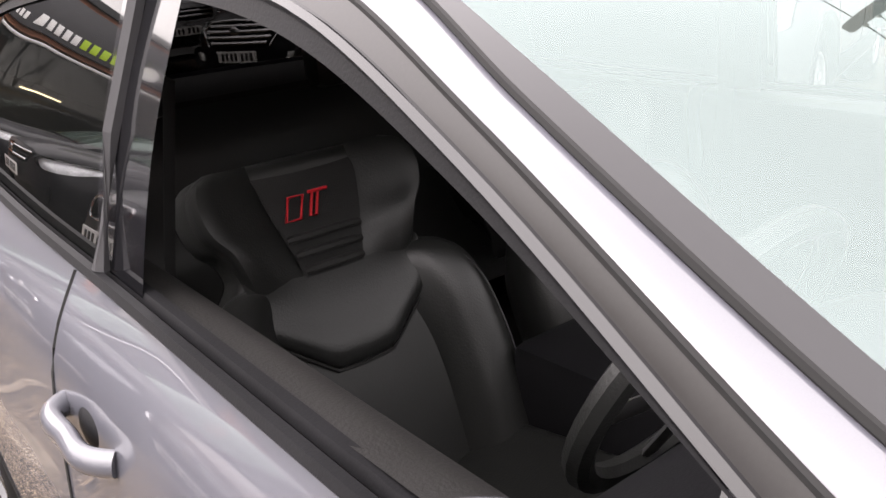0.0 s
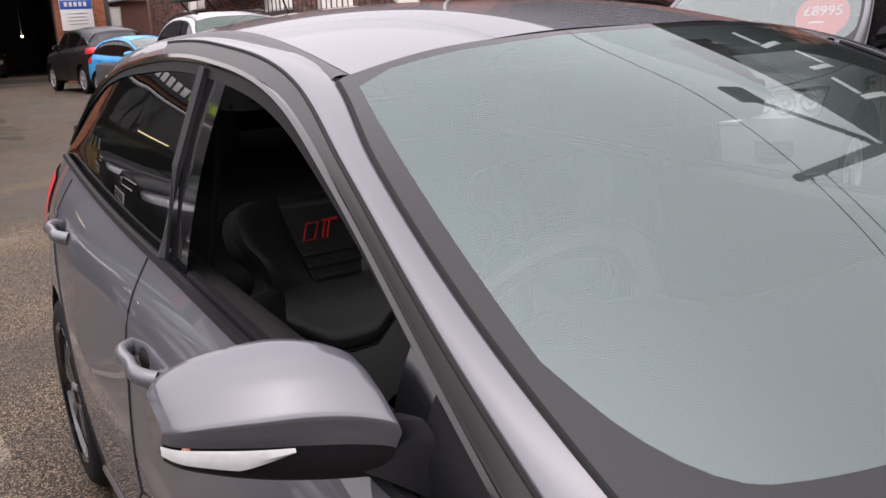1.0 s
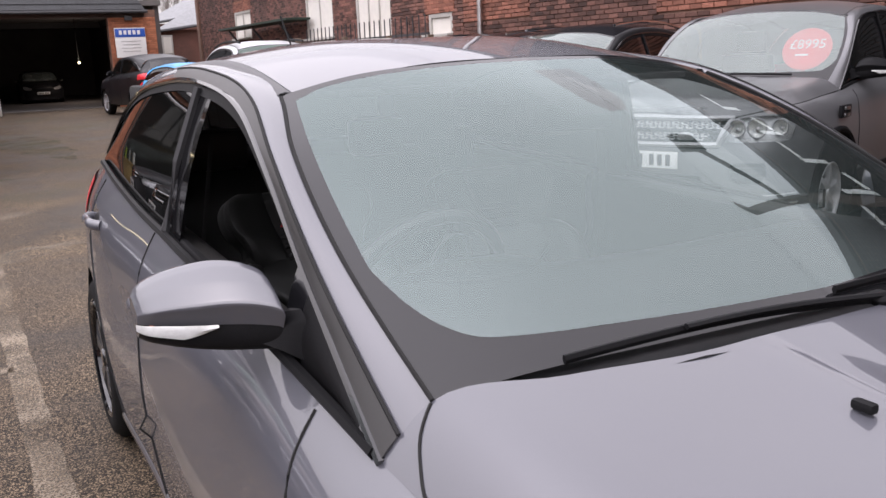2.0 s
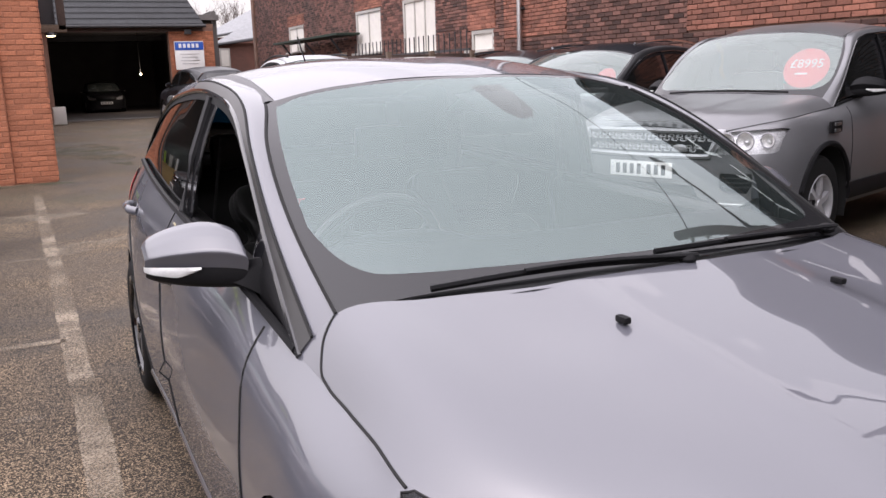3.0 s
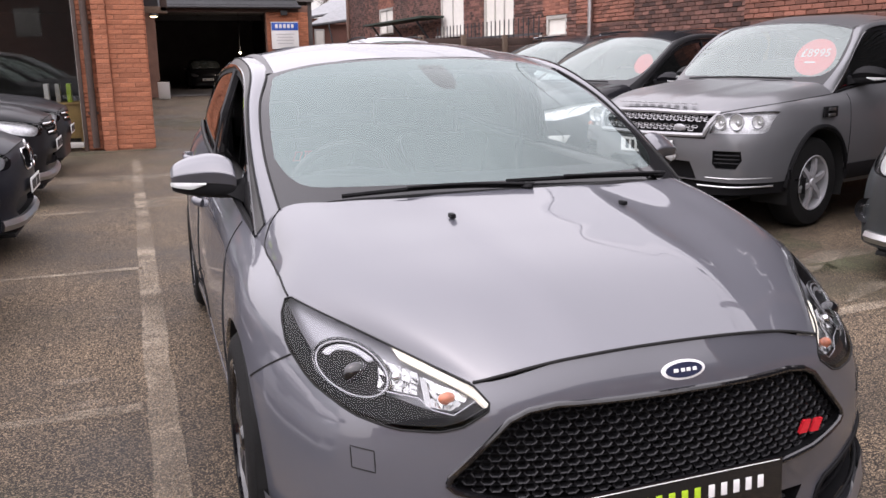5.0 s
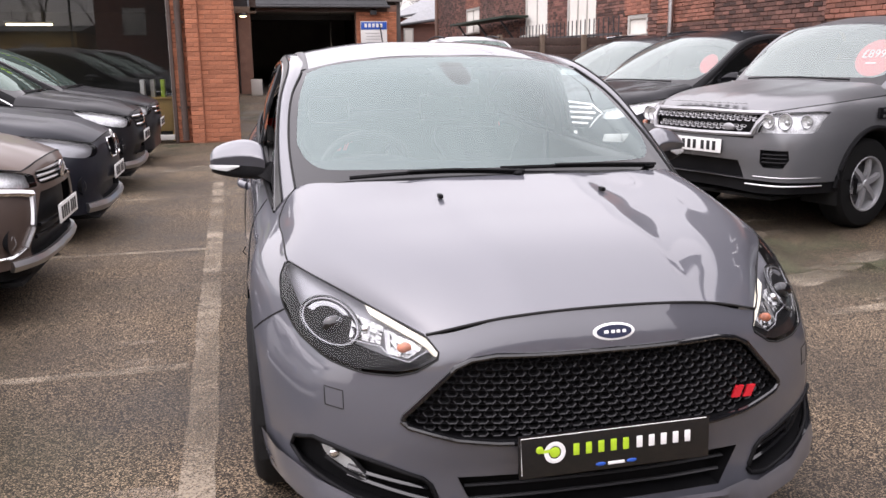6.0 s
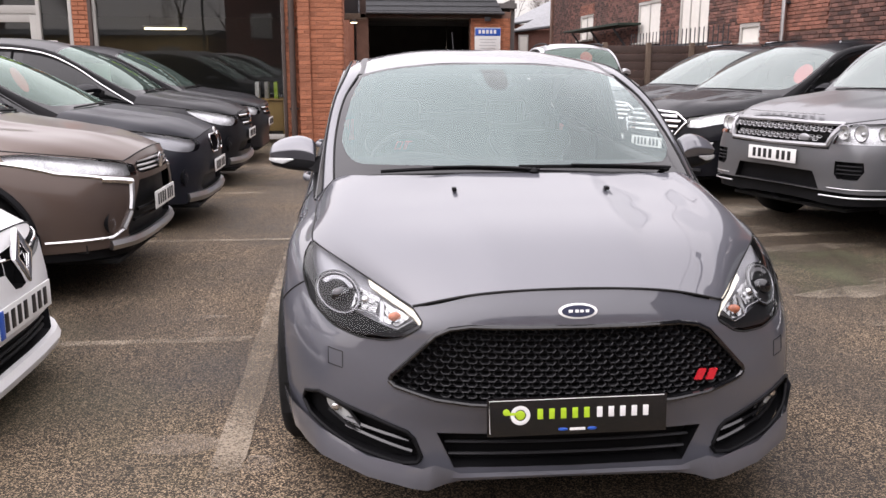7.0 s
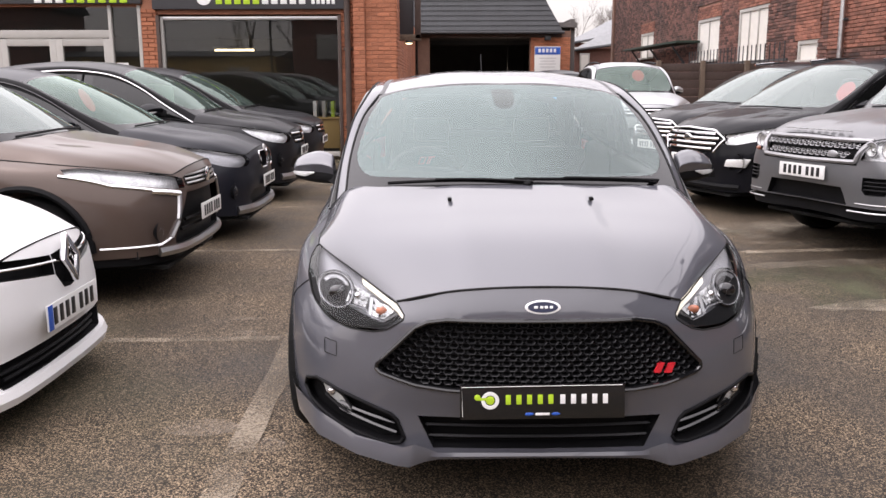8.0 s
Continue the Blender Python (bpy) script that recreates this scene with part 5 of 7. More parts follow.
def brick_face(owner, at, turn, length, z0, z1, mat, single=None, holes=(), pick=None, rng=7):
    """Bricks laid in courses on a face; at is its left foot, turn its heading. Those in pick are objects of their own."""
    r = random.Random(rng)
    bl, bh, mo, d = .215, .065, .010, .035
    m = pose(*at, 0, 0, turn)
    V, F = [], []
    protos = {}
    z, row, made = z0, 0, 0
    while z + bh <= z1 + 1e-6:
        u = -(bl + mo) / 2 * (row % 2)
        while u < length - .02:
            a, b = max(u, 0.0), min(u + bl, length)
            u += bl + mo
            zc = z + bh / 2
            for h0, h1, k0, k1 in holes:
                if k0 - .01 < zc < k1 + .01:
                    if h0 <= a and b <= h1:
                        b = a
                    elif a < h0 < b:
                        b = h0
                    elif a < h1 < b:
                        a = h1
            if b - a < .04:
                continue
            c, w = (a + b) / 2, b - a
            out = r.uniform(-.004, .004)
            if pick and made < 300 and pick(c, zc):
                made += 1
                key = round(w, 2)
                if key not in protos:
                    me = bpy.data.meshes.new("brick")
                    me.from_pydata(*[brick_box(w, bh, d)[0], [], brick_box(w, bh, d)[1]])
                    me.materials.append(single)
                    protos[key] = me
                o = new("brick", protos[key])
                o.parent = owner
                o.matrix_basis = m @ Matrix.Translation((c, out, zc))
                continue
            v, f = brick_box(w, bh, d)
            k = len(V)
            V += [tuple(m @ Vector((x + c, y + out, zz + zc))) for x, y, zz in v]
            F += [tuple(i + k for i in q) for q in f]
        z += bh + mo
        row += 1
    if V:
        me = bpy.data.meshes.new("brickwork")
        me.from_pydata(V, [], F)
        me.materials.append(mat)
        o = tagged(new("brickwork", me), kind="stuff")
        o.parent = owner


# long old brick building on the far side of the right-hand row
WALL_TURN = math.degrees(math.atan2(38.9 + 6, 8.2 - 7.55))
wall_root = thing("wall_right", "long weathered brown and red brick building", "wall", kind="structure")
wd = Vector((8.2 - 7.55, 44.9, 0)).normalized()
wall_at = lambda y: 7.55 + (y + 6) * .65 / 44.9
WINDOWS = [(31.0, 33.1, 2.26, 3.28), (22.9, 25.05, 1.98, 3.27), (19.1, 21.2, 1.86, 3.29), (16.1, 17.15, 1.80, 2.29)]
# carcass, in pieces round the openings
def wall_block(y0, y1, z0, z1, out=0.0, depth=.6):
    p = [(wall_at(y0) - out, y0), (wall_at(y1) - out, y1), (wall_at(y1) + depth, y1), (wall_at(y0) + depth, y0)]
    return prism(p, 2, z0, z1)


cuts = sorted(WINDOWS)
y = -8.0
for y0, y1, z0, z1 in cuts:
    part("wall_core", wall_block(y, y0, 0, 5.6), MORTAR, wall_root, smooth=False)
    part("wall_core", wall_block(y0, y1, 0, z0), MORTAR, wall_root, smooth=False)
    part("wall_core", wall_block(y0, y1, z1, 5.6), MORTAR, wall_root, smooth=False)
    y = y1
part("wall_core", wall_block(y, 38.9, 0, 5.6), MORTAR, wall_root, smooth=False)
part("end_wall", box(9.9, 39.0, 2.8, 3.6, .4, 5.6), MORTAR, wall_root, smooth=False)
part("coping", prism([(wall_at(-8) - .12, -8), (wall_at(39) - .12, 39), (wall_at(39) + .7, 39), (wall_at(-8) + .7, -8)], 2, 5.6, 5.75), SLATE, wall_root, smooth=False)


def laid(y0, y1, z0, z1, mat, single=None, pick=None, out=.012, holes=(), rng=7):
    """Brick courses on the wall between two places along it."""
    a = Vector((wall_at(y1) - out - .02, y1, 0))
    brick_face(wall_root, (a.x, a.y, 0), WALL_TURN - 180, (y1 - y0) / wd.y, z0, z1, mat, single, [((y1 - h1) / wd.y, (y1 - h0) / wd.y, k0, k1) for h0, h1, k0, k1 in holes], pick, rng)


surround = [(a - .12, b + .12, z1, z1 + .42) for a, b, z0, z1 in WINDOWS]
repairs = [(13.2, 15.6, 2.05, 5.5), (16.0, 17.3, 2.34, 4.6)]
laid(15.6, 38.9, 1.0, 5.55, OLD, None, None, holes=WINDOWS + surround + repairs, rng=3)
laid(6.2, 15.6, 1.05, 3.2, OLD, OLD_P, lambda c, z: 1.75 < z < 2.75 and 1.2 < c < 6.5, holes=repairs + [(6.4, 9.9, 1.9, 3.0)], rng=4)
laid(6.4, 9.9, 1.9, 3.0, BRIGHT, rng=8)
laid(-7.8, 6.2, 1.05, 5.55, BLACKBRICK, rng=10)
laid(6.2, 12.6, 3.225, 5.55, BLACKBRICK, rng=11)
laid(12.6, 15.6, 3.225, 5.55, OLD, holes=repairs, rng=12)
laid(13.2, 15.6, 2.05, 5.5, BRIGHT, out=.016, rng=5)
laid(16.0, 17.3, 2.34, 4.6, BRIGHT, out=.03, rng=6)
for a, b, z0, z1 in WINDOWS:
    laid(a - .12, b + .12, z1 + .005, z1 + .40, BRIGHT, out=.02, rng=9)


def wall_window(y0, y1, z0, z1, bars):
    """A white-framed window set back in the brick wall, with a drawn blind."""
    w = thing("window_1", "white framed window blanked with pale boards", "window", kind="structure")
    xc, yc = wall_at((y0 + y1) / 2) + .02, (y0 + y1) / 2
    t = .09
    part("window_frame", box(xc, y0 + t / 2, (z0 + z1) / 2, .07, t, z1 - z0, .006), PVC, w)
    part("window_frame", box(xc, y1 - t / 2, (z0 + z1) / 2, .07, t, z1 - z0, .006), PVC, w)
    part("window_frame", box(xc, yc, z1 - t / 2, .07, y1 - y0 - 2 * t, t, .006), PVC, w)
    part("window_sill", box(xc - .08, yc, z0 + .03, .26, y1 - y0 + .1, .06, .008), PVC, w)
    part("blind", box(xc + .012, yc, (z0 + z1) / 2, .01, y1 - y0 - .1, z1 - z0 - .08), BLIND, w)
    for k in range(bars):
        yy = y0 + t + (y1 - y0 - 2 * t) * (k + 1) / (bars + 1)
        part("glazing_bar", box(xc - .01, yy, (z0 + z1) / 2, .04, .035, z1 - z0 - t, .004), PVC, w)


for (a, b, z0, z1), bars in zip(WINDOWS, (1, 1, 2, 0)):
    wall_window(a, b, z0, z1, bars)
pipe = thing("downpipe", "grey rainwater downpipe on the old brick wall", "pipe", kind="structure")
part("pipe", tube([(wall_at(14.8) - .12, 14.8, .1), (wall_at(14.8) - .12, 14.8, 5.5)], .055, 10), SATIN, pipe)
for z in (.9, 2.6, 4.3):
    part("bracket", box(wall_at(14.8) - .06, 14.8, z, .13, .16, .05, .005), IRON, pipe)
# palisade spikes in front of the tall windows
spikes = thing("railing", "row of dark iron spiked railings", "railing")
for k in range(26):
    y = 15.6 + k * .27
    part("spike", tube([(6.95, y, 0), (6.95, y, 2.12), (6.95, y, 2.22)], .014, 5), IRON, spikes)
for z in (.5, 1.85):
    part("rail", box(6.97, 19.0, z, .04, 7.0, .05), IRON, spikes)
# board fence across the back of the yard
fence = thing("fence", "weathered brown horizontal board fence with concrete posts", "fence")
for k in range(4):
    part("post", box(4.45 + k * .95, 16.05, .92, .10, .10, 1.84, .01), TIMBER, fence, "pale weathered post")
for k in range(3):
    for j in range(10):
        part("board", box(4.93 + k * .95, 16.10 + random.uniform(-.008, .008), .12 + j * .175, .85, .025, .165, .004, m=None), DARKWOOD, fence)
mossy = thing("canopy", "dark green timber canopy over the wall doors", "canopy")
part("canopy", box(7.55, 28.4, 2.62, .75, 7.6, .07, .01), material("green_paint", (0.014, 0.026, 0.017), 0.8), mossy)
for y in (25.6, 28.4, 31.2):
    part("brace", tube([(7.75, y, 1.95), (7.3, y, 2.55)], .035, 6), IRON, mossy)

# bold white lettering high on the wall, too worn to read
let = thing("wall_lettering", "row of worn white painted bars high on the brick wall", "lettering")
for k in range(6):
    part("letter_bar", box(wall_at(1.6 + k * .95) - .045, 1.6 + k * .95, 4.25, .02, .12, .62, .004), WHITE, let)
    part("letter_bar", box(wall_at(1.6 + k * .95) - .045, 1.95 + k * .95, 4.0 + .5 * (k % 2), .02, .5, .11, .004), WHITE, let)
pole = thing("utility_pole", "tall timber utility pole with a floodlight arm", "pole")
part("shaft", lathe([(0, .15), (3.5, .13), (7.6, .09), (7.6, .001)], (6.75, 3.0, 0), 12, axis=2), DARKWOOD, pole)
part("arm", tube([(6.75, 3.0, 5.6), (6.3, 4.5, 6.0)], .045, 8), IRON, pole)
part("lamp_head", box(6.22, 4.75, 6.02, .42, .5, .10, .02), IRON, pole)
for z in (6.9, 7.3):
    part("insulator", ball((6.75, 2.9, z), (.05, .05, .06), 8), PVC, pole)
wire = thing("overhead_cable", "thin black overhead cable hung from a pole", "cable")
part("cable", tube(spline([(6.75, 3.0, 7.3), (6.0, 14, 6.7), (4.5, 32, 7.2)], 40), .014, 5), IRON, wire)
part("cable", tube(spline([(6.75, 3.0, 7.3), (5.2, -8, 6.6), (2.0, -22, 7.4)], 40), .014, 5), IRON, wire)
part("cable", tube(spline([(6.75, 3.0, 6.9), (5.4, -8, 6.2), (2.4, -22, 7.0)], 40), .012, 5), IRON, wire)

# ---- shop front ----
shop = thing("wall_shop", "red brick shopfront with large dark windows", "wall", kind="structure")
FY = 13.42


def shop_core(x0, x1, z0, z1, y0=FY, depth=.35):
    part("wall_core", box((x0 + x1) / 2, y0 + depth / 2, (z0 + z1) / 2, x1 - x0, depth, z1 - z0), RED_MORTAR, shop, smooth=False)


shop_core(-2.02, -1.78, 0, 3.5)
shop_core(-1.78, -1.03, 0, 3.72, 13.309, 1.12)
shop_core(-1.775, -1.59, 0, 3.70, 13.245, .062)
shop_core(-5.62, -5.34, 0, 3.5)
shop_core(-5.34, -2.02, 2.62, 3.5)
shop_core(-14, -5.62, 2.76, 3.5)
shop_core(-14, -9.4, 0, 2.76)
part("roof_slab", box(-7.8, 26.0, 3.60, 12.4, 24.4, .16), SLATE, shop, smooth=False)
brick_face(shop, (-1.575, 13.30, 0), 0, .55, .02, 3.72, BRICK, BRICK_P, pick=lambda c, z: z < 3.6, rng=21)
brick_face(shop, (-1.785, 13.237, 0), 0, .20, .02, 3.70, BRICK, BRICK_P, pick=lambda c, z: z < 3.6, rng=27)
brick_face(shop, (-1.0, 13.31, 0), 90, 1.1, .02, 3.72, BRICK, rng=22)
brick_face(shop, (-2.02, 13.39, 0), 0, .24, .02, 3.45, BRICK, rng=23)
brick_face(shop, (-5.62, 13.39, 0), 0, .28, .02, 2.75, BRICK, rng=24)
part("coping", box(-7.5, 13.52, 3.56, 12.9, .36, .11, .01), SLATE, shop, smooth=False)
part("coping", box(-1.405, 13.88, 3.77, .86, 1.2, .10, .01), SLATE, shop, smooth=False)
sp = thing("downpipe", "dark brown rainwater pipe on the brick pier", "pipe", kind="structure")
part("pipe", tube([(-1.90, 13.31, .05), (-1.90, 13.31, 3.5)], .055, 10), DARKWOOD, sp)
for z in (.6, 2.0, 3.4):
    part("bracket", box(-1.90, 13.36, z, .16, .07, .04, .004), DARKWOOD, sp)


def shop_window(x0, x1, z0, z1, mull=()):
    w = thing("window_2", "large shop window in a slim pale metal frame", "window", kind="structure")
    t = .06
    for x in (x0 + t / 2, x1 - t / 2, *mull):
        part("window_frame", box(x, FY + .06, (z0 + z1) / 2, t, .10, z1 - z0, .006), PVC, w)
    part("window_frame", box((x0 + x1) / 2, FY + .06, z1 - t / 2, x1 - x0 - 2 * t, .09, t, .006), SATIN, w)
    part("window_sill", box((x0 + x1) / 2, FY + .02, z0 + .04, x1 - x0 - 2 * t, .18, .08, .008), PVC, w)
    part("pane", pane(1, FY + .08, x0 + t, x1 - t, z0 + .08, z1 - t), SHOPGLASS, w)
    return w


shop_window(-5.30, -2.03, .06, 2.58)
for x in (-5.32, -2.05):
    part("frame_post", box(x, FY + .01, 1.3, .06, .14, 2.6, .006), DARKWOOD, shop)
door = thing("door_1", "white double glazed shop doors with side light", "door", kind="structure")
for x0, x1 in ((-9.3, -8.2), (-8.2, -7.2), (-7.2, -6.22)):
    for x in (x0 + .06, x1 - .06):
        part("stile", box(x, FY + .05, 1.10, .12, .08, 2.2, .006), PVC, door)
    for z, h in ((.12, .24), (2.14, .14)):
        part("rail", box((x0 + x1) / 2, FY + .05, z, x1 - x0 - .24, .07, h, .006), PVC, door)
    part("pane", pane(1, FY + .05, x0 + .12, x1 - .12, .24, 2.07), SHOPGLASS, door)
    part("handle", tube([(x1 - .09, FY - .02, .95), (x1 - .09, FY - .02, 1.25)], .014, 8), CHROME, door)
part("transom", box(-7.76, FY + .05, 2.28, 3.08, .1, .14, .006), PVC, door)
part("top_pane", pane(1, FY + .06, -9.3, -6.22, 2.35, 2.76), SHOPGLASS, door)
part("side_pane", pane(1, FY + .06, -6.16, -5.69, .05, 2.76), SHOPGLASS, door)
part("side_post", box(-5.66, FY + .04, 1.40, .06, .1, 2.76, .005), PVC, door)
part("side_post", box(-6.19, FY + .04, 1.40, .06, .1, 2.76, .005), PVC, door)
part("notice", box(-6.02, FY + .03, 1.62, .21, .004, .30), PLATE_WHITE, door)
for x0, x1, z0, n0, col in ((-5.38, -1.88, 2.70, 13, LIME), (-14, -5.58, 2.80, 20, LIME)):
    sg = thing("shop_sign", "dark grey fascia board with a plain coloured logo", "sign")
    part("board", box((x0 + x1) / 2, FY - .05, z0 + .36, x1 - x0, .12, .72, .01), SIGNGREY, sg)
    if x0 > -6:
        part("logo_disc", lathe([(-.115, .001), (-.115, .13), (-.11, .135)], (-4.45, FY, z0 + .20), 24, axis=1), WHITE, sg)
        for k in range(10):
            part("letter_bar", box(-4.18 + k * .165, FY - .115, z0 + .17, .115, .01, .17, .004), LIME if k < 5 else WHITE, sg)
        for k in range(5):
            part("letter_bar", box(-2.50 + k * .09, FY - .115, z0 + .14, .06, .01, .11, .004), WHITE, sg)
    else:
        for k in range(9):
            part("letter_bar", box(-7.4 + k * .19, FY - .115, z0 + .10, .13, .01, .17, .004), LIME if k > 2 else WHITE, sg)
# shop inside
part_room = thing("wall_inside", "dim shop interior walls", "wall", kind="structure")
part("back_wall", box(-7.5, 38.5, 1.7, 13, .1, 3.4), PLASTER, part_room, smooth=False)
part("side_wall", box(-1.72, 26.4, 1.7, .1, 24, 3.4), PLASTER, part_room, smooth=False)
part("side_wall", box(-14, 26.0, 1.7, .1, 25, 3.4), PLASTER, part_room, smooth=False)
tagged(part("ceiling", box(-7.8, 26.1, 3.45, 12.4, 24.8, .1), PLASTER, smooth=False), "plain shop ceiling", "ceiling", kind="structure")
tl = thing("tube_lamp", "lit warm fluorescent tube under the shop ceiling", "lamp")
part("tube", tube([(-10.15, 36.7, 2.84), (-8.4, 36.7, 2.84)], .045, 8), LAMPGLOW, tl)
part("fitting", box(-9.28, 36.7, 2.94, 1.9, .14, .08, .01), PVC, tl)
for x in (-9.9, -8.7):
    part("rod", tube([(x, 36.7, 2.97), (x, 36.7, 3.41)], .012, 5), IRON, tl)
desk = thing("desk", "pale plywood office desk inside the shop window", "desk")
part("desktop", box(-2.75, 14.2, .74, 1.3, .7, .035, .006), PLY, desk)
part("front_panel", box(-2.75, 13.9, .45, 1.2, .025, .56, .004), PLY, desk)
for x in (-3.36, -2.14):
    part("desk_leg", box(x, 14.2, .36, .04, .6, .72, .004), PLY, desk)
for k in range(3):
    bx = thing("box_file", "upright office file on the plywood desk", "file")
    part("cover", box(-2.62 + k * .17, 14.1, .757 + .15, .07, .26, .30, .005), (WHITE, PVC, LIME)[k], bx)

# ---- garage at the end of the yard ----
gar = thing("wall_garage", "brick workshop with a wide dark open doorway", "wall", kind="structure")
part("side_pier", box(4.55, 34.5, 1.75, 1.7, .45, 3.5), MORTAR, gar, smooth=False)
brick_face(gar, (3.72, 34.25, 0), 0, 1.66, .02, 3.3, BRICK, rng=31)
part("left_wall", box(-.78, 34.5, 1.75, .5, .45, 3.5), MORTAR, gar, smooth=False)
part("lintel", box(1.45, 34.35, 3.36, 7.1, .3, .26, .01), DARKWOOD, gar)
for x in (-1.0, 5.5):
    part("inner_wall", box(x, 44, 2.0, .2, 19, 4.0), WORKSHOP, gar, smooth=False)
part("inner_back", box(2.2, 53.5, 2.0, 6.6, .2, 4.0), WORKSHOP, gar, smooth=False)
part("inner_roof", box(2.2, 44, 3.75, 6.9, 19.5, .2), WORKSHOP, gar, smooth=False)
part("inner_floor", box(2.2, 44.2, .012, 6.4, 19.0, .016), WORKSHOP, gar, smooth=False)
roof = thing("garage_roof", "steep dark slate mansard roof with overhang", "roof", kind="structure")
hip = bmesh.new()
eave = [(-2.4, 33.9, 3.40), (5.05, 33.9, 3.40), (5.05, 46.0, 3.40), (-2.4, 46.0, 3.40)]
ridge = [(-2.4, 35.0, 6.1), (3.65, 35.0, 6.1), (3.65, 44.9, 6.1), (-2.4, 44.9, 6.1)]
lo, hi = [hip.verts.new(p) for p in eave], [hip.verts.new(p) for p in ridge]
for k in range(4):
    hip.faces.new([lo[k], lo[(k + 1) % 4], hi[(k + 1) % 4], hi[k]])
hip.faces.new(hi)
part("slates", hip, SLATE, roof, smooth=False)
for k in range(13):
    u = (k + .5) / 13
    part("slate_course", box((-2.4 + 5.05 - 1.4 * u) / 2, 33.885 + 1.1 * u, 3.40 + 2.7 * u, 7.45 - 1.4 * u, .03, .014), SLATE, roof, smooth=False)
part("gutter", tube([(-2.4, 33.86, 3.42), (5.07, 33.86, 3.42)], .06, 8), IRON, roof)
sign = thing("garage_sign", "white notice board with a blue header on the pier", "sign")
part("board", box(4.42, 34.19, 2.33, 1.08, .10, 1.06, .006), PLATE_WHITE, sign)
part("header", box(4.42, 34.135, 2.68, 1.06, .02, .30, .003), BLUE, sign)
for k in range(5):
    part("letter_bar", box(4.08 + k * .16, 34.12, 2.69, .10, .012, .15, .002), PLATE_WHITE, sign)
for k in range(4):
    part("line_bar", box(4.42, 34.135, 2.38 - k * .12, .72 - .1 * (k % 2), .01, .03, .002), SATIN, sign)
fl = thing("flood_lamp", "small dark floodlight over the notice board", "lamp")
part("lamp_head", box(4.40, 34.05, 3.20, .26, .14, .18, .02), IRON, fl)
part("bracket", box(4.40, 34.16, 3.20, .08, .12, .06, .005), IRON, fl)
for x, y, z, r in ((3.35, 41.4, 1.73, .05),):
    wl_ = thing("wall_lamp", "small lit warm lamp in the dark workshop", "lamp")
    part("bulb", ball((x, y, z), (r, r, r), 12), LAMPGLOW, wl_)
    part("stem", tube([(x, y + .05, z), (x, y + .05, 3.7)], .012, 6), CLOTH, wl_)
    glow = new("workshop_light", bpy.data.lights.new("workshop_light", "POINT"))
    glow.data.energy, glow.data.color, glow.data.shadow_soft_size = 30, (1.0, 0.86, 0.70), .06
    glow.matrix_world = pose(x - .05, y - .14, z)
cab = thing("meter_cabinet", "small white cabinet on the ground by the workshop door", "cabinet")
part("body", box(-.45, 32.2, .32, .42, .30, .62, .02), PVC, cab)
part("door", box(-.45, 32.04, .32, .36, .02, .54, .006), PVC, cab)
# timber porch posts and the bracket beside the brick pier
porch = thing("porch", "dark timber porch post with a cross rail", "porch")
part("post", box(-.66, 15.0, 2.9, .12, .12, 1.3, .01), DARKWOOD, porch)
part("rail", box(-.86, 15.0, 2.28, .52, .12, .12, .01), TIMBER, porch)
part("panel", box(-.90, 15.2, 3.0, .30, .05, 1.3, .005), SIGNGREY, porch)
pl = thing("porch_lamp", "small round lit lamp under the porch rail", "lamp")
part("housing", lathe([(.02, .001), (.02, .07), (-.01, .085), (-.03, .085)], (-.84, 15.0, 2.20), 20, axis=2), IRON, pl)
part("lens", ball((-.84, 15.0, 2.172), (.07, .07, .022), 14), LAMPGLOW, pl)
side = thing("wall_side", "brick flank wall of the shop building", "wall", kind="structure")
part("wall_core", box(-1.4, 24.5, 1.8, .5, 20, 3.6), RED_MORTAR, side, smooth=False)
brick_face(side, (-1.13, 14.6, 0), 90, 19.8, .02, 3.58, BRICK, rng=41)

# low outbuildings with pale slate roofs behind the yard
def plate(points, t):
    """A flat slab of thickness t under three or four corners."""
    bm = bmesh.new()
    top = [bm.verts.new(p) for p in points]
    low = [bm.verts.new((p[0], p[1], p[2] - t)) for p in points]
    bm.faces.new(top)
    bm.faces.new(low[::-1])
    for k in range(len(points)):
        m = (k + 1) % len(points)
        bm.faces.new([top[m], top[k], low[k], low[m]])
    return bm


PALESLATE = material("pale_slate", (0.20, 0.205, 0.21), 0.6, var=0.25, fine=20, bump=0.3)
for x0, x1, y0, y1, h, h1, top in ((7.05, 9.7, 42, 44.6, 3.07, 3.44, 4.45), (7.3, 10.9, 47, 50.6, 3.58, 4.2, 5.35)):
    hs = thing("outbuilding", "low brick outbuilding with a pale grey slate roof", "building")
    part("wall", box((x0 + x1) / 2 - .15, (y0 + y1) / 2 + .15, h / 2, x1 - x0 + .1, y1 - y0, h), OLD, hs, smooth=False)
    part("roof", plate([(x0 - .25, y0 - .05, h - .02), (x1, y0 - .05, h1), (x1, y1, top), (x0 - .1, y0 + .25, h + .04)], .12), PALESLATE, hs, smooth=False)
    part("gutter", tube([(x0 - .25, y0 - .10, h - .10), (x1, y0 - .10, h1 - .10)], .06, 6), IRON, hs)
    w = new("window")
    w.parent = hs
    part("frame", box(x0 + .28, y0 - .03, h - .70, .50, .06, .92, .01), PVC, w)
    part("pane", box(x0 + .28, y0 - .07, h - .70, .36, .02, .74), BLIND, w)


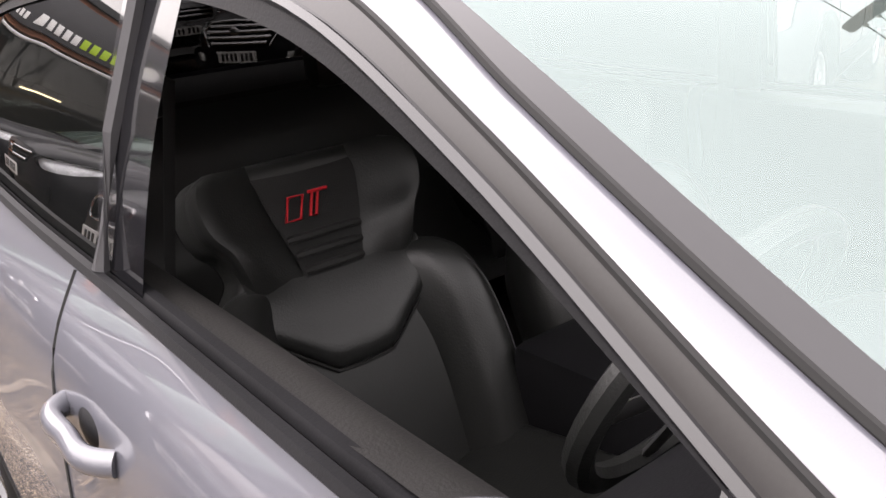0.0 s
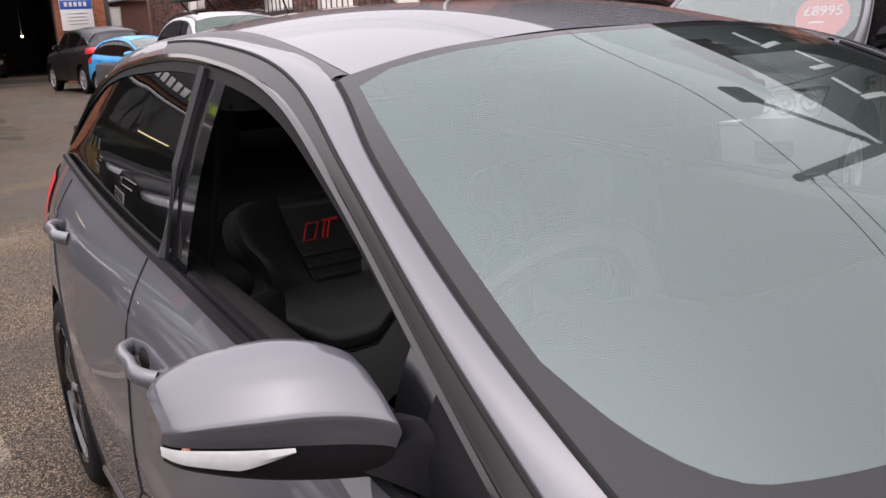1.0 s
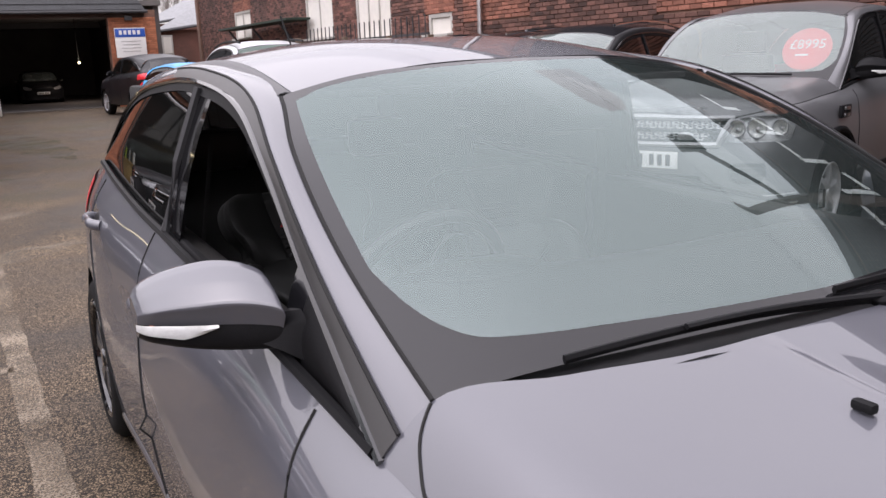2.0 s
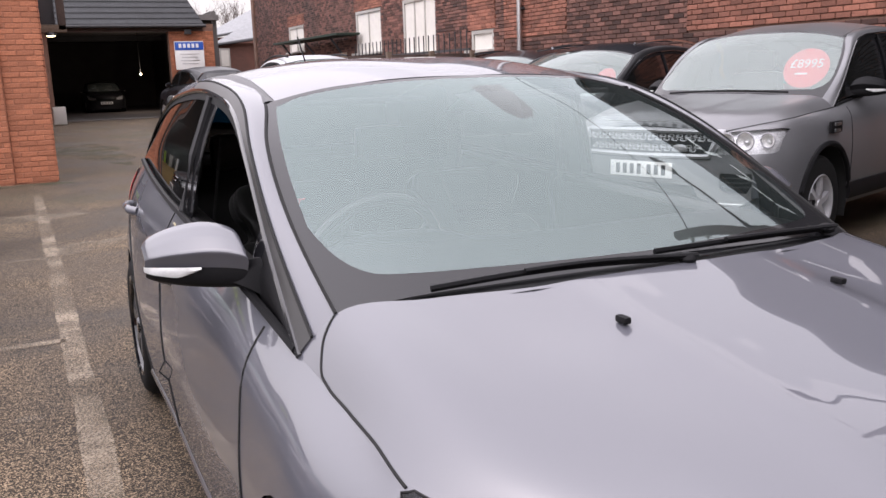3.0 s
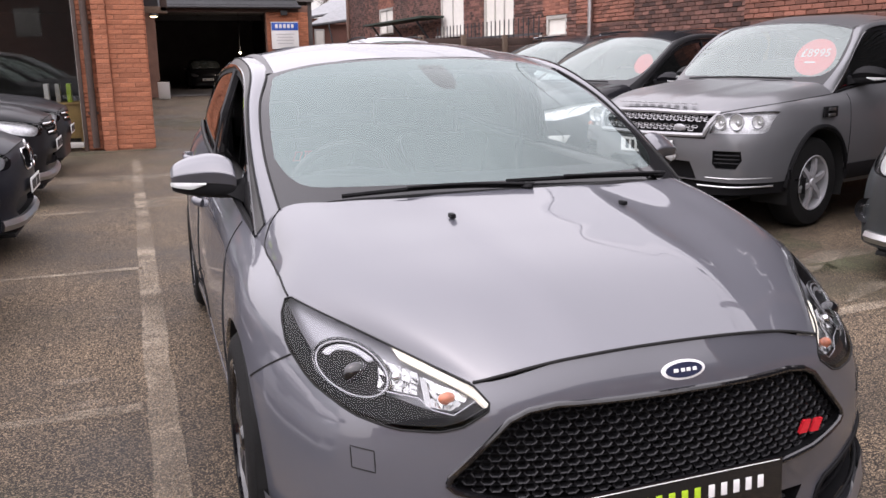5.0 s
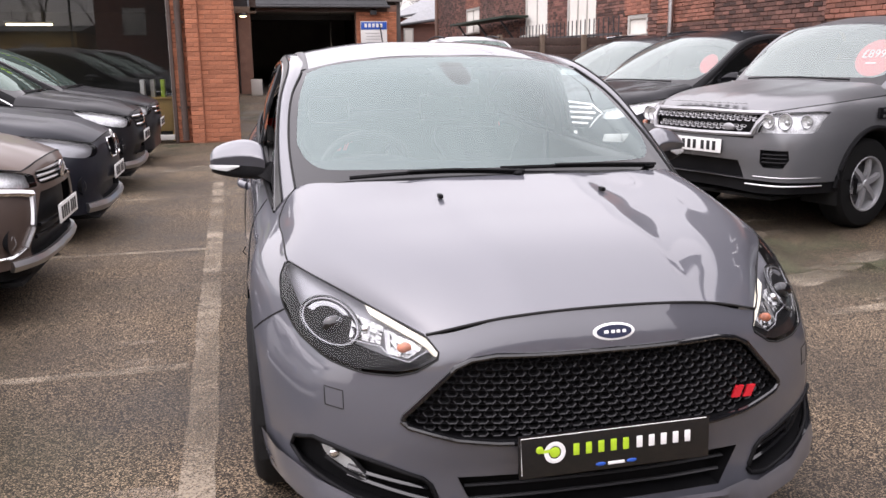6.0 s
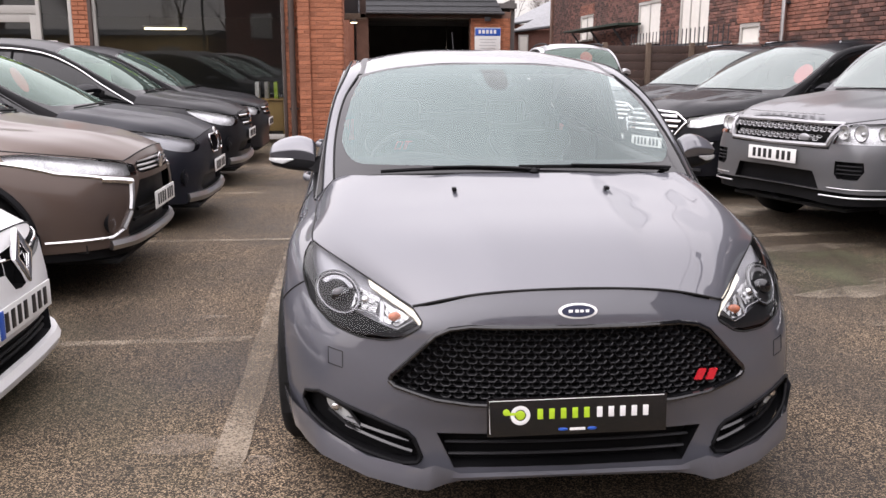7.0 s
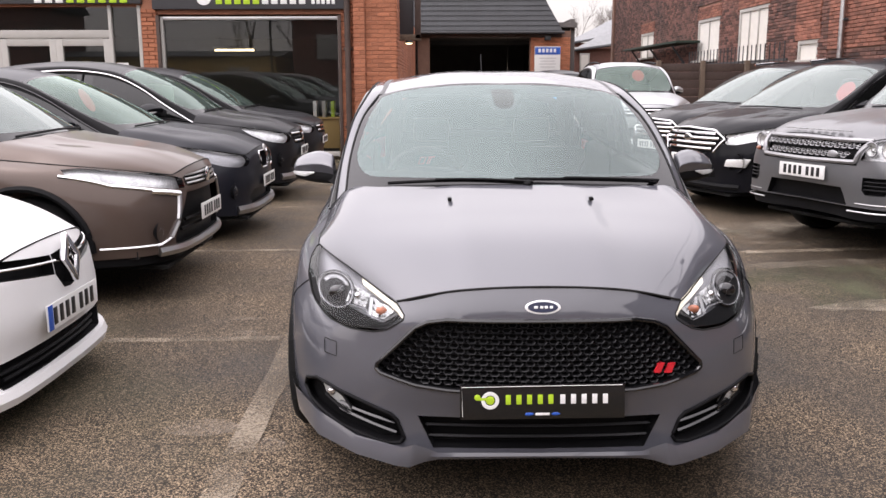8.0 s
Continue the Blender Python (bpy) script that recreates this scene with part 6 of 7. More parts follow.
def bare_tree(x, y, h, seed):
    """A leafless tree: a tapered trunk, limbs and many fine twigs."""
    r = random.Random(seed)
    t = thing("tree", "tall leafless winter tree with fine grey twigs", "tree")
    trunk, twigs = bmesh.new(), bmesh.new()

    def limb(p, d, ln, rad, depth):
        q = [p]
        for k in range(3):
            d = (d + Vector((r.uniform(-.18, .18), r.uniform(-.18, .18), r.uniform(-.02, .12)))).normalized()
            q.append(q[-1] + d * ln / 3)
        tube([tuple(c) for c in q], rad, 5 if depth < 2 else 3, trunk if depth < 2 else twigs)
        if depth < 5:
            for k in range(3 if depth < 2 else 4):
                nd = (d + Vector((r.uniform(-.9, .9), r.uniform(-.9, .9), r.uniform(-.1, .6)))).normalized()
                limb(q[r.choice((1, 2, 3))], nd, ln * r.uniform(.55, .75), rad * .5, depth + 1)
    limb(Vector((x, y, 0)), Vector((0, 0, 1)), h * .34, h * .008, 0)
    part("trunk", trunk, DARKWOOD, t)
    part("crown", twigs, DARKWOOD, t)


for x, y, h, s in ((13.0, 80, 12, 1), (15.4, 82, 13, 2), (17.4, 79, 11.5, 3), (-10, -40, 15, 4), (-16, -44, 16, 5), (-22, -38, 14, 6)):
    bare_tree(x, y, h, s)
# across the road behind the camera, seen in the shop windows
for x, y, w, d, h, nm in ((-44, -25, 13, 8, 5.6, "dark brick"), (-30, -25, 13, 8, 5.8, "red brick"), (-16, -25, 13, 8, 2.9, "yellow brick"), (-2.5, -25, 12, 8, 6.2, "dark brick"), (10.5, -25, 13, 8, 6.0, "red brick"), (24.5, -25, 13, 8, 6.0, "dark brick"), (38, -25, 12, 8, 5.8, "red brick")):
    hs = thing("house", nm + " house across the road", "house")
    part("wall", box(x, y, h / 2, w, d, h), PLY if "yellow" in nm else OLD, hs, smooth=False)
    part("roof", prism([(y - d / 2 - .4, h), (y, h + (2.6 if h > 4 else .45)), (y + d / 2 + .4, h)], 0, x - w / 2 - .3, x + w / 2 + .3), SLATE, hs, smooth=False)
    for k in range(3):
        part("window", box(x - w / 3 + k * w / 3, y + d / 2 + .02, h * .55, 1.2, .08, 1.4, .01), PVC, hs)
for x, y in ((-9, -17), (-3.5, -18)):
    lp = thing("lamp_post", "slim grey street lamp post", "street lamp")
    part("column", tube([(x, y, 0), (x, y, 7.5)], .06, 8), IRON, lp)
    part("arm", tube([(x, y, 7.5), (x, y + .9, 7.7)], .035, 6), IRON, lp)
    part("lantern", box(x, y + 1.1, 7.68, .18, .5, .1, .02), IRON, lp)


# ---- the other parked cars ----
def paint(name, c, metal=0.0, rough=0.36, coat=0.3, gloss=0.17, spec=0.2):
    m = material(name, c, rough, metal=metal, var=0.08, scale=2, fine=600, coat=coat, spec=spec)
    m.node_tree.nodes["Principled BSDF"].inputs["Coat Roughness"].default_value = gloss
    return m


P_WHITE = paint("white_car_paint", (0.72, 0.72, 0.72))
P_BROWN = paint("bronze_car_paint", (0.092, 0.066, 0.054), 0.3, 0.36, 0.5, 0.08)
P_DARKBROWN = material("dull_dark_brown", (0.035, 0.027, 0.024), 0.55, spec=0.15)
P_NAVY = paint("blue_black_paint", (0.010, 0.011, 0.016), coat=0.13)
P_BLACK = paint("black_car_paint", (0.008, 0.008, 0.010), coat=0.14)
P_GLOSS = paint("polished_black_paint", (0.008, 0.008, 0.010), 0.0, 0.25, 0.2, 0.04, 0.05)
P_BLACK2 = paint("soft_black_paint", (0.011, 0.011, 0.013), coat=0.2)
P_GREY = paint("grey_metal_paint", (0.150, 0.152, 0.158), 0.5, 0.36, 0.5, 0.20)
P_SILVER = paint("silver_car_paint", (0.45, 0.46, 0.47), 0.6)
P_BLUE = paint("bright_blue_paint", (0.03, 0.30, 0.62))
P_DARKGREEN = paint("dark_slate_paint", (0.045, 0.05, 0.052), 0.3)
HLBACK = material("lamp_silver", (0.50, 0.50, 0.50), 0.3, metal=0.4, var=0.45, scale=14)
STRIPGREY = material("lamp_grey", (0.26, 0.26, 0.27), 0.3, metal=0.3, var=0.15, scale=12)
CLEARISH = glass("car_glass", (0.48, 0.62, 0.54), 1.65, dust=0.07, dust_color=(0.42, 0.62, 0.52), sheen=(0.85, 1.0, 0.93))
REDSTICKER = material("red_sticker", (0.66, 0.022, 0.022), 0.5, var=0.05)


def lettering(txt, size, parent, m, mat):
    c = bpy.data.curves.new("lettering", "FONT")
    c.body, c.size, c.align_x, c.align_y, c.extrude = txt, size, "CENTER", "CENTER", .001
    c.materials.append(mat)
    o = new("lettering", c)
    o.parent, o.matrix_basis = parent, m
    return o


def parked(name, label, place, sh, body, lamp=None, grilles=(), slats=(), plate_z=.47, plate=PLATE_WHITE, band=None, wheel_r=.34, arch=.385, spokes=5, twin=True, badge=None, fogs=(), chrome_lines=(), sticker=None, rails=False, skid=None, clad=False, lens_back=None, plate_y=None, bars=7, crisp=False, rim=.68, mirror_mat=None, misted=True, ribs=(), pillar_mat=None):
    """A parked car: body, glass, lamps, grille, plates, mirrors, wheels and cabin."""
    root = thing(name, label, "car", place, group="parked cars in the yard")
    hl = [(.436, .672), (.460, .700), (.62, .752), (.775, .803), (.802, .765), (.803, .715), (.770, .660), (.62, .610), (.47, .632)]
    if lamp is None:
        lamp = [(p[0], p[2]) for p in sh([(x, .4, z) for x, z in hl])]
    g = shell(root, sh, body, lamp, [(p, mir) for p, mir in grilles], arch=(arch, arch), wheel_r=wheel_r, lens_back=lens_back or HLBACK, crisp=crisp, screen_glass=MISTED if misted else CLEARISH, pillar_mat=pillar_mat)
    low = g["lower"]
    top_y = sh([(0, .72, 0)])[0][1]
    fy = lambda x, z: near(low, 0, 2, abs(x), z, 1, lambda p: p[:, 1] < top_y)
    for hole, pl in g["holes"]:
        part("grille", moved(hole, (0, .05, 0)), BLACK, root)
        edge = [(x, fy(x, z), z) for x, z in pl]
        part("opening_wall", sheet(np.array([[(x, y, z) for x, y, z in edge + edge[:1]], [(x, y + .055, z) for x, y, z in edge + edge[:1]]])), BLACK, root)
    for x, z0, z1, r, mat in ribs:
        for s in (-1, 1):
            part("lamp_rib", tube([(s * (x + .02 * k), fy(x + .02 * k, z0 + (z1 - z0) * k) + .016, z0 + (z1 - z0) * k) for k in (0, .5, 1)], r, 6), mat, root)
    for z, x0, x1, r, mat, dy in slats:
        part("slat", tube([(x, fy(x, z) + dy, z) for x in np.linspace(x0, x1, 13)], r, 6, flat=1.0), mat, root)
    for pts, r, mat in chrome_lines:
        for s in (-1, 1):
            dense = straight([(x, z, 0) for x, z in pts], 8 * len(pts))
            part("trim_strip", tube([(s * x, fy(x, z) - .006, z) for x, z, _ in dense], r, 6), mat, root)
    if badge:
        bx, bz, bw, bh, mat = badge
        part("badge", ball((bx, fy(bx, bz) - .004, bz), (bw, .010, bh), 16), mat, root)
    for x, z, w, h, mat in fogs:
        for s in (-1, 1):
            f = new("fog_lamp")
            f.parent = root
            part("recess", lathe([(-.004, min(w * .72, .10)), (.002, min(w * .66, .09)), (.03, min(w * .4, .06))], (s * x, fy(x, z), z), 20, axis=1), BLACK, f)
            if w > .2:
                turn = math.degrees(math.atan2(fy(x + .1, z) - fy(x - .1, z), .2))
                blade = prism([(-s * w * .5, -h * .42), (s * w * .30, -h * .5), (s * w * .5, h * .5), (-s * w * .42, h * .38)], 1, -.012, .03, bevel=.012)
                blade.transform(pose(s * x, fy(x, z), z, 0, 0, s * turn))
                part("lens", blade, mat, f)
            else:
                part("lens", ball((s * x, fy(x, z) - .006, z), (w / 2, .022, h / 2), 14), mat, f)
    py = min(fy(0, plate_z), fy(.25, plate_z)) - .012 if plate_y is None else plate_y
    plate_bars(root, "front", (0, py, plate_z), Matrix(), INK, plate, band, bars=bars)
    rear = sh([(0, 4.36, .7)])[0]
    plate_bars(root, "rear", (0, rear[1] + .012, rear[2]), pose(0, 0, 0, 0, 0, 180), INK, PLATE_YELLOW)
    shift = sh([(.79, 1.44, .925)])[0] - np.array((.79, 1.44, .925))
    for s in (-1, 1):
        m = door_mirror(root, s)
        m.matrix_basis = Matrix.Translation((s * shift[0], shift[1], shift[2] + .01))
        for c in m.children:
            if c.name.startswith("mirror_cap"):
                c.data.materials[0] = mirror_mat or body
        for y in (g["fy"], g["ry"]):
            wheel(root, sh.half - .15, y, wheel_r, s, WHEELSILVER, spokes, wheel_r * rim, .225, twin)
        for y, z in ((2.40, .842), (3.36, .888)):
            p = sh([(.885, y, z)])[0]
            part("handle_bar", tube(spline([(s * (p[0] - .01), p[1] - .10, p[2]), (s * (p[0] + .025), p[1], p[2]), (s * (p[0] - .01), p[1] + .10, p[2])], 9), .013, 6), body, root)
        for line in (((1.33, .22), (1.30, .5), (1.345, .86)), ((2.505, .22), (2.55, .6), (2.60, .93))):
            pts = [sh([(0, y, z)])[0] for y, z, _ in spline([(y, z, 0) for y, z in line], 14)]
            part("shut_line", tube([(s * (near(low, 1, 2, q[1], q[2], 0, lambda p: p[:, 0] > .6 * sh.half) + .0005), q[1], q[2]) for q in pts], .004, 5), GAP, root)
        part("shut_line", tube([(s * (x + .001), y, z) for x, y, z in knots(sh(BONNET[-1]), 24)], .004, 5), GAP, root)
        part("shut_line", tube([(s * x, y - .001, z) for x, y, z in knots(sh([c[0] for c in BONNET]), 24)], .004, 5), GAP, root)
        if rails:
            r = [(x * s * 1.0, y, z + .045) for x, y, z in knots(sh([(.54, 2.1, 1.40), (.545, 2.6, 1.43), (.54, 3.2, 1.42), (.53, 3.7, 1.36)]), 16)]
            part("roof_rail", tube(r, .016, 8), CHROME if rails == 2 else BLACK, root)
        seat_at = sh([(.36, 2.55, .75)])[0]
        part("seat", box(s * seat_at[0], seat_at[1], seat_at[2], .46, .16, .72, .06, m=None), LEATHER, root)
        part("headrest", box(s * seat_at[0], seat_at[1] + .06, seat_at[2] + .46, .26, .09, .18, .035), LEATHER, root)
        if clad:
            part("cladding", tube([(s * (near(low, 1, 2, y, sh.zs[1] + .10, 0, lambda p: p[:, 0] > .6 * sh.half) + .006), y, sh.zs[1] + .10) for y in np.linspace(g["fy"] + arch, g["ry"] - arch, 14)], .03, 6, flat=2.4), BLACK, root)
            for cy in (g["fy"], g["ry"]):
                ring = [(s * (near(low, 1, 2, y, z, 0, lambda p: p[:, 0] > .6 * sh.half) + .003), y, z) for y, z in ring_points(cy, wheel_r + .008, arch + .015, 40) if z > sh.zs[1] + .02]
                ring.sort(key=lambda q: math.atan2(q[2] - wheel_r, q[1] - cy))
                part("arch_trim", tube(ring, .022, 6), BLACK, root)
    # unseen tray, made large to block light and darken the ground beneath
    part("undertray", box(0, sh([(0, .75, 0)])[0][1], sh.zs[1] * .86, sh.half * 1.3, 1.25, .03, .01), GAP, root)
    dash = sh([(0, 1.45, .95)])[0]
    part("dashboard", box(0, dash[1], dash[2] - .06, sh.half * 1.5, .7, .14, .05), BLACK, root)
    wip = knots(sh([(-.50, 1.08, .978), (0, 1.02, .995), (.5, 1.07, .983)]), 16)
    part("wiper", tube([(x, y, z + .008) for x, y, z in wip], .009, 6), BLACK, root)
    if skid:
        z, r, mat = skid
        part("skid_plate", tube([(x, fy(x, z) - .010, z) for x in np.linspace(-sh.half * .75, sh.half * .75, 19)], r, 6, flat=1.5), mat, root)
    if sticker:
        x, yv, txt = sticker
        yv += .06
        p = near(g["screen"], 0, 1, abs(x), yv, 2, lambda q: q[:, 0] > -1)
        st = new("price_sticker")
        st.parent = root
        st.matrix_basis = pose(x, yv, p - .115, 62, 0, 0)
        part("disc", ball((0, 0, 0), (.185, .175, .002) if txt else (.12, .12, .002), 28), REDSTICKER, st, "red oval price sticker")
        if txt:
            lettering(txt, .108, st, pose(0, .035, .004), PLATE_WHITE)
            part("small_bar", box(-.03, -.05, .003, .10, .014, .001), PLATE_WHITE, st)
    return root, g, fy


def left(y, x=-2.0, turn=90):
    return pose(x, y, 0, 0, 0, turn)


# white hatchback, nearest in the left-hand row
root, g, fy = parked("hatchback_car", "white hatchback with a black grille bar and diamond emblem", left(1.15, -1.93), Shape(.905, (0, .90, 1.17, 1.99, 3.55, 4.3), (0, .19, .69, .93, 1.47)), P_WHITE,
    grilles=[([(.115, .690), (.45, .722), (.50, .705), (.44, .645), (.115, .605)], True), ([(0, .700), (.11, .690), (.11, .605), (.05, .535), (0, .53)], False), ([(0, .335), (.50, .345), (.56, .30), (.48, .215), (0, .205)], False), ([(.60, .40), (.80, .44), (.82, .36), (.78, .25), (.62, .24)], True)],
    slats=[(.275, -.46, .46, .010, BLACK, .03), (.245, -.44, .44, .010, BLACK, .03)], plate_z=.445, band=BLUE, fogs=[(.70, .33, .10, .05, LENS)], skid=(.185, .026, P_WHITE), wheel_r=.315, arch=.345)
part("trim_strip", tube([(x, fy(x, .655 + abs(x) * .07) - .002, .655 + abs(x) * .07) for x in np.linspace(-.45, .45, 15)], .006, 6), CHROME, root)
emb = new("emblem")
emb.parent = root
emb.matrix_basis = pose(0, fy(0, .65) - .022, .660, -10)
for s in (-1, 1):
    part("emblem_bar", prism([(0, .11), (s * .085, 0), (0, -.11), (0, -.060), (s * .045, 0), (0, .060)], 1, -.012, .012, bevel=.004), CHROME, emb)

# bronze people carrier
root, g, fy = parked("suv_car", "bronze brown crossover with a chrome shield front", left(3.60, -1.94), Shape(.905, (0, .95, 1.22, 2.05, 3.62, 4.68), (0, .24, .80, 1.02, 1.68), .25), P_BROWN,
    lamp=[(.40, .715), (.40, .780), (.46, .800), (.62, .835), (.775, .885), (.83, .875), (.84, .835), (.76, .775), (.60, .735), (.48, .715)], crisp=True,
    grilles=[([(0, .815), (.36, .795), (.385, .775), (.385, .735), (.34, .720), (0, .720)], False), ([(0, .690), (.44, .680), (.47, .60), (.50, .50), (.56, .41), (.52, .345), (0, .345)], False), ([(0, .330), (.60, .345), (.86, .350), (.90, .30), (.90, .24), (0, .24)], False)],
    slats=[(.795, -.34, .34, .009, SATIN, .012), (.765, -.36, .36, .009, SATIN, .012), (.737, -.35, .35, .009, SATIN, .012), (.50, -.40, .40, .012, BLACK, .02), (.44, -.44, .44, .012, BLACK, .02)], plate_z=.53,
    chrome_lines=[([(.845, .840), (.78, .770), (.62, .718), (.50, .694)], .013, CHROME), ([(.66, .722), (.56, .704), (.47, .684)], .021, CHROME), ([(.47, .684), (.485, .62), (.52, .50), (.58, .41)], .017, SATIN), ([(.58, .41), (.66, .375), (.85, .375)], .009, CHROME)], fogs=[(.66, .455, .095, .075, LENS)], skid=(.325, .022, SATIN), badge=(0, .765, .06, .055, CHROME), wheel_r=.35, arch=.395, clad=True, pillar_mat=P_DARKBROWN)

# blue-black compact crossover with twin grilles
root, g, fy = parked("suv_car", "blue black crossover with twin oval grilles", left(5.78, -1.94), Shape(.90, (0, .88, 1.22, 2.05, 3.60, 4.46), (0, .22, .75, .985, 1.56), .2), P_NAVY, lens_back=STRIPGREY,
    grilles=[([(.035, .755), (.06, .775), (.22, .770), (.245, .745), (.235, .640), (.21, .625), (.07, .625), (.04, .645)], True), ([(0, .44), (.42, .44), (.50, .36), (.44, .31), (0, .31)], False)],
    chrome_lines=[([(.035, .755), (.06, .778), (.22, .774), (.248, .745), (.236, .640), (.21, .622), (.07, .622), (.038, .645), (.035, .755)], .007, CHROME)], plate_z=.50, fogs=[(.68, .45, .10, .09, LENS)], skid=(.275, .028, SATIN), wheel_r=.335, arch=.38, badge=(0, .80, .035, .03, WHITE), clad=True, pillar_mat=BLACK, misted=False, sticker=(-.1, 1.62, ""))

# black tall crossover
root, g, fy = parked("suv_car", "black family crossover with chrome window line", left(8.35, -1.98), Shape(.91, (0, .92, 1.20, 2.05, 3.55, 4.55), (0, .22, .80, 1.03, 1.67), .15), P_BLACK,
    grilles=[([(0, .83), (.34, .85), (.44, .80), (.36, .68), (0, .67)], False), ([(0, .50), (.45, .50), (.50, .40), (0, .38)], False)],
    slats=[(.80, -.38, .38, .012, CHROME, .01), (.75, -.36, .36, .010, BLACK, .012), (.71, -.34, .34, .012, CHROME, .01)], plate_z=.58, fogs=[(.66, .50, .12, .07, LENS)], skid=(.30, .028, SATIN), wheel_r=.345, arch=.39, badge=(0, .76, .05, .04, CHROME), clad=True, pillar_mat=BLACK, misted=False)
for s in (-1, 1):
    part("window_strip", tube([(s * (x + .010), y, z) for x, y, z in knots(Shape(.91, (0, .92, 1.20, 2.05, 3.55, 4.55), (0, .22, .80, 1.03, 1.67))(PILLAR_OUT), 40)], .010, 6), CHROME, root)
part("price_card", box(.74, 2.05, 1.24, .02, .42, .30, .004), PLATE_WHITE, root)

root, g, fy = parked("suv_car", "black estate car parked beside the shop window", left(10.75, -2.02), Shape(.90, (0, .92, 1.20, 2.05, 3.55, 4.55), (0, .22, .78, 1.01, 1.64), .15), P_BLACK2,
    grilles=[([(0, .80), (.36, .82), (.42, .77), (.34, .67), (0, .66)], False)], slats=[(.77, -.36, .36, .012, CHROME, .01), (.71, -.33, .33, .012, CHROME, .01)], plate_z=.56, fogs=[(.66, .48, .12, .07, LENS)], wheel_r=.34, arch=.385, clad=True, pillar_mat=BLACK, misted=False)

# grey off-roader in the right-hand row
LR_SHAPE = Shape(.945, (0, 1.00, 1.36, 1.95, 3.60, 4.5), (0, .32, .92, 1.13, 1.74), 1.1)
root, g, fy = parked("off_roader_car", "grey metallic boxy off-roader with a silver mesh grille", pose(2.72, 4.56, 0, 0, 0, -71.4), LR_SHAPE, P_GREY,
    lamp=[(.550, .800), (.600, .945), (.70, .953), (.84, .962), (.868, .955), (.870, .815), (.855, .800)], crisp=True, rim=.60, clad=True, lens_back=HLBACK, mirror_mat=BLACK,
    grilles=[([(0, .945), (.545, .938), (.490, .795), (0, .790)], False), ([(.59, .67), (.78, .67), (.79, .60), (.76, .535), (.62, .535), (.59, .57)], True), ([(0, .58), (.40, .575), (.46, .44), (0, .44)], False), ([(0, .435), (.60, .432), (.94, .425), (.94, .30), (0, .30)], False)],
    slats=[(.462, .54, .90, .004, SATIN, -.002), (.462, -.90, -.54, .004, SATIN, -.002), (.398, .48, .90, .007, SATIN, -.006), (.398, -.90, -.48, .007, SATIN, -.006), (.765, -.52, .52, .010, BLACK, -.003), (.575, .60, .77, .008, BLACK, .012), (.605, .60, .77, .008, BLACK, .012), (.635, .60, .77, .008, BLACK, .012), (.575, -.77, -.60, .008, BLACK, .012), (.605, -.77, -.60, .008, BLACK, .012), (.635, -.77, -.60, .008, BLACK, .012)],
    chrome_lines=[([(0, .955), (.568, .948), (.54, .87), (.508, .783), (0, .776)], .018, SOFTSILVER)], plate_z=.675, wheel_r=.365, arch=.43, spokes=6, twin=False, badge=(.30, .835, .055, .028, SOFTSILVER), sticker=(.46, 1.60, "£8995"), bars=7)
for z in (.908, .835):
    mesh = honeycomb([(-.48 - (z - .87), z - .014), (.48 + (z - .87), z - .014), (.48 + (z - .87), z + .016), (-.48 - (z - .87), z + .016)], lambda x, zz: fy(x, zz) + .008, .064, .025, .60)
    part("grille_bar", mesh, SOFTSILVER, root, "perforated silver grille bar", smooth=False)
for s in (-1, 1):
    for x, r in ((.61, .055), (.715, .062), (.815, .050)):
        part("lamp_bowl", lathe([(-.004, r), (.004, r * .92), (.03, r * .5), (.034, .002)], (s * x, fy(x, .87) + .012, .885), 24, axis=1), LAMPWHITE, root)
        part("lamp_bulb", ball((s * x, fy(x, .87) + .036, .875), (r * .35, .02, r * .35), 12), SATIN, root)
        part("lamp_ring", tube([(s * x + r * math.cos(a), fy(x, .87) + .010, .885 + r * math.sin(a)) for a in np.linspace(0, 2 * math.pi, 28, endpoint=False)], .005, 6, closed=True), STRIPGREY, root)
    part("side_vent", box(s * .945, 1.10, .93, .02, .20, .085, .006, m=None), BLACK, root)
    for k in range(2):
        part("vent_bar", box(s * .958, 1.10, .905 + k * .045, .012, .10, .022, .003), SATIN, root)
for k in range(10):
    x = -.36 + k * .08
    part("bonnet_bar", box(x, fy(x, .985) + .035, 1.012, .05, .03, .004), SATIN, root)
part("indicator_lamp", ball((-.80, fy(.80, .80) - .004, .80), (.03, .01, .02), 10), AMBER, root)

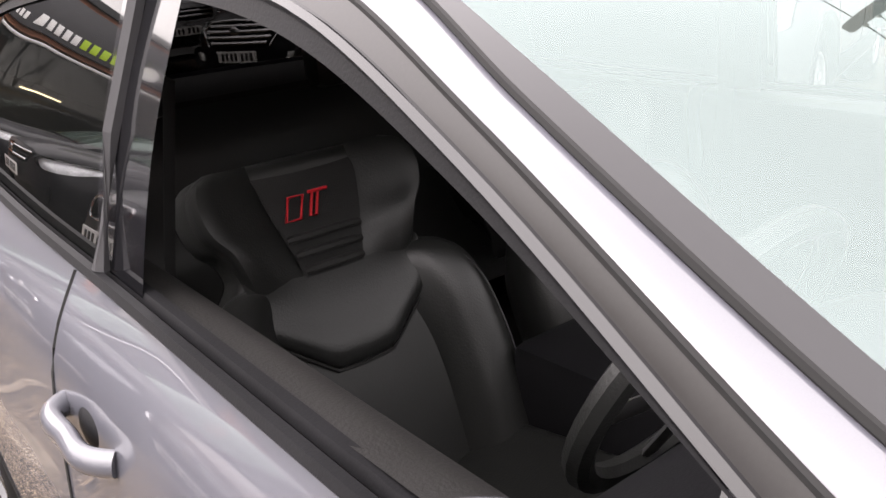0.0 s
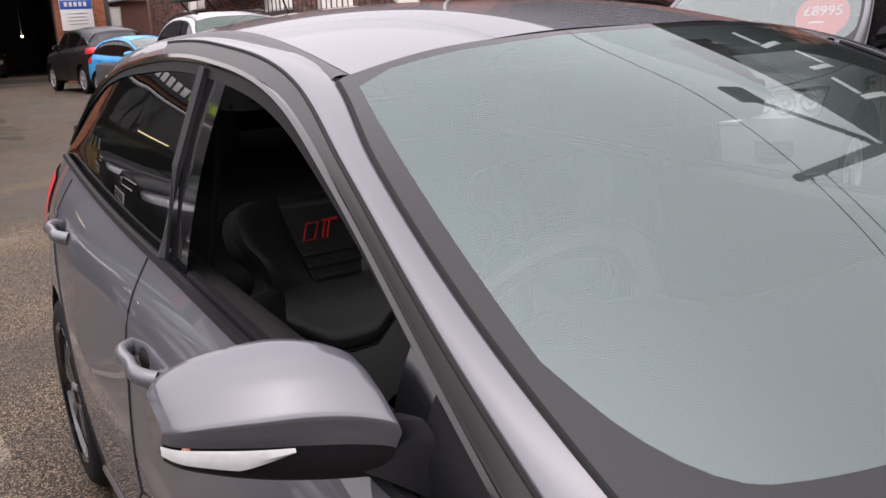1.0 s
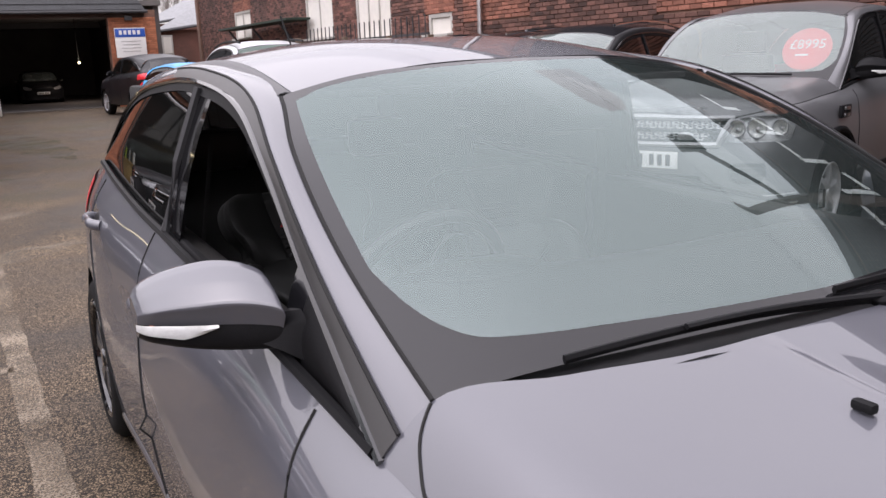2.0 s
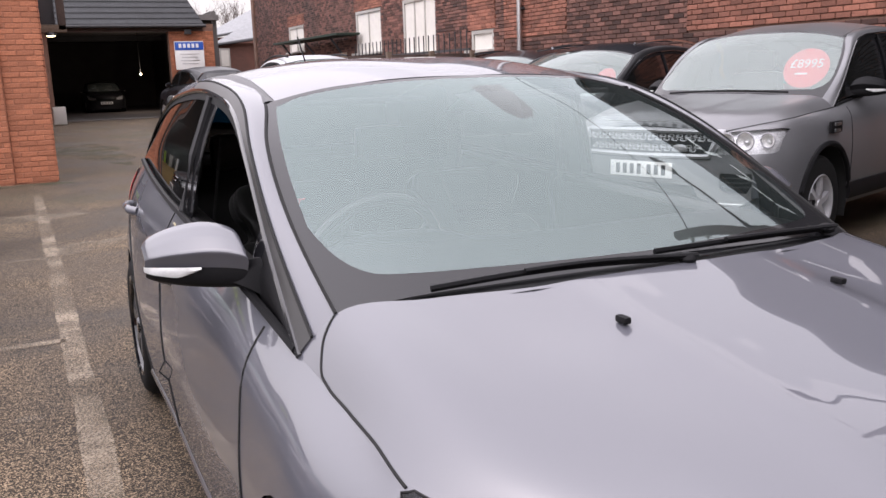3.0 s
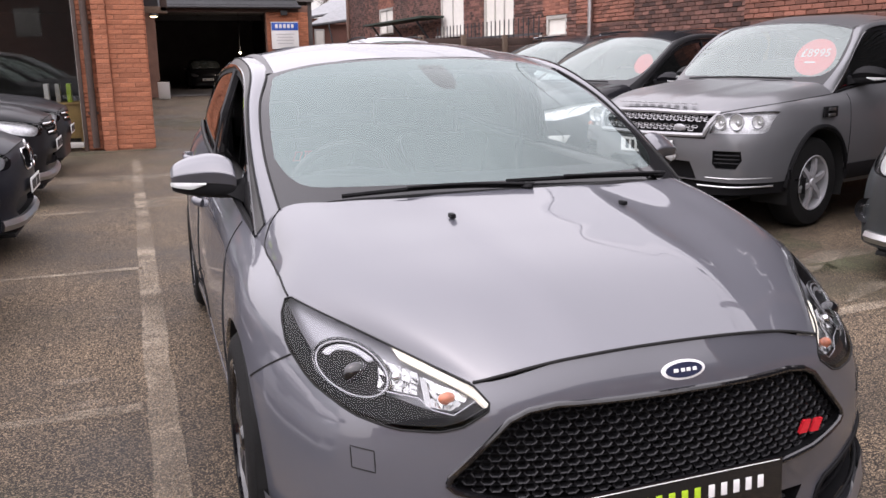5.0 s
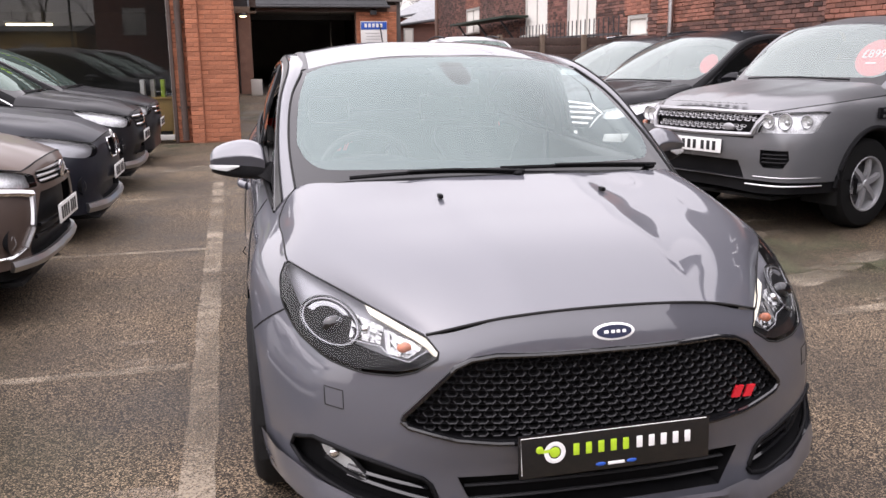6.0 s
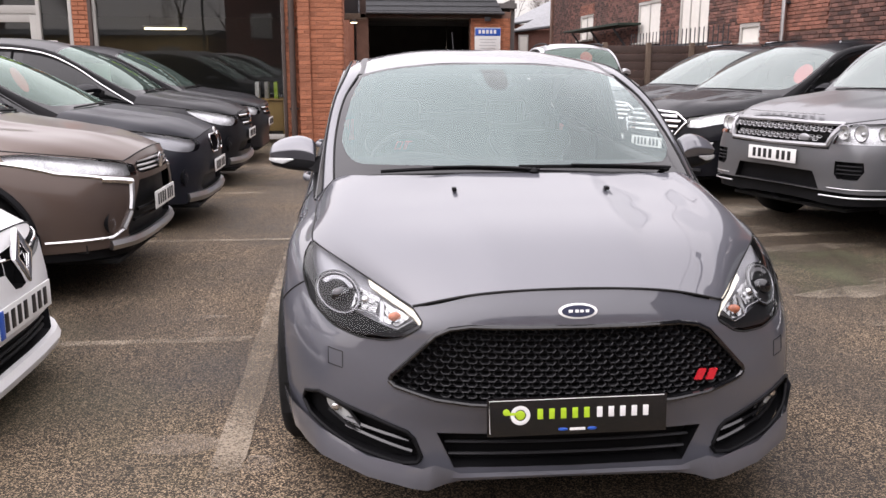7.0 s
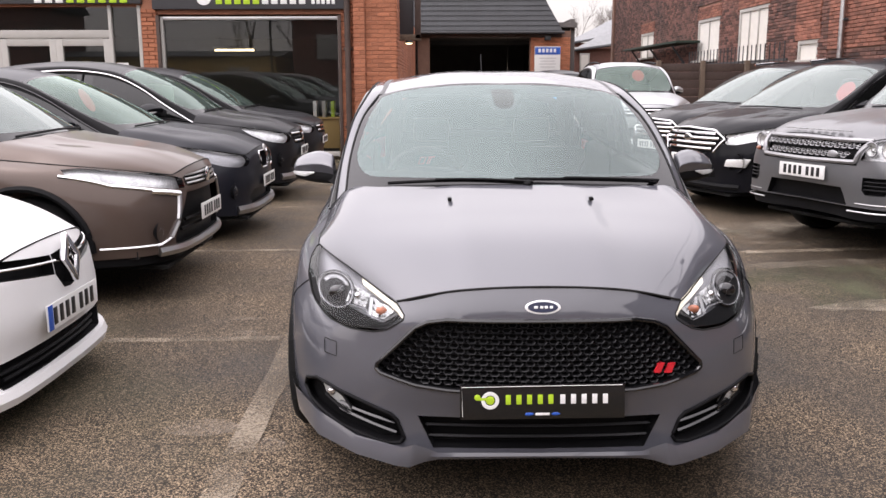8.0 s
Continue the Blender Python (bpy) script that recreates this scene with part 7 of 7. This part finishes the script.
# black crossovers further along the right-hand row
SF = Shape(.94, (0, .92, 1.25, 2.10, 3.62, 4.69), (0, .24, .84, 1.06, 1.68), .2)
for x, y, p, lbl, sp in ((2.46, 7.0, P_GLOSS, "glossy black crossover with a chrome slatted hexagonal grille", (.52, 1.66, "")), (2.60, 9.25, P_GLOSS, "black crossover with a chrome winged grille", None)):
    root, g, fy = parked("suv_car", lbl, pose(x, y, 0, 0, 0, -70.0), SF, p,
        lamp=[(.455, .800), (.49, .850), (.62, .892), (.78, .938), (.85, .940), (.855, .88), (.79, .795), (.64, .745), (.52, .745)], crisp=True, lens_back=LAMPWHITE, ribs=((.56, .765, .850, .007, SATIN), (.70, .800, .890, .007, SATIN)),
        grilles=[([(0, .905), (.36, .885), (.50, .80), (.40, .665), (.30, .640), (0, .635)], False), ([(0, .46), (.40, .46), (.44, .38), (0, .36)], False), ([(.56, .58), (.80, .62), (.84, .56), (.80, .50), (.60, .48)], True)],
        slats=[(.855, -.38, .38, .015, CHROME, .004), (.80, -.44, .44, .017, CHROME, .004), (.745, -.42, .42, .017, CHROME, .004), (.69, -.37, .37, .015, CHROME, .004)],
        chrome_lines=[([(0, .912), (.36, .892), (.51, .80), (.40, .655)], .010, CHROME)], plate_z=.56, fogs=[(.67, .555, .28, .095, LAMPWHITE)], badge=(0, .80, .07, .045, CHROME), wheel_r=.355, arch=.40, sticker=sp, rails=2, skid=(.30, .02, BLACK), clad=True, pillar_mat=BLACK)

# dark car at the near end of that row
root, g, fy = parked("hatchback_car", "dark slate coloured car with round fog lamps", pose(3.16, 1.92, 0, 0, 0, -71.4), Shape(.90, (0, .90, 1.2, 2.0, 3.55, 4.4), (0, .21, .74, .98, 1.52), .2), P_DARKGREEN,
    grilles=[([(0, .70), (.36, .70), (.42, .62), (0, .58)], False), ([(0, .44), (.50, .44), (.52, .32), (0, .30)], False)], slats=[(.66, -.36, .36, .012, CHROME, .01)], plate_z=.50, fogs=[(.70, .42, .11, .11, LENS)], skid=(.27, .025, SATIN))

# silver off-roader facing down the yard
root, g, fy = parked("off_roader_car", "silver off-roader with roof rails facing down the yard", pose(3.48, 12.6, 0), Shape(.93, (0, .88, 1.35, 1.95, 3.6, 4.75), (0, .34, .95, 1.17, 1.79), .7), P_SILVER,
    lamp=[(.56, .80), (.55, .955), (.70, .975), (.86, .985), (.875, .94), (.87, .82), (.84, .80)], grilles=[([(0, .95), (.50, .945), (.46, .80), (0, .79)], False), ([(0, .60), (.5, .60), (.52, .46), (0, .45)], False)], slats=[(.91, -.48, .48, .016, CHROME, .004), (.85, -.47, .47, .016, CHROME, .004)], plate_z=.66, wheel_r=.36, arch=.42, rails=1, sticker=(.15, 1.72, ""), misted=False)

# beyond: black off-roader seen from behind, small blue car, and a dark car inside the workshop
root, g, fy = parked("off_roader_car", "black off-roader seen from behind with a yellow plate", pose(3.45, 30.2, 0, 0, 0, 188), Shape(.98, (0, .9, 1.35, 2.0, 3.7, 4.85), (0, .34, .98, 1.20, 1.80), .6), P_BLACK, wheel_r=.38, arch=.43)
part("bumper_panel", box(0, 4.80, .98, 1.5, .08, .42, .03), P_SILVER, root)
plate_bars(root, "rear", (0, 4.86, .98), pose(0, 0, 0, 0, 0, 180), INK, PLATE_YELLOW)
parked("hatchback_car", "small bright blue hatchback", pose(5.1, 22.6, 0, 0, 0, 20), Shape(.86, (0, .8, 1.1, 1.9, 3.2, 3.9), (0, .19, .72, .98, 1.50)), P_BLUE, grilles=[([(0, .66), (.4, .66), (.4, .60), (0, .58)], False)], wheel_r=.30, arch=.335)
parked("hatchback_car", "dark saloon standing inside the unlit workshop", pose(1.85, 42.5, 0), Shape(), P_BLACK2, grilles=[([(0, .66), (.4, .66), (.4, .56), (0, .55)], False)])
